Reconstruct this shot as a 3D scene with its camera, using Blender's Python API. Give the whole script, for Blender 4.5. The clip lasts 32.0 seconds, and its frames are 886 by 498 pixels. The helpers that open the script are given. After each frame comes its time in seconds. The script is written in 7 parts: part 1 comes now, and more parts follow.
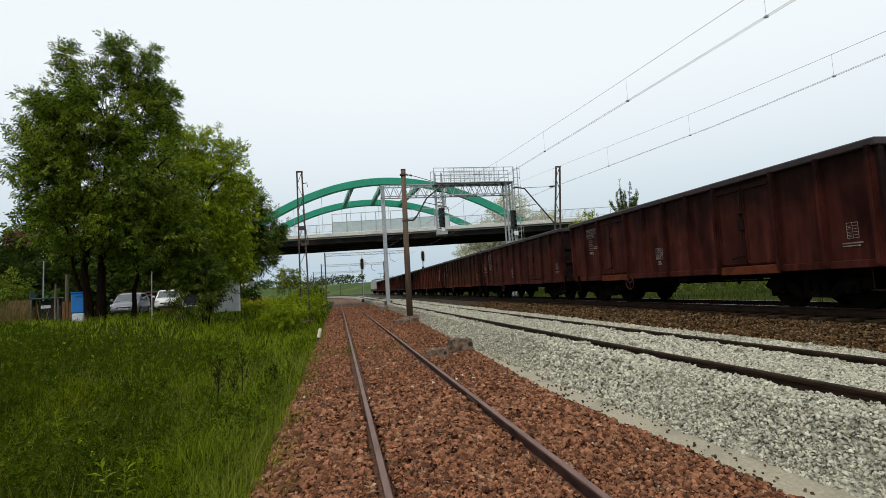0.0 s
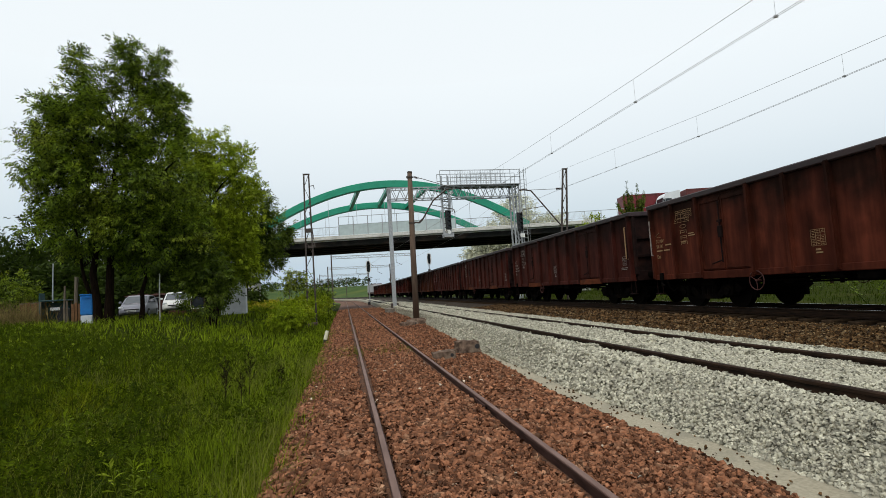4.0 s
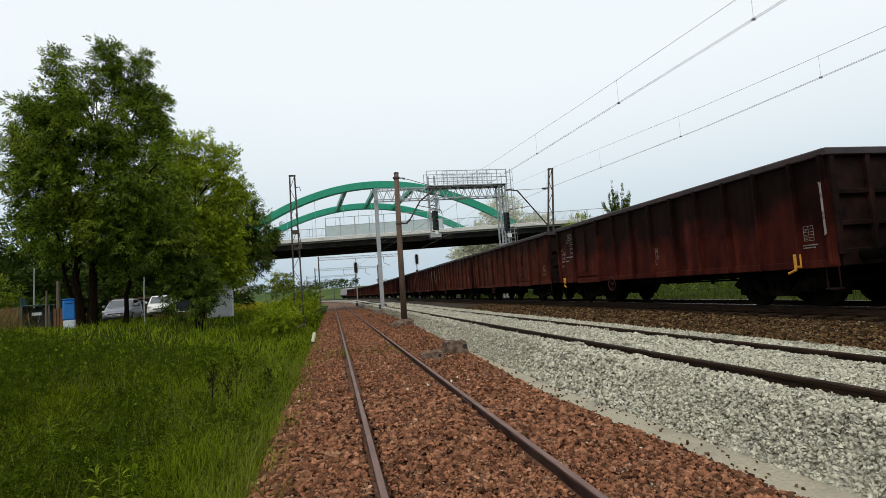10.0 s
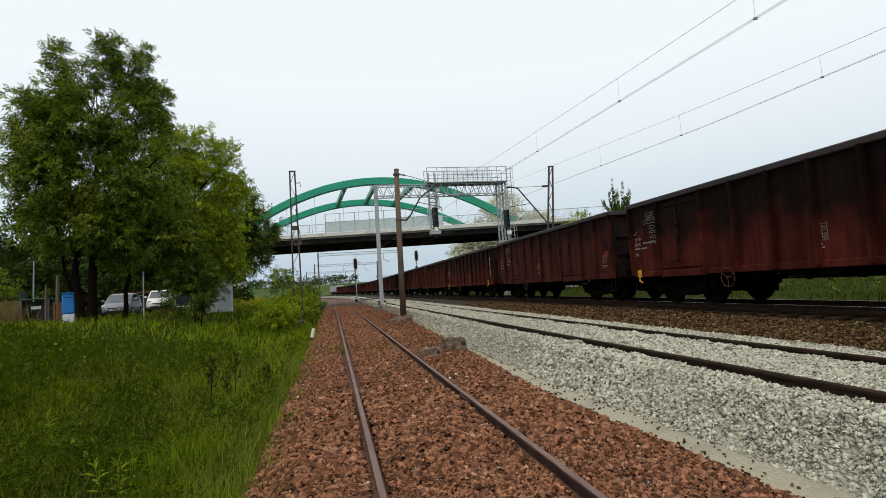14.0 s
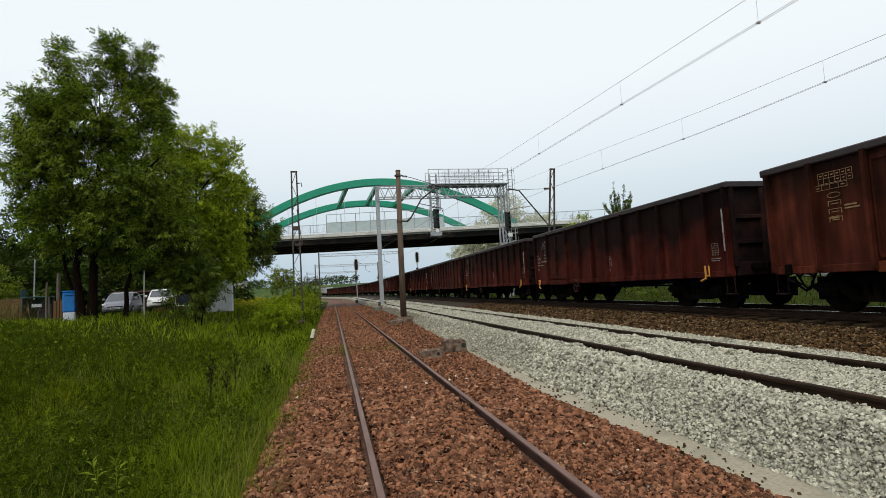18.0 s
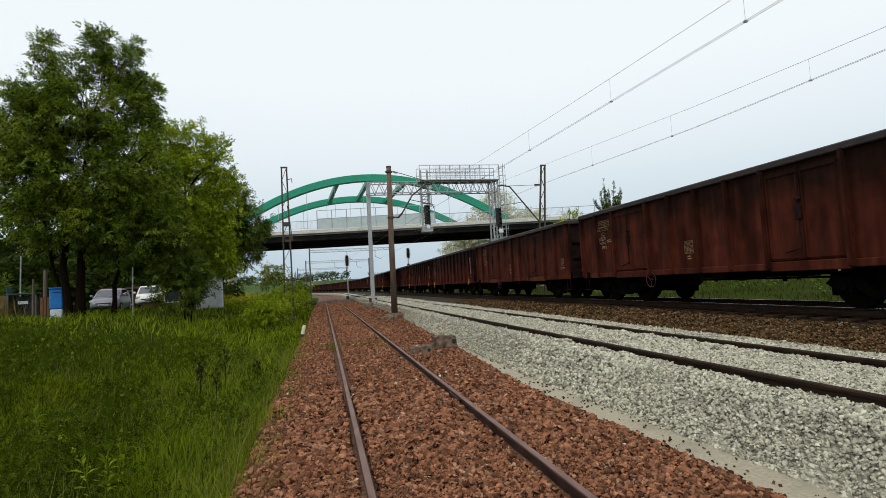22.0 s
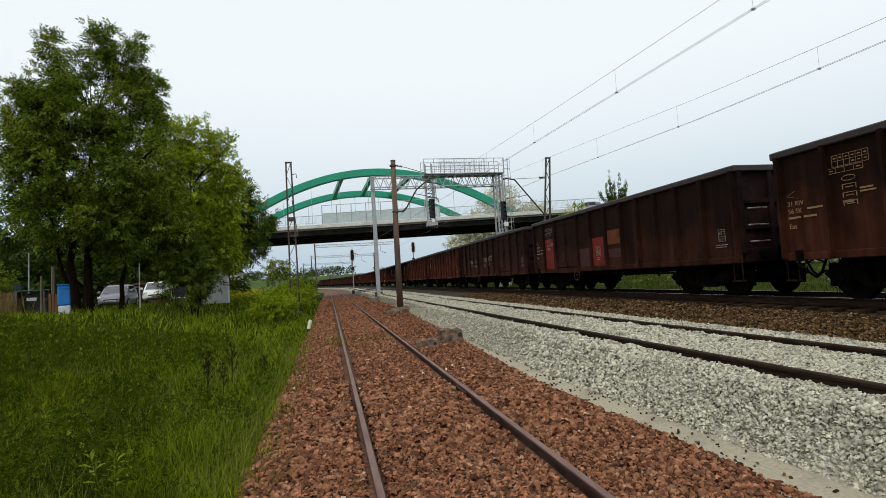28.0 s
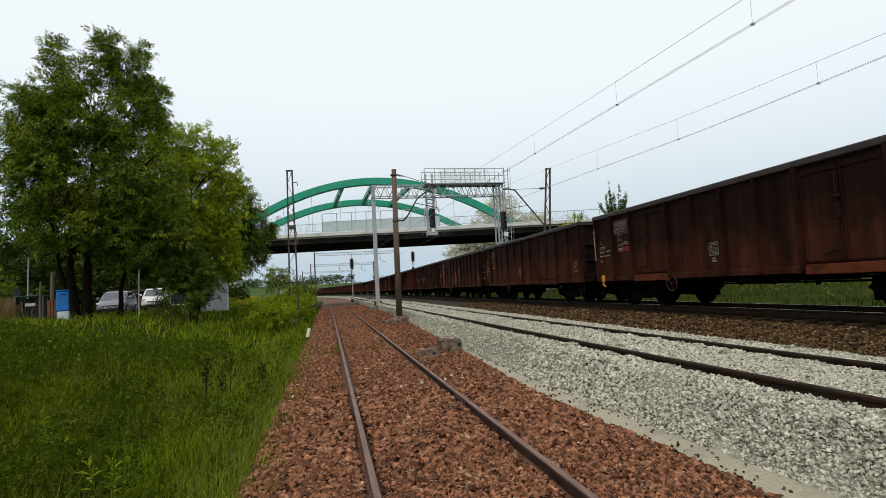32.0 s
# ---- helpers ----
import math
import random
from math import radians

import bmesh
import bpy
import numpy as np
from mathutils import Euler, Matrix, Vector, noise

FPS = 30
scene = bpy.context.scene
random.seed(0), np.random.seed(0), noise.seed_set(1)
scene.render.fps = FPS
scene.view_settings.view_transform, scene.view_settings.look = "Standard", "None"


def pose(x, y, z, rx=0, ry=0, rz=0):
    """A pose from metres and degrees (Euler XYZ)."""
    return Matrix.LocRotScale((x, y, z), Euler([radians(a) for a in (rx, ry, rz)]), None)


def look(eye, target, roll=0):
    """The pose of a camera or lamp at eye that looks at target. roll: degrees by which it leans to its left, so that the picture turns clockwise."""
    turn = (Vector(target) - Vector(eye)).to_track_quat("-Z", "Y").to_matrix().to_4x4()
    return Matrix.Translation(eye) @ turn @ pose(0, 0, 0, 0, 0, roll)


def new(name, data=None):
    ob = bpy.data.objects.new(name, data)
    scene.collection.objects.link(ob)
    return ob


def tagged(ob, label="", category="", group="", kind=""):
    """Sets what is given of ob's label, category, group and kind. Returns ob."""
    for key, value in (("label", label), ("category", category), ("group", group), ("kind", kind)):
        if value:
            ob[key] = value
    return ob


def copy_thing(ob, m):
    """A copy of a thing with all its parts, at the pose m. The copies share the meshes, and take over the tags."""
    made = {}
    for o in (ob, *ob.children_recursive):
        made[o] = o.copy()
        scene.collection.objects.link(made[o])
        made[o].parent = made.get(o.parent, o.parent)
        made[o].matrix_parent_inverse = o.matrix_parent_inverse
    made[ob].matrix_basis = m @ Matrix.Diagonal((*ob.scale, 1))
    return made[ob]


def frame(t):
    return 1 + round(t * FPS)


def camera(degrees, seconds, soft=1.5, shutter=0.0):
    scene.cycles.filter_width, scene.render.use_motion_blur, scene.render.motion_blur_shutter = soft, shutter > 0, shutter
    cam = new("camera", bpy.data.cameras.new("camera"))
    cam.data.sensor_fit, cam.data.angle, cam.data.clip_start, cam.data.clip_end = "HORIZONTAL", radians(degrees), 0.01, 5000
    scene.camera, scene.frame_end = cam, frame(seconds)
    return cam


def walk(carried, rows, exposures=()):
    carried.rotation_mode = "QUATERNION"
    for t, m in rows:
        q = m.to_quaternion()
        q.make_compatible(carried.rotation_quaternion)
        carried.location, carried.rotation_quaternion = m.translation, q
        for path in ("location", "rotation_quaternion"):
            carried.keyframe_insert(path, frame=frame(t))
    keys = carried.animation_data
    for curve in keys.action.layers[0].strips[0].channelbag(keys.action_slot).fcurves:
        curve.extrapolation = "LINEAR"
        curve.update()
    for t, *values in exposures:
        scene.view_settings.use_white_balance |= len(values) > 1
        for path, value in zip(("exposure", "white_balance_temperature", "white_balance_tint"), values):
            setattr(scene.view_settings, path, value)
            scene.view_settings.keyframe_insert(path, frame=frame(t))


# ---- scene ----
cam = camera(80.16, 32.0, soft=0.75)
PATH = [
    (0.0, (0.0127, 0.0256, 1.5730), (3.9803, 19.5766, 2.9933), -3.518),
    (0.5, (0.0097, 0.0590, 1.5626), (3.7886, 19.6435, 3.0344), -3.109),
    (1.0, (0.0002, 0.0707, 1.5622), (3.6613, 19.6734, 3.0889), -2.995),
    (1.5, (0.0003, 0.0647, 1.5649), (3.6929, 19.6596, 3.1154), -3.010),
    (2.0, (0.0046, 0.0560, 1.5703), (3.6867, 19.6596, 3.0322), -3.205),
    (2.5, (0.0077, 0.0407, 1.5610), (3.8253, 19.6204, 2.9973), -3.447),
    (3.0, (0.0101, 0.0484, 1.5644), (3.7508, 19.6383, 3.0618), -3.314),
    (3.5, (-0.0043, 0.0553, 1.5545), (3.7580, 19.6376, 3.0975), -3.523),
    (5.5, (-0.0015, 0.0506, 1.5609), (3.6706, 19.6533, 3.0600), -3.297),
    (6.0, (-0.0141, 0.0713, 1.5597), (3.6309, 19.6787, 3.0643), -3.497),
    (6.5, (0.0023, 0.0597, 1.5606), (3.7412, 19.6549, 2.9919), -3.935),
    (7.0, (-0.0088, 0.0475, 1.5657), (3.8331, 19.6184, 3.0560), -3.775),
    (7.5, (0.0006, 0.0295, 1.5644), (3.9087, 19.5848, 3.0865), -3.762),
    (8.0, (-0.0012, 0.0399, 1.5682), (3.8794, 19.5961, 3.1479), -4.049),
    (8.5, (-0.0006, 0.0218, 1.5681), (3.9767, 19.5577, 3.1580), -3.829),
    (9.0, (0.0038, -0.0001, 1.5693), (4.0606, 19.5188, 3.1675), -3.812),
    (9.5, (0.0008, -0.0050, 1.5645), (4.0197, 19.5213, 3.1682), -3.668),
    (10.0, (0.0097, -0.0030, 1.5641), (4.2129, 19.4917, 3.0773), -4.116),
    (10.5, (0.0016, -0.0144, 1.5656), (4.2919, 19.4665, 3.0114), -4.143),
    (11.0, (0.0026, -0.0234, 1.5680), (4.2579, 19.4627, 3.0460), -4.148),
    (11.5, (0.0011, 0.0070, 1.5645), (4.2077, 19.4960, 3.1395), -4.014),
    (12.0, (-0.0038, 0.0041, 1.5675), (4.1852, 19.5027, 3.0701), -3.700),
    (12.5, (0.0002, -0.0136, 1.5700), (4.1601, 19.4916, 3.0680), -3.514),
    (13.0, (-0.0018, 0.0026, 1.5695), (4.1298, 19.5162, 3.0350), -3.489),
    (13.5, (0.0057, -0.0113, 1.5728), (4.1929, 19.4897, 3.0485), -3.613),
    (14.0, (0.0118, -0.0125, 1.5694), (4.2210, 19.4900, 2.9606), -3.674),
    (14.5, (-0.0047, 0.0167, 1.5701), (4.1210, 19.5356, 2.9805), -3.643),
    (16.5, (0.0089, -0.0035, 1.5654), (4.2564, 19.4887, 2.9839), -3.176),
    (17.0, (0.0045, 0.0039, 1.5710), (4.1277, 19.5238, 2.9753), -3.015),
    (17.5, (0.0101, -0.0041, 1.5663), (4.1903, 19.5035, 2.9728), -3.115),
    (18.0, (0.0110, -0.0048, 1.5692), (4.1922, 19.4991, 3.0233), -3.152),
    (18.5, (0.0184, -0.0162, 1.5696), (4.3317, 19.4613, 2.9918), -3.460),
    (19.0, (0.0209, -0.0358, 1.5640), (4.4143, 19.4129, 3.1275), -3.777),
    (19.5, (0.0236, -0.0527, 1.5809), (4.3849, 19.4119, 3.0323), -3.673),
    (20.0, (0.0213, 0.0106, 1.5679), (4.2476, 19.5068, 2.9947), -3.359),
    (20.5, (0.0149, -0.0130, 1.5679), (4.3289, 19.4703, 2.9066), -3.378),
    (21.0, (0.0112, -0.0129, 1.5780), (4.2506, 19.4869, 2.9137), -3.640),
    (21.5, (0.0047, -0.0344, 1.5750), (4.3584, 19.4408, 2.9024), -3.064),
    (22.0, (0.0213, -0.0438, 1.5793), (4.5225, 19.4011, 2.8583), -3.246),
    (22.5, (0.0115, -0.0420, 1.5792), (4.4808, 19.4040, 2.9505), -3.003),
    (23.0, (0.0094, -0.0163, 1.5666), (4.3574, 19.4575, 2.9323), -2.756),
    (23.5, (0.0176, -0.0306, 1.5743), (4.3814, 19.4443, 2.8727), -2.967),
    (24.0, (0.0221, -0.0237, 1.5769), (4.3706, 19.4589, 2.8098), -3.253),
    (24.5, (0.0120, -0.0136, 1.5699), (4.3765, 19.4660, 2.7928), -3.194),
    (25.0, (0.0001, -0.0146, 1.5711), (4.2911, 19.4762, 2.8741), -2.725),
    (25.5, (0.0082, -0.0211, 1.5685), (4.3203, 19.4691, 2.8094), -2.824),
    (27.5, (0.0102, -0.0207, 1.5697), (4.2907, 19.4756, 2.8242), -3.409),
    (28.0, (0.0229, -0.0106, 1.5718), (4.3288, 19.4915, 2.6326), -3.670),
    (28.5, (0.0266, -0.0438, 1.5797), (4.5128, 19.4111, 2.7549), -3.194),
    (29.0, (0.0240, -0.0458, 1.5832), (4.5334, 19.3990, 2.8332), -3.058),
    (29.5, (0.0201, -0.0464, 1.5788), (4.5393, 19.3912, 2.9046), -2.903),
    (30.0, (0.0171, -0.0600, 1.5749), (4.5649, 19.3670, 2.9571), -3.013),
    (30.5, (0.0188, -0.0553, 1.5748), (4.5340, 19.3814, 2.9266), -3.025),
    (31.0, (0.0085, -0.0278, 1.5702), (4.3879, 19.4350, 2.9913), -2.767),
    (31.5, (0.0167, -0.0124, 1.5681), (4.3160, 19.4679, 2.9937), -3.086),
    (32.0, (0.0075, -0.0257, 1.5722), (4.3422, 19.4472, 2.9930), -3.093),
]
walk(cam, [(t, look(e, g, r)) for t, e, g, r in PATH])

# ---- sky, sun ----
world = bpy.data.worlds.new("sky")
scene.world = world
world.use_nodes = True
wn, wl = world.node_tree.nodes, world.node_tree.links
wn.clear()
sky = wn.new("ShaderNodeTexSky")
sky.sky_type, sky.sun_disc = "NISHITA", False
sky.sun_elevation, sky.sun_rotation = radians(54), radians(208)
sky.air_density, sky.dust_density, sky.ozone_density = 1.0, 4.0, 1.5
sky_bg, cloud_bg, sky_mix, sky_out = (wn.new(k) for k in ("ShaderNodeBackground", "ShaderNodeBackground", "ShaderNodeMixShader", "ShaderNodeOutputWorld"))
sky_bg.inputs["Strength"].default_value = 0.11
cloud_bg.inputs["Color"].default_value = (0.908, 0.968, 1.0, 1)
cloud_bg.inputs["Strength"].default_value = 1.0
sky_mix.inputs[0].default_value = 0.97
wl.new(sky.outputs[0], sky_bg.inputs["Color"])
wl.new(sky_bg.outputs[0], sky_mix.inputs[1])
wl.new(cloud_bg.outputs[0], sky_mix.inputs[2])
wl.new(sky_mix.outputs[0], sky_out.inputs["Surface"])
sun = new("sun", bpy.data.lights.new("sun", "SUN"))
sun.data.energy, sun.data.angle, sun.data.color = 1.4, radians(30), (1.0, 0.95, 0.86)
sun.matrix_world = look((-24, -45, 70), (0, 0, 0))


# ---- materials ----
def surf(name, dark, light, scale=8.0, rough=0.8, bump=0.2, metal=0.0, patch=None, patch_scale=0.8, patch_amount=0.5,
         vary=0.0, island=0.0, bump_scale=None, stretch=(1, 1, 1), spec=0.4, through_light=0.0):
    """A worn surface: fine grain between two colours, larger patches of a third, and relief."""
    m = bpy.data.materials.new(name)
    m.use_nodes = True
    n, l = m.node_tree.nodes, m.node_tree.links
    bsdf = n["Principled BSDF"]
    tc, mp = n.new("ShaderNodeTexCoord"), n.new("ShaderNodeMapping")
    mp.inputs["Scale"].default_value = stretch
    l.new(tc.outputs["Object"], mp.inputs["Vector"])
    fine = n.new("ShaderNodeTexNoise")
    fine.inputs["Scale"].default_value, fine.inputs["Detail"].default_value = scale, 6
    l.new(mp.outputs[0], fine.inputs["Vector"])
    ramp = n.new("ShaderNodeMapRange")
    ramp.inputs["From Min"].default_value, ramp.inputs["From Max"].default_value = 0.3, 0.7
    l.new(fine.outputs["Fac"], ramp.inputs["Value"])
    mix = n.new("ShaderNodeMix")
    mix.data_type = "RGBA"
    mix.inputs[6].default_value, mix.inputs[7].default_value = (*dark, 1), (*light, 1)
    l.new(ramp.outputs[0], mix.inputs[0])
    col = mix.outputs[2]
    if patch:
        big = n.new("ShaderNodeTexNoise")
        big.inputs["Scale"].default_value, big.inputs["Detail"].default_value = patch_scale, 5
        l.new(mp.outputs[0], big.inputs["Vector"])
        r2 = n.new("ShaderNodeMapRange")
        r2.inputs["From Min"].default_value, r2.inputs["From Max"].default_value = 0.66 - 0.3 * patch_amount, 0.86 - 0.3 * patch_amount
        l.new(big.outputs["Fac"], r2.inputs["Value"])
        m2 = n.new("ShaderNodeMix")
        m2.data_type = "RGBA"
        l.new(r2.outputs[0], m2.inputs[0])
        l.new(col, m2.inputs[6])
        m2.inputs[7].default_value = (*patch, 1)
        col = m2.outputs[2]
    for amount, node, socket in ((vary, "ShaderNodeObjectInfo", "Random"), (island, "ShaderNodeNewGeometry", "Random Per Island")):
        if amount:
            src, hsv, mr = n.new(node), n.new("ShaderNodeHueSaturation"), n.new("ShaderNodeMapRange")
            mr.inputs["To Min"].default_value, mr.inputs["To Max"].default_value = 1 - amount, 1 + amount
            l.new(src.outputs[socket], mr.inputs["Value"])
            l.new(mr.outputs[0], hsv.inputs["Value"])
            l.new(col, hsv.inputs["Color"])
            col = hsv.outputs[0]
    l.new(col, bsdf.inputs["Base Color"])
    bsdf.inputs["Roughness"].default_value, bsdf.inputs["Metallic"].default_value = rough, metal
    bsdf.inputs["Specular IOR Level"].default_value = spec
    if bump:
        bp, bn = n.new("ShaderNodeBump"), n.new("ShaderNodeTexNoise")
        bn.inputs["Scale"].default_value, bn.inputs["Detail"].default_value = bump_scale or scale * 2.5, 4
        l.new(mp.outputs[0], bn.inputs["Vector"])
        bp.inputs["Strength"].default_value, bp.inputs["Distance"].default_value = bump, 0.02
        l.new(bn.outputs["Fac"], bp.inputs["Height"])
        l.new(bp.outputs[0], bsdf.inputs["Normal"])
    if through_light:
        tr, ms = n.new("ShaderNodeBsdfTranslucent"), n.new("ShaderNodeMixShader")
        l.new(col, tr.inputs["Color"])
        ms.inputs[0].default_value = through_light
        l.new(bsdf.outputs[0], ms.inputs[1])
        l.new(tr.outputs[0], ms.inputs[2])
        l.new(ms.outputs[0], n["Material Output"].inputs["Surface"])
    return m


def glass(name, colour=(0.02, 0.025, 0.03)):
    m = surf(name, colour, colour, 3, 0.05, 0)
    return m


M = {
    "soil": surf("soil_and_grass", (0.014, 0.020, 0.002), (0.036, 0.050, 0.004), 3.0, 0.95, 0.6, patch=(0.04, 0.042, 0.008), patch_scale=0.35, bump_scale=14, spec=0.02),
    "field": surf("far_meadow", (0.035, 0.066, 0.018), (0.065, 0.10, 0.028), 0.08, 0.95, 0.3, patch=(0.12, 0.13, 0.025), patch_scale=0.012, spec=0.05),
    "brown_bed": surf("brown_ballast_bed", (0.050, 0.022, 0.012), (0.20, 0.092, 0.049), 20, 0.95, 1.0, patch=(0.075, 0.04, 0.026), patch_scale=1.2, bump_scale=28),
    "brown_stone": surf("brown_stone", (0.106, 0.043, 0.022), (0.285, 0.126, 0.066), 14, 0.9, 0.5, patch=(0.39, 0.225, 0.135), patch_scale=6, patch_amount=0.32, island=0.66, spec=0.15),
    "grey_bed": surf("grey_ballast_bed", (0.22, 0.207, 0.163), (0.46, 0.43, 0.34), 22, 0.95, 0.8, patch=(0.34, 0.32, 0.25), patch_scale=1.0, bump_scale=30),
    "grey_stone": surf("grey_stone", (0.33, 0.315, 0.247), (0.525, 0.50, 0.395), 14, 0.9, 0.3, patch=(0.29, 0.272, 0.218), patch_scale=5, patch_amount=0.35, island=0.36, spec=0.15),
    "main_bed": surf("stained_ballast_bed", (0.006, 0.004, 0.0022), (0.055, 0.034, 0.017), 14, 0.95, 1.0, patch=(0.15, 0.12, 0.09), patch_scale=1.6, patch_amount=0.25, bump_scale=26),
    "main_stone": surf("stained_stone", (0.016, 0.008, 0.0035), (0.135, 0.075, 0.031), 9, 0.9, 0.4, patch=(0.19, 0.13, 0.07), patch_scale=4, patch_amount=0.3, island=0.8, spec=0.1),
    "sand": surf("sand", (0.27, 0.24, 0.17), (0.40, 0.355, 0.265), 30, 0.95, 0.35, patch=(0.24, 0.22, 0.165), patch_scale=1.8),
    "rail_brown": surf("rusty_rail", (0.030, 0.015, 0.012), (0.08, 0.042, 0.034), 20, 0.7, 0.15, 0.1, spec=0.15, stretch=(1, 0.2, 1)),
    "rail_head": surf("worn_rail_head", (0.115, 0.065, 0.052), (0.195, 0.120, 0.097), 14, 0.6, 0.05, 0.0, spec=0.25, stretch=(1, 0.15, 1)),
    "rail_dark": surf("dark_rail", (0.010, 0.006, 0.004), (0.04, 0.021, 0.012), 20, 0.75, 0.15, 0.0, spec=0.12, stretch=(1, 0.2, 1)),
    "rail_shine": surf("polished_rail_head", (0.35, 0.35, 0.35), (0.5, 0.5, 0.5), 14, 0.25, 0.03, 0.9, stretch=(1, 0.1, 1)),
    "sleeper": surf("stained_sleeper", (0.018, 0.011, 0.006), (0.055, 0.034, 0.019), 12, 0.9, 0.4, vary=0.15, spec=0.1),
    "concrete": surf("concrete", (0.50, 0.50, 0.465), (0.64, 0.63, 0.585), 5, 0.85, 0.2, patch=(0.36, 0.35, 0.32), patch_scale=0.5, patch_amount=0.35),
    "old_concrete": surf("weathered_concrete", (0.055, 0.036, 0.027), (0.20, 0.138, 0.10), 9, 0.95, 0.8, patch=(0.28, 0.215, 0.16), patch_scale=3, patch_amount=0.4, spec=0.1),
    # Near-black girders and soffit: the shade under the deck is put into the colour.
    "soffit": surf("girder_with_shade_colour", (0.007, 0.0075, 0.007), (0.016, 0.0165, 0.015), 2.0, 0.85, 0.1, spec=0.1, patch=(0.05, 0.035, 0.025), patch_scale=0.3),
    "green": surf("green_steel_paint", (0.010, 0.26, 0.155), (0.014, 0.31, 0.185), 2.0, 0.45, 0.03, patch=(0.012, 0.23, 0.14), patch_scale=0.2),
    "galv": surf("galvanised_steel", (0.28, 0.295, 0.31), (0.42, 0.435, 0.45), 9, 0.5, 0.05, 0.15),
    "pole": surf("brown_stained_pole", (0.075, 0.048, 0.034), (0.15, 0.10, 0.07), 7, 0.9, 0.3, patch=(0.10, 0.055, 0.035), patch_scale=0.9, stretch=(1, 1, 0.12)),
    "mast": surf("rusty_mast_steel", (0.045, 0.036, 0.032), (0.10, 0.075, 0.062), 9, 0.75, 0.15, 0.2),
    "wire": surf("dull_copper_wire", (0.24, 0.245, 0.24), (0.34, 0.345, 0.34), 3, 0.6, 0),
    "ceramic": surf("brown_insulator", (0.03, 0.02, 0.018), (0.06, 0.035, 0.03), 5, 0.3, 0),
    "black": surf("black_paint", (0.012, 0.012, 0.013), (0.025, 0.025, 0.026), 6, 0.6, 0.05),
    "white": surf("white_paint", (0.70, 0.70, 0.68), (0.80, 0.80, 0.79), 6, 0.6, 0.05, patch=(0.6, 0.6, 0.57), patch_scale=2),
    "cream": surf("cream_paint", (0.55, 0.52, 0.36), (0.70, 0.67, 0.50), 20, 0.7, 0.1, patch=(0.3, 0.27, 0.2), patch_scale=9, patch_amount=0.3),
    "screen": surf("frosted_screen", (0.42, 0.50, 0.50), (0.52, 0.60, 0.60), 2, 0.3, 0.02),
    "rust_dark": surf("grimy_steel", (0.007, 0.0042, 0.0038), (0.019, 0.009, 0.008), 5.0, 0.85, 0.2, patch=(0.028, 0.011, 0.008), patch_scale=1.6, patch_amount=0.35, vary=0.3, spec=0.08),
    # Lighter and more purple: the sky's reflection is put into the rim's colour.
    "rim": surf("worn_rim_with_sky_tint", (0.014, 0.008, 0.0088), (0.034, 0.019, 0.020), 4.0, 0.5, 0.15, patch=(0.035, 0.014, 0.011), patch_scale=1.2, vary=0.3, spec=0.4),
    # Near black: grime, with the shade under the wagons put into the colour.
    "under": surf("running_gear_grime_and_shade", (0.0016, 0.0013, 0.0011), (0.0052, 0.0038, 0.003), 8.0, 0.85, 0.2, patch=(0.012, 0.007, 0.0042), patch_scale=2.5, patch_amount=0.35, spec=0.035),
    "tread": surf("wheel_steel_grime_and_shade", (0.0025, 0.002, 0.0016), (0.007, 0.005, 0.004), 8.0, 0.85, 0.1, 0.0, spec=0.04),
    "patch_red": surf("fresh_red_patch", (0.12, 0.014, 0.010), (0.19, 0.024, 0.016), 4, 0.7, 0.05, patch=(0.06, 0.012, 0.009), patch_scale=2.5, patch_amount=0.25, spec=0.15),
    "patch_orange": surf("primer_patch", (0.10, 0.030, 0.013), (0.15, 0.050, 0.022), 4, 0.8, 0.05, patch=(0.05, 0.016, 0.009), patch_scale=2.5, patch_amount=0.35, spec=0.1),
    "door_rust": surf("bright_rust", (0.075, 0.018, 0.007), (0.125, 0.034, 0.012), 5, 0.8, 0.2, patch=(0.035, 0.011, 0.006), patch_scale=2.2, patch_amount=0.4, spec=0.1),
    "patch_dull": surf("dull_red_patch", (0.035, 0.008, 0.006), (0.06, 0.013, 0.009), 4, 0.75, 0.05, patch=(0.03, 0.012, 0.009), patch_scale=2.5, patch_amount=0.5),
    "marking": surf("faded_white_lettering", (0.17, 0.145, 0.13), (0.30, 0.265, 0.24), 12, 0.8, 0, patch=(0.09, 0.05, 0.043), patch_scale=7, patch_amount=0.5),
    "marking_tan": surf("faded_tan_lettering", (0.22, 0.13, 0.06), (0.3, 0.19, 0.09), 12, 0.8, 0, patch=(0.1, 0.05, 0.03), patch_scale=7, patch_amount=0.4),
    "patch_worn": surf("worn_primer", (0.028, 0.012, 0.007), (0.05, 0.019, 0.009), 6, 0.8, 0.05, patch=(0.022, 0.0085, 0.006), patch_scale=5, patch_amount=0.8, spec=0.06),
    "chalk": surf("pale_spray_paint", (0.15, 0.115, 0.09), (0.30, 0.25, 0.21), 6, 0.9, 0, patch=(0.04, 0.024, 0.018), patch_scale=6, patch_amount=0.5, spec=0.06),
    "yellow": surf("yellow_paint", (0.42, 0.17, 0.01), (0.55, 0.26, 0.02), 6, 0.6, 0.05),
    "bark": surf("bark", (0.006, 0.004, 0.0028), (0.019, 0.012, 0.008), 14, 0.95, 0.8, stretch=(1, 1, 0.2), spec=0.03),
    "leaf": surf("ash_leaves", (0.058, 0.098, 0.005), (0.148, 0.205, 0.012), 1.2, 0.6, 0, patch=(0.20, 0.24, 0.016), patch_scale=0.5, island=0.9, through_light=0.42, spec=0.2),
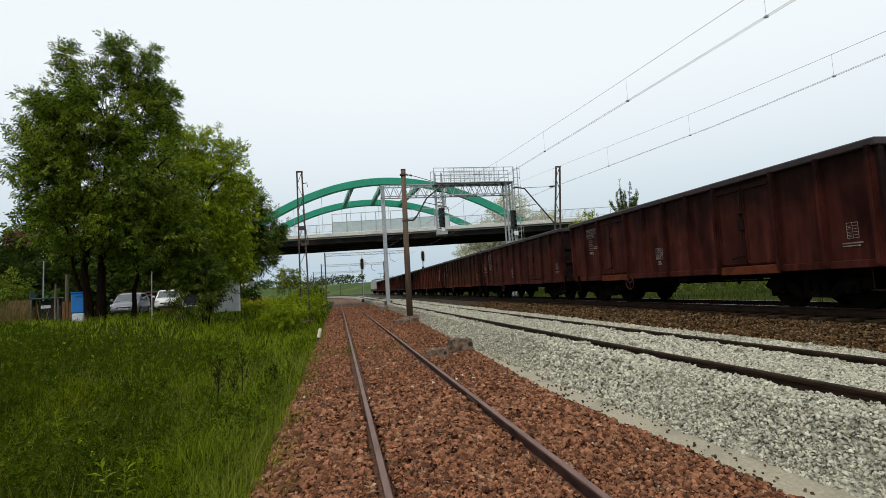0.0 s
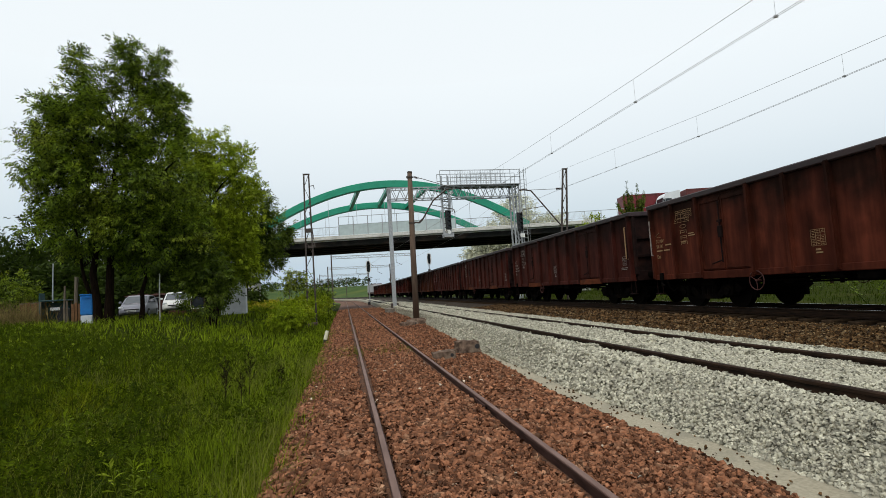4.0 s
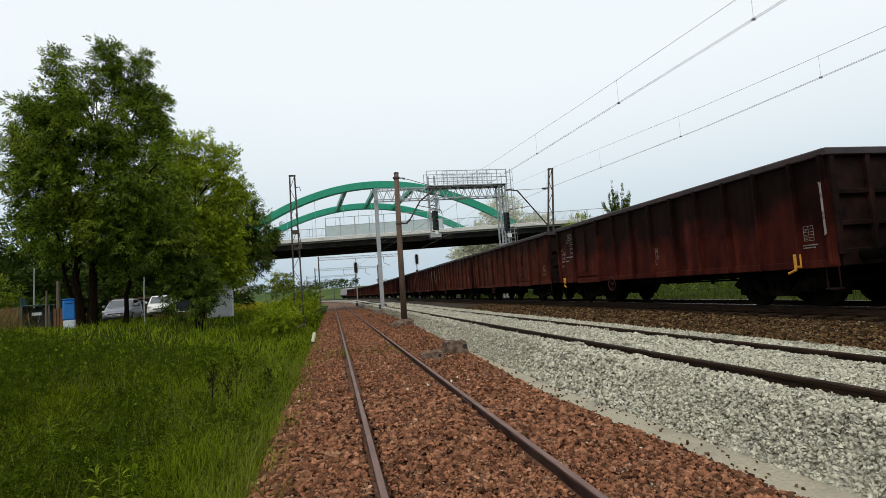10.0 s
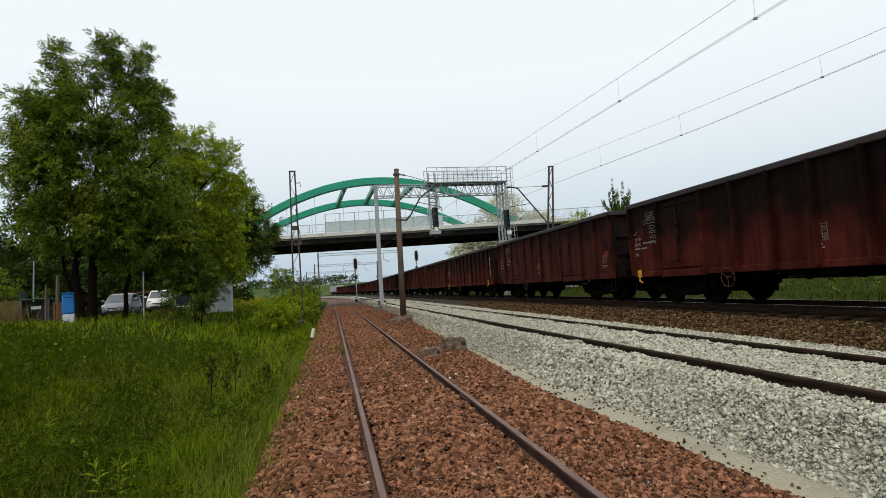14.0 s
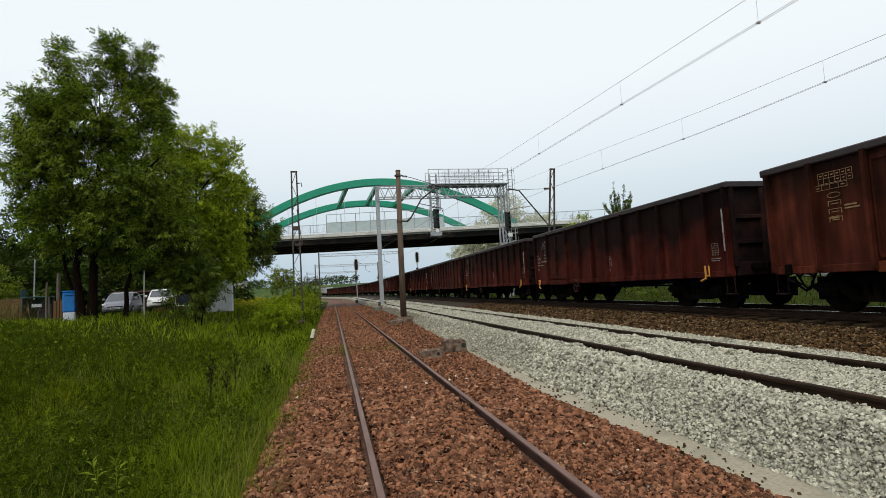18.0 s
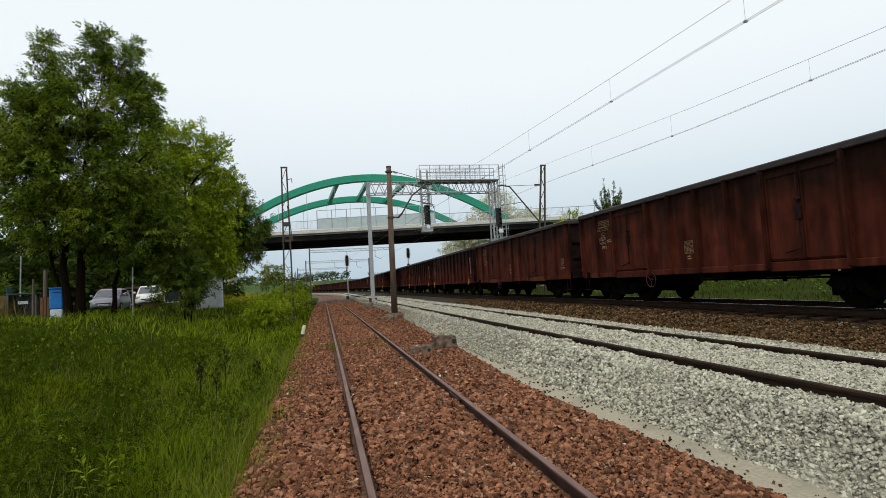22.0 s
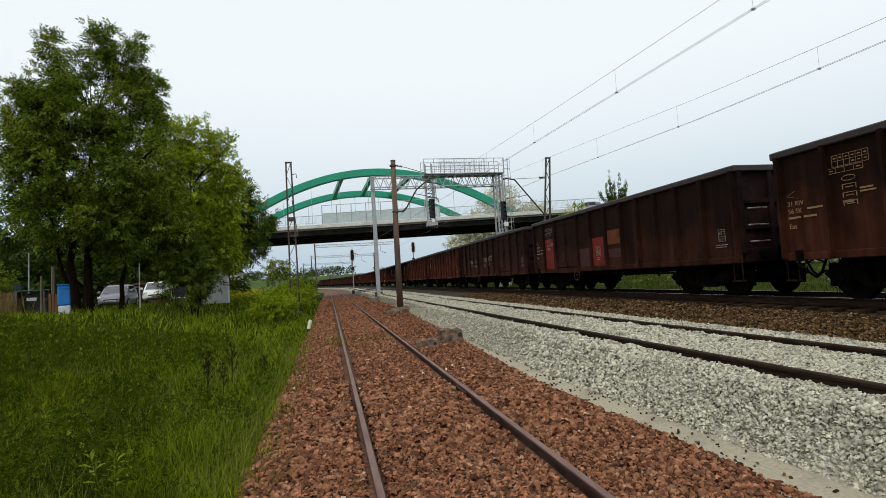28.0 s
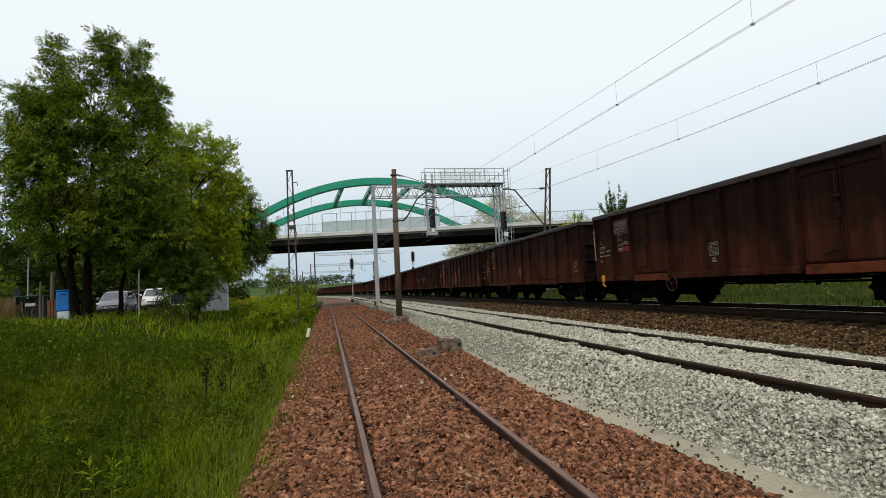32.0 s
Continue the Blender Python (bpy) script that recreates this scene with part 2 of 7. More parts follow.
    "leaf_mid": surf("bush_leaves", (0.115, 0.170, 0.005), (0.225, 0.285, 0.009), 1.2, 0.7, 0, patch=(0.22, 0.24, 0.012), patch_scale=0.8, island=0.5, through_light=0.4, spec=0.12),
    "leaf_bright": surf("bright_leaves", (0.165, 0.225, 0.009), (0.31, 0.38, 0.020), 1.2, 0.65, 0, island=0.65, through_light=0.42, spec=0.15),
    # Dark leaves; behind the yard they stand in for shade under the canopies.
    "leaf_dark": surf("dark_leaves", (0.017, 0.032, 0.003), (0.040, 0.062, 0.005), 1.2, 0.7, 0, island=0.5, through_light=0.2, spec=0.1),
    "leaf_deep": surf("deep_green_leaves", (0.040, 0.068, 0.005), (0.105, 0.145, 0.010), 1.2, 0.6, 0, island=0.75, through_light=0.35, spec=0.2),
    "blossom": surf("pale_blossom", (0.50, 0.50, 0.36), (0.66, 0.66, 0.52), 2, 0.7, 0, island=0.25, through_light=0.3),
    "rape": surf("yellow_flowers", (0.40, 0.34, 0.012), (0.55, 0.46, 0.02), 2, 0.7, 0, island=0.3, through_light=0.3),
    "grass": surf("tall_grass", (0.044, 0.070, 0.001), (0.150, 0.188, 0.003), 1.3, 0.7, 0, patch=(0.17, 0.175, 0.010), patch_scale=0.4, patch_amount=0.3, island=0.95, through_light=0.36, spec=0.06),
    "edge_grass": surf("fresh_edge_grass", (0.070, 0.108, 0.003), (0.190, 0.246, 0.010), 1.6, 0.65, 0, patch=(0.20, 0.21, 0.025), patch_scale=0.7, patch_amount=0.3, island=0.9, through_light=0.4, spec=0.08),
    "straw": surf("dry_stalks", (0.010, 0.007, 0.004), (0.022, 0.016, 0.009), 6, 0.9, 0, island=0.3, spec=0.05),
    "dry_blade": surf("tan_dry_grass", (0.13, 0.10, 0.035), (0.27, 0.205, 0.085), 3, 0.9, 0, island=0.5, through_light=0.3, spec=0.1),
    "hay": surf("pale_grass_heads", (0.13, 0.15, 0.022), (0.26, 0.27, 0.055), 3, 0.9, 0, island=0.4, through_light=0.3, spec=0.1),
    "nettle": surf("nettle_leaves", (0.024, 0.042, 0.001), (0.066, 0.094, 0.003), 2.0, 0.75, 0, patch=(0.10, 0.14, 0.006), patch_scale=1.6, patch_amount=0.3, island=0.55, through_light=0.3, spec=0.06),
    # Grass behind the wagons, its green lowered to hold the train's shade.
    "verge": surf("verge_grass", (0.016, 0.030, 0.002), (0.045, 0.068, 0.003), 1.0, 0.8, 0, island=0.5, through_light=0.3, spec=0.08),
    "blue": surf("blue_plastic", (0.012, 0.16, 0.50), (0.016, 0.20, 0.58), 5, 0.4, 0.02),
    "pale_plastic": surf("pale_plastic", (0.55, 0.58, 0.62), (0.65, 0.68, 0.7), 5, 0.5, 0.02),
    "silver": surf("silver_car_paint", (0.21, 0.21, 0.245), (0.235, 0.235, 0.275), 3, 0.35, 0, 0.2),
    "tyre": surf("rubber", (0.012, 0.012, 0.012), (0.022, 0.022, 0.022), 9, 0.85, 0.1),
    "glass": glass("dark_glass"),
    "lamp": surf("headlamp_glass", (0.6, 0.62, 0.65), (0.7, 0.72, 0.75), 9, 0.15, 0),
    "truck_red": surf("red_truck_paint", (0.13, 0.014, 0.018), (0.19, 0.02, 0.025), 2, 0.5, 0.02, patch=(0.10, 0.02, 0.02), patch_scale=0.8),
    "truck_maroon": surf("maroon_tarpaulin", (0.10, 0.025, 0.025), (0.14, 0.035, 0.032), 2, 0.6, 0.05),
    "truck_white": surf("white_truck_paint", (0.62, 0.64, 0.66), (0.70, 0.72, 0.74), 2, 0.4, 0.02),
    "wood": surf("grey_timber", (0.10, 0.08, 0.06), (0.2, 0.16, 0.12), 6, 0.9, 0.3, stretch=(1, 1, 0.15)),
    "orange_wood": surf("orange_boards", (0.12, 0.055, 0.02), (0.20, 0.095, 0.036), 6, 0.8, 0.2),
    "wall": surf("grey_render", (0.42, 0.43, 0.45), (0.52, 0.53, 0.55), 3, 0.9, 0.1, patch=(0.36, 0.37, 0.38), patch_scale=0.5),
    "plate": surf("white_number_plate", (0.65, 0.65, 0.62), (0.7, 0.7, 0.68), 9, 0.4, 0),
    "cream_stone": surf("cream_stone", (0.35, 0.27, 0.19), (0.55, 0.47, 0.37), 9, 0.9, 0.3, island=0.35),
    "tan_stone": surf("tan_stone", (0.10, 0.065, 0.033), (0.24, 0.17, 0.09), 9, 0.9, 0.3, island=0.5, spec=0.1),
    # Paler than the other glass: reflected sky is put into the colour.
    "windscreen": surf("glass_with_sky_tint", (0.06, 0.07, 0.08), (0.08, 0.09, 0.10), 3, 0.04, 0, spec=0.8),
    "house_wall": surf("red_brown_render", (0.05, 0.018, 0.013), (0.08, 0.028, 0.02), 4, 0.9, 0.2, patch=(0.08, 0.035, 0.028), patch_scale=0.6),
    "asphalt": surf("asphalt", (0.04, 0.04, 0.042), (0.07, 0.07, 0.072), 20, 0.9, 0.3, patch=(0.05, 0.05, 0.05), patch_scale=0.5),
    "footing": surf("grey_footing", (0.13, 0.11, 0.09), (0.22, 0.19, 0.16), 8, 0.9, 0.3, patch=(0.10, 0.07, 0.05), patch_scale=2),
    "turquoise": surf("teal_paint", (0.012, 0.05, 0.055), (0.02, 0.075, 0.08), 5, 0.6, 0.05),
    "loco_grey": surf("pale_grey_loco_paint", (0.26, 0.25, 0.26), (0.33, 0.32, 0.32), 3, 0.5, 0.02),
}


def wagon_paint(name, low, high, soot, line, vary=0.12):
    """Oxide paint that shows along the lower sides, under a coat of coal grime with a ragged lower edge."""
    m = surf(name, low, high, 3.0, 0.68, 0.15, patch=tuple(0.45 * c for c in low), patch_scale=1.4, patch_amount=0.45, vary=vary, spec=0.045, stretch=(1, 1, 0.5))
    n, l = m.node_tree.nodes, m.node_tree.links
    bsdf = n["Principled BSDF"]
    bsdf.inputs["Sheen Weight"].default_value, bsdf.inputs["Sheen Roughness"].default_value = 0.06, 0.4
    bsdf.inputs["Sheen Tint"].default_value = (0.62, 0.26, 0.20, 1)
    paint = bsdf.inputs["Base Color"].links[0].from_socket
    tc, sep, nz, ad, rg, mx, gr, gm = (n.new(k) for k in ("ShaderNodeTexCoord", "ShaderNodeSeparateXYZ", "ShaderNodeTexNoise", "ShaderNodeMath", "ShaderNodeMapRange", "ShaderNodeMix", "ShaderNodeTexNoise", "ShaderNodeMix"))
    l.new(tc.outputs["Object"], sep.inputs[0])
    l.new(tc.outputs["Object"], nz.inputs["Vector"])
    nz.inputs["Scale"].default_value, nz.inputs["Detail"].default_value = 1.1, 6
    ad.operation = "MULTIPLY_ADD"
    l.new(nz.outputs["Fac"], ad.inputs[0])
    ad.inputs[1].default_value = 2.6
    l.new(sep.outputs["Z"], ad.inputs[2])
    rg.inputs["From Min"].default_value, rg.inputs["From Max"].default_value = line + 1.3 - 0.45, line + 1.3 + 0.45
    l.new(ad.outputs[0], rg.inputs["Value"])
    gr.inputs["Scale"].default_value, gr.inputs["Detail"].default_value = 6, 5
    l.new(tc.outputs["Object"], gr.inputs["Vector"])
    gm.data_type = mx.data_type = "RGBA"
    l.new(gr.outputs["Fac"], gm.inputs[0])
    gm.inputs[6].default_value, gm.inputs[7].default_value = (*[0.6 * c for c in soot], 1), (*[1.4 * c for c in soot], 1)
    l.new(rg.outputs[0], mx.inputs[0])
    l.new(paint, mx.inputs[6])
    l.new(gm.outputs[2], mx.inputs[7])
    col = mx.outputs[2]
    # tones that change from panel to panel, and narrow streaks run down by rain
    for stretch, lo, hi in (((0.0, 0.85, 0.06), 0.62, 1.5), ((0.6, 7.0, 0.30), 0.72, 1.34)):
        mp, st, mr, hsv = (n.new(k) for k in ("ShaderNodeMapping", "ShaderNodeTexNoise", "ShaderNodeMapRange", "ShaderNodeHueSaturation"))
        mp.inputs["Scale"].default_value = stretch
        l.new(tc.outputs["Object"], mp.inputs["Vector"])
        l.new(mp.outputs[0], st.inputs["Vector"])
        st.inputs["Scale"].default_value, st.inputs["Detail"].default_value = 1.0, 3
        mr.inputs["From Min"].default_value, mr.inputs["From Max"].default_value = 0.32, 0.68
        mr.inputs["To Min"].default_value, mr.inputs["To Max"].default_value = lo, hi
        l.new(st.outputs["Fac"], mr.inputs["Value"])
        l.new(mr.outputs[0], hsv.inputs["Value"])
        l.new(col, hsv.inputs["Color"])
        col = hsv.outputs[0]
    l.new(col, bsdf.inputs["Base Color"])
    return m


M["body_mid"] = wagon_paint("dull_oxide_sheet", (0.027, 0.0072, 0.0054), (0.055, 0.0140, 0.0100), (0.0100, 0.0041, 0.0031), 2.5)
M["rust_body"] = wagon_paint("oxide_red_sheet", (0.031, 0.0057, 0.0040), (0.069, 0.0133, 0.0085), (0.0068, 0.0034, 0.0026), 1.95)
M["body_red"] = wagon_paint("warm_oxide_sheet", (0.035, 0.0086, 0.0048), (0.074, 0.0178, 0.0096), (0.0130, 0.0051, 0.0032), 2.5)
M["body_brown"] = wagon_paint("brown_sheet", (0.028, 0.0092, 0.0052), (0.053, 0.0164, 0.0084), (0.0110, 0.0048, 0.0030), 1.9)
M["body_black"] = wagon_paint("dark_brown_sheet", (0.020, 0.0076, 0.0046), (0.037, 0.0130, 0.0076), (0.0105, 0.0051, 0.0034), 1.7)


# ---- mesh helpers ----
class Shape:
    """Collects boxes, beams, tubes and sheets into one mesh."""

    def __init__(self):
        self.v, self.f = [], []

    def add(self, verts, faces):
        k = len(self.v)
        self.v += [tuple(p) for p in verts]
        self.f += [tuple(i + k for i in q) for q in faces]
        return self

    def box(self, x0, x1, y0, y1, z0, z1, c=0.0, m=None):
        """A box, with chamfered edges where c is given."""
        lo, hi = (min(x0, x1), min(y0, y1), min(z0, z1)), (max(x0, x1), max(y0, y1), max(z0, z1))
        mid = [(a + b) / 2 for a, b in zip(lo, hi)]
        h = [(b - a) / 2 for a, b in zip(lo, hi)]
        if not c:
            vs = [(mid[0] + sx * h[0], mid[1] + sy * h[1], mid[2] + sz * h[2]) for sx in (-1, 1) for sy in (-1, 1) for sz in (-1, 1)]
            fs = [(0, 1, 3, 2), (4, 6, 7, 5), (0, 4, 5, 1), (2, 3, 7, 6), (0, 2, 6, 4), (1, 5, 7, 3)]
        else:
            c = min(c, 0.45 * min(h) * 2)
            vs, idx = [], {}
            for s in ((a, b, d) for a in (-1, 1) for b in (-1, 1) for d in (-1, 1)):
                for ax in range(3):
                    idx[s, ax] = len(vs)
                    vs.append([mid[i] + s[i] * (h[i] - (0 if i == ax else c)) for i in range(3)])
            fs = []
            for ax in range(3):
                o1, o2 = (ax + 1) % 3, (ax + 2) % 3
                for sg in (-1, 1):
                    ring = []
                    for p, q in ((-1, -1), (1, -1), (1, 1), (-1, 1)):
                        s = [0, 0, 0]
                        s[ax], s[o1], s[o2] = sg, p, q
                        ring.append(idx[tuple(s), ax])
                    fs.append(ring if sg > 0 else ring[::-1])
                for p in (-1, 1):
                    for q in (-1, 1):
                        s1, s2 = [0, 0, 0], [0, 0, 0]
                        s1[ax], s1[o1], s1[o2] = -1, p, q
                        s2[ax], s2[o1], s2[o2] = 1, p, q
                        ring = [idx[tuple(s1), o1], idx[tuple(s2), o1], idx[tuple(s2), o2], idx[tuple(s1), o2]]
                        fs.append(ring if p * q > 0 else ring[::-1])
            for s in ((a, b, d) for a in (-1, 1) for b in (-1, 1) for d in (-1, 1)):
                ring = [idx[s, 0], idx[s, 1], idx[s, 2]]
                fs.append(ring if s[0] * s[1] * s[2] > 0 else ring[::-1])
        if m:
            vs = [m @ Vector(p) for p in vs]
        return self.add(vs, fs)

    def tube(self, points, radii, n=8, cap=True):
        """A round tube through points."""
        pts = [Vector(p) for p in points]
        if not isinstance(radii, (list, tuple)):
            radii = [radii] * len(pts)
        vs, fs = [], []
        for i, p in enumerate(pts):
            d = (pts[min(i + 1, len(pts) - 1)] - pts[max(i - 1, 0)]).normalized()
            a = d.cross(Vector((0, 0, 1)) if abs(d.z) < 0.9 else Vector((1, 0, 0))).normalized()
            b = a.cross(d)
            vs += [p + radii[i] * (math.cos(2 * math.pi * k / n) * a + math.sin(2 * math.pi * k / n) * b) for k in range(n)]
        for i in range(len(pts) - 1):
            fs += [(i * n + k, (i + 1) * n + k, (i + 1) * n + (k + 1) % n, i * n + (k + 1) % n) for k in range(n)]
        if cap:
            fs += [tuple(range(n)), tuple(range((len(pts) - 1) * n, len(pts) * n))[::-1]]
        return self.add(vs, fs)

    def beam(self, p, q, w, h, up=(0, 0, 1)):
        """A square bar from p to q, w wide and h deep."""
        p, q = Vector(p), Vector(q)
        d = (q - p).normalized()
        up = Vector(up)
        a = d.cross(up if abs(d.dot(up)) < 0.95 else Vector((0, 1, 0))).normalized() * (w / 2)
        b = a.cross(d).normalized() * (h / 2)
        vs = [e + s * a + t * b for e in (p, q) for s, t in ((-1, -1), (1, -1), (1, 1), (-1, 1))]
        return self.add(vs, [(0, 1, 2, 3), (7, 6, 5, 4), (0, 4, 5, 1), (1, 5, 6, 2), (2, 6, 7, 3), (3, 7, 4, 0)])

    def loft(self, rings, closed=True, cap=False):
        """A skin over rings of equally many points."""
        n = len(rings[0])
        vs = [p for r in rings for p in r]
        fs = []
        for i in range(len(rings) - 1):
            for k in range(n if closed else n - 1):
                fs.append((i * n + k, i * n + (k + 1) % n, (i + 1) * n + (k + 1) % n, (i + 1) * n + k))
        if cap:
            fs += [tuple(range(n))[::-1], tuple(range((len(rings) - 1) * n, len(rings) * n))]
        return self.add(vs, fs)

    def prism(self, outline, x0, x1):
        """An outline in (y, z), pushed from x0 to x1."""
        n = len(outline)
        vs = [(x, y, z) for x in (x0, x1) for y, z in outline]
        fs = [tuple(range(n)), tuple(range(n, 2 * n))[::-1]] + [(k, k + n, (k + 1) % n + n, (k + 1) % n) for k in range(n)]
        return self.add(vs, fs)

    def wheel(self, x0, x1, y, z, r, n=20, hole=0.0):
        """A disc with its axle along x."""
        ring = [(y + r * math.cos(2 * math.pi * k / n), z + r * math.sin(2 * math.pi * k / n)) for k in range(n)]
        return self.prism(ring, x0, x1)

    def mesh(self, name, material, smooth=False):
        me = bpy.data.meshes.new(name)
        me.from_pydata(self.v, [], self.f)
        me.materials.append(M[material])
        if smooth:
            me.polygons.foreach_set("use_smooth", [True] * len(me.polygons))
        bm = bmesh.new()
        bm.from_mesh(me)
        bmesh.ops.recalc_face_normals(bm, faces=bm.faces)
        bm.to_mesh(me)
        bm.free()
        return me


def part(name, shape, material, parent=None, label="", smooth=False, at=None):
    """One mesh object, under a thing or part if one is given."""
    ob = new(name, shape.mesh(name, material, smooth) if isinstance(shape, Shape) else shape)
    if parent:
        ob.parent = parent
    if at is not None:
        ob.matrix_local = at
    return tagged(ob, label)


def thing(name, label, category, at=None, group="", kind=""):
    ob = new(name)
    ob.empty_display_size = 0.2
    if at is not None:
        ob.matrix_world = at
    return tagged(ob, label, category, group, kind)


def soup(name, verts, faces, material, parent=None):
    """A mesh of very many small pieces from arrays: verts (n, 3), faces (m, 3 or 4)."""
    me = bpy.data.meshes.new(name)
    k = faces.shape[1]
    me.vertices.add(len(verts))
    me.vertices.foreach_set("co", np.ascontiguousarray(verts, dtype=np.float32).ravel())
    me.loops.add(faces.size)
    me.loops.foreach_set("vertex_index", np.ascontiguousarray(faces, dtype=np.int32).ravel())
    me.polygons.add(len(faces))
    me.polygons.foreach_set("loop_start", np.arange(0, faces.size, k, dtype=np.int32))
    me.update(calc_edges=True)
    me.materials.append(M[material])
    ob = new(name, me)
    if parent:
        ob.parent = parent
    return ob


def build_horizon():
    """A far ring of hazy sky round the whole place."""
    m = bpy.data.materials.new("hazy_sky")
    m.use_nodes = True
    n, l = m.node_tree.nodes, m.node_tree.links
    n.remove(n["Principled BSDF"])
    tc, sep, mr, ramp, em = (n.new(k) for k in ("ShaderNodeTexCoord", "ShaderNodeSeparateXYZ", "ShaderNodeMapRange", "ShaderNodeValToRGB", "ShaderNodeEmission"))
    l.new(tc.outputs["Object"], sep.inputs[0])
    l.new(sep.outputs["Z"], mr.inputs["Value"])
    mr.inputs["From Min"].default_value, mr.inputs["From Max"].default_value = 0.0, 1200.0
    l.new(mr.outputs[0], ramp.inputs[0])
    stops = ((0.0, (0.47, 0.585, 0.69)), (0.22, (0.575, 0.688, 0.755)), (0.55, (0.782, 0.862, 0.915)), (1.0, (0.908, 0.968, 1.0)))
    ramp.color_ramp.interpolation = "B_SPLINE"
    for i, (p, c) in enumerate(stops):
        e = ramp.color_ramp.elements[i] if i < 2 else ramp.color_ramp.elements.new(p)
        e.position, e.color = p, (*c, 1)
    l.new(ramp.outputs[0], em.inputs["Color"])
    l.new(em.outputs[0], n["Material Output"].inputs["Surface"])
    M["hazy_sky"] = m
    ring = [[(3000 * math.cos(a), 3000 * math.sin(a), z) for a in np.linspace(0, 2 * math.pi, 97)[:-1]] for z in (-150, 0, 300, 600, 900, 1200)]
    tagged(part("backdrop", Shape().loft(ring), "hazy_sky"), "pale hazy overcast sky along the horizon", "sky", kind="structure")


# ---- the lie of the tracks: straight, then a long left-hand curve ----
BEND, RADIUS = 117.0, 592.0


def along(u, s, z=0.0):
    """The place s metres along the line, u metres to its right."""
    if s <= BEND:
        return Vector((u, s, z))
    phi = (s - BEND) / RADIUS
    return Vector((-RADIUS + (RADIUS + u) * math.cos(phi), BEND + (RADIUS + u) * math.sin(phi), z))


def heading(s):
    return 0.0 if s <= BEND else (s - BEND) / RADIUS


def lateral(x, y):
    """How far right of the line a place lies."""
    if y <= BEND:
        return x
    return math.hypot(y - BEND, x + RADIUS) - RADIUS


def smooth_step(a, b, t):
    t = min(1.0, max(0.0, (t - a) / (b - a)))  # also for b < a
    return t * t * (3 - 2 * t)


def ground_height(x, y):
    u = lateral(x, y)
    bumps = 0.10 * noise.noise((x * 0.25, y * 0.25, 0.3)) + 0.05 * noise.noise((x * 0.9, y * 0.9, 5.0))
    if u < 3:
        z = -0.34 + 1.24 * smooth_step(-0.6, -11.0, u) if u > -11 else 0.90
        z += bumps * smooth_step(-1.0, -2.5, u)
    else:
        z = -0.40 + 0.75 * smooth_step(12.2, 15.5, u) + bumps * smooth_step(13.0, 16.0, u)
    far = math.hypot(x, y)
    if far > 110:
        swell = 1 + 0.35 * noise.noise((x * 0.004, y * 0.004, 2.2))
        z += (0.024 * (min(far, 500) - 110) + 0.012 * max(0, far - 500)) * swell * smooth_step(11, 60, abs(u - 5))
    return z


def build_ground():
    xs = [-2400, -1700, -1200, -900, -700, -550, -430, -340, -270, -220, -180, -150, -125, -105, -90, -76, -64, -54, -46, -40, -35, -31, -28, -25.5, -23.5]
    xs += list(np.arange(-22, -9, 0.8)) + list(np.arange(-9, -1.4, 0.45)) + list(np.arange(-1.2, 3, 0.6)) + list(np.arange(3.5, 12, 1.2)) + list(np.arange(12.5, 18, 0.7))
    xs += [18.5, 20, 22, 25, 29, 34, 40, 48, 58, 70, 85, 105, 130, 165, 210, 270, 350, 450, 600, 800, 1100, 1600, 2400]
    ys = [-400, -200, -100, -60, -40, -25, -15, -9] + list(np.arange(-6, 40, 0.6)) + list(np.arange(40, 130, 2.5)) + list(np.arange(130, 420, 6)) + [430, 460, 500, 560, 640, 760, 900, 1100, 1400, 1900, 2600]
    sh = Shape()
    n = len(xs)
    sh.add([(x, y, ground_height(x, y)) for y in ys for x in xs],
           [(j * n + i, j * n + i + 1, (j + 1) * n + i + 1, (j + 1) * n + i) for j in range(len(ys) - 1) for i in range(n - 1)])
    me = sh.mesh("ground", "soil", True)
    me.materials.append(M["field"])
    for p in me.polygons:
        if p.center.length > 120:
            p.material_index = 1
    tagged(new("ground", me), "uneven green meadow ground beside the railway", "ground", kind="structure")


def edge_shift(u, s):
    """The seam between the brown and the grey stone drifts to the right with distance."""
    if 3.3 < u < 4.02:
        return float(np.interp(s, (2.5, 5, 8, 14, 31), (0.24, 0.12, 0.0, 0.06, 0.52))) * (4.05 - u) / 0.5
    return 0.0


def brown_shift(u, s):
    return float(np.interp(s, (2.5, 5, 8, 14, 31, 45), (0.30, 0.12, 0.0, 0.36, 0.95, 1.05))) * smooth_step(2.3, 3.0, u)


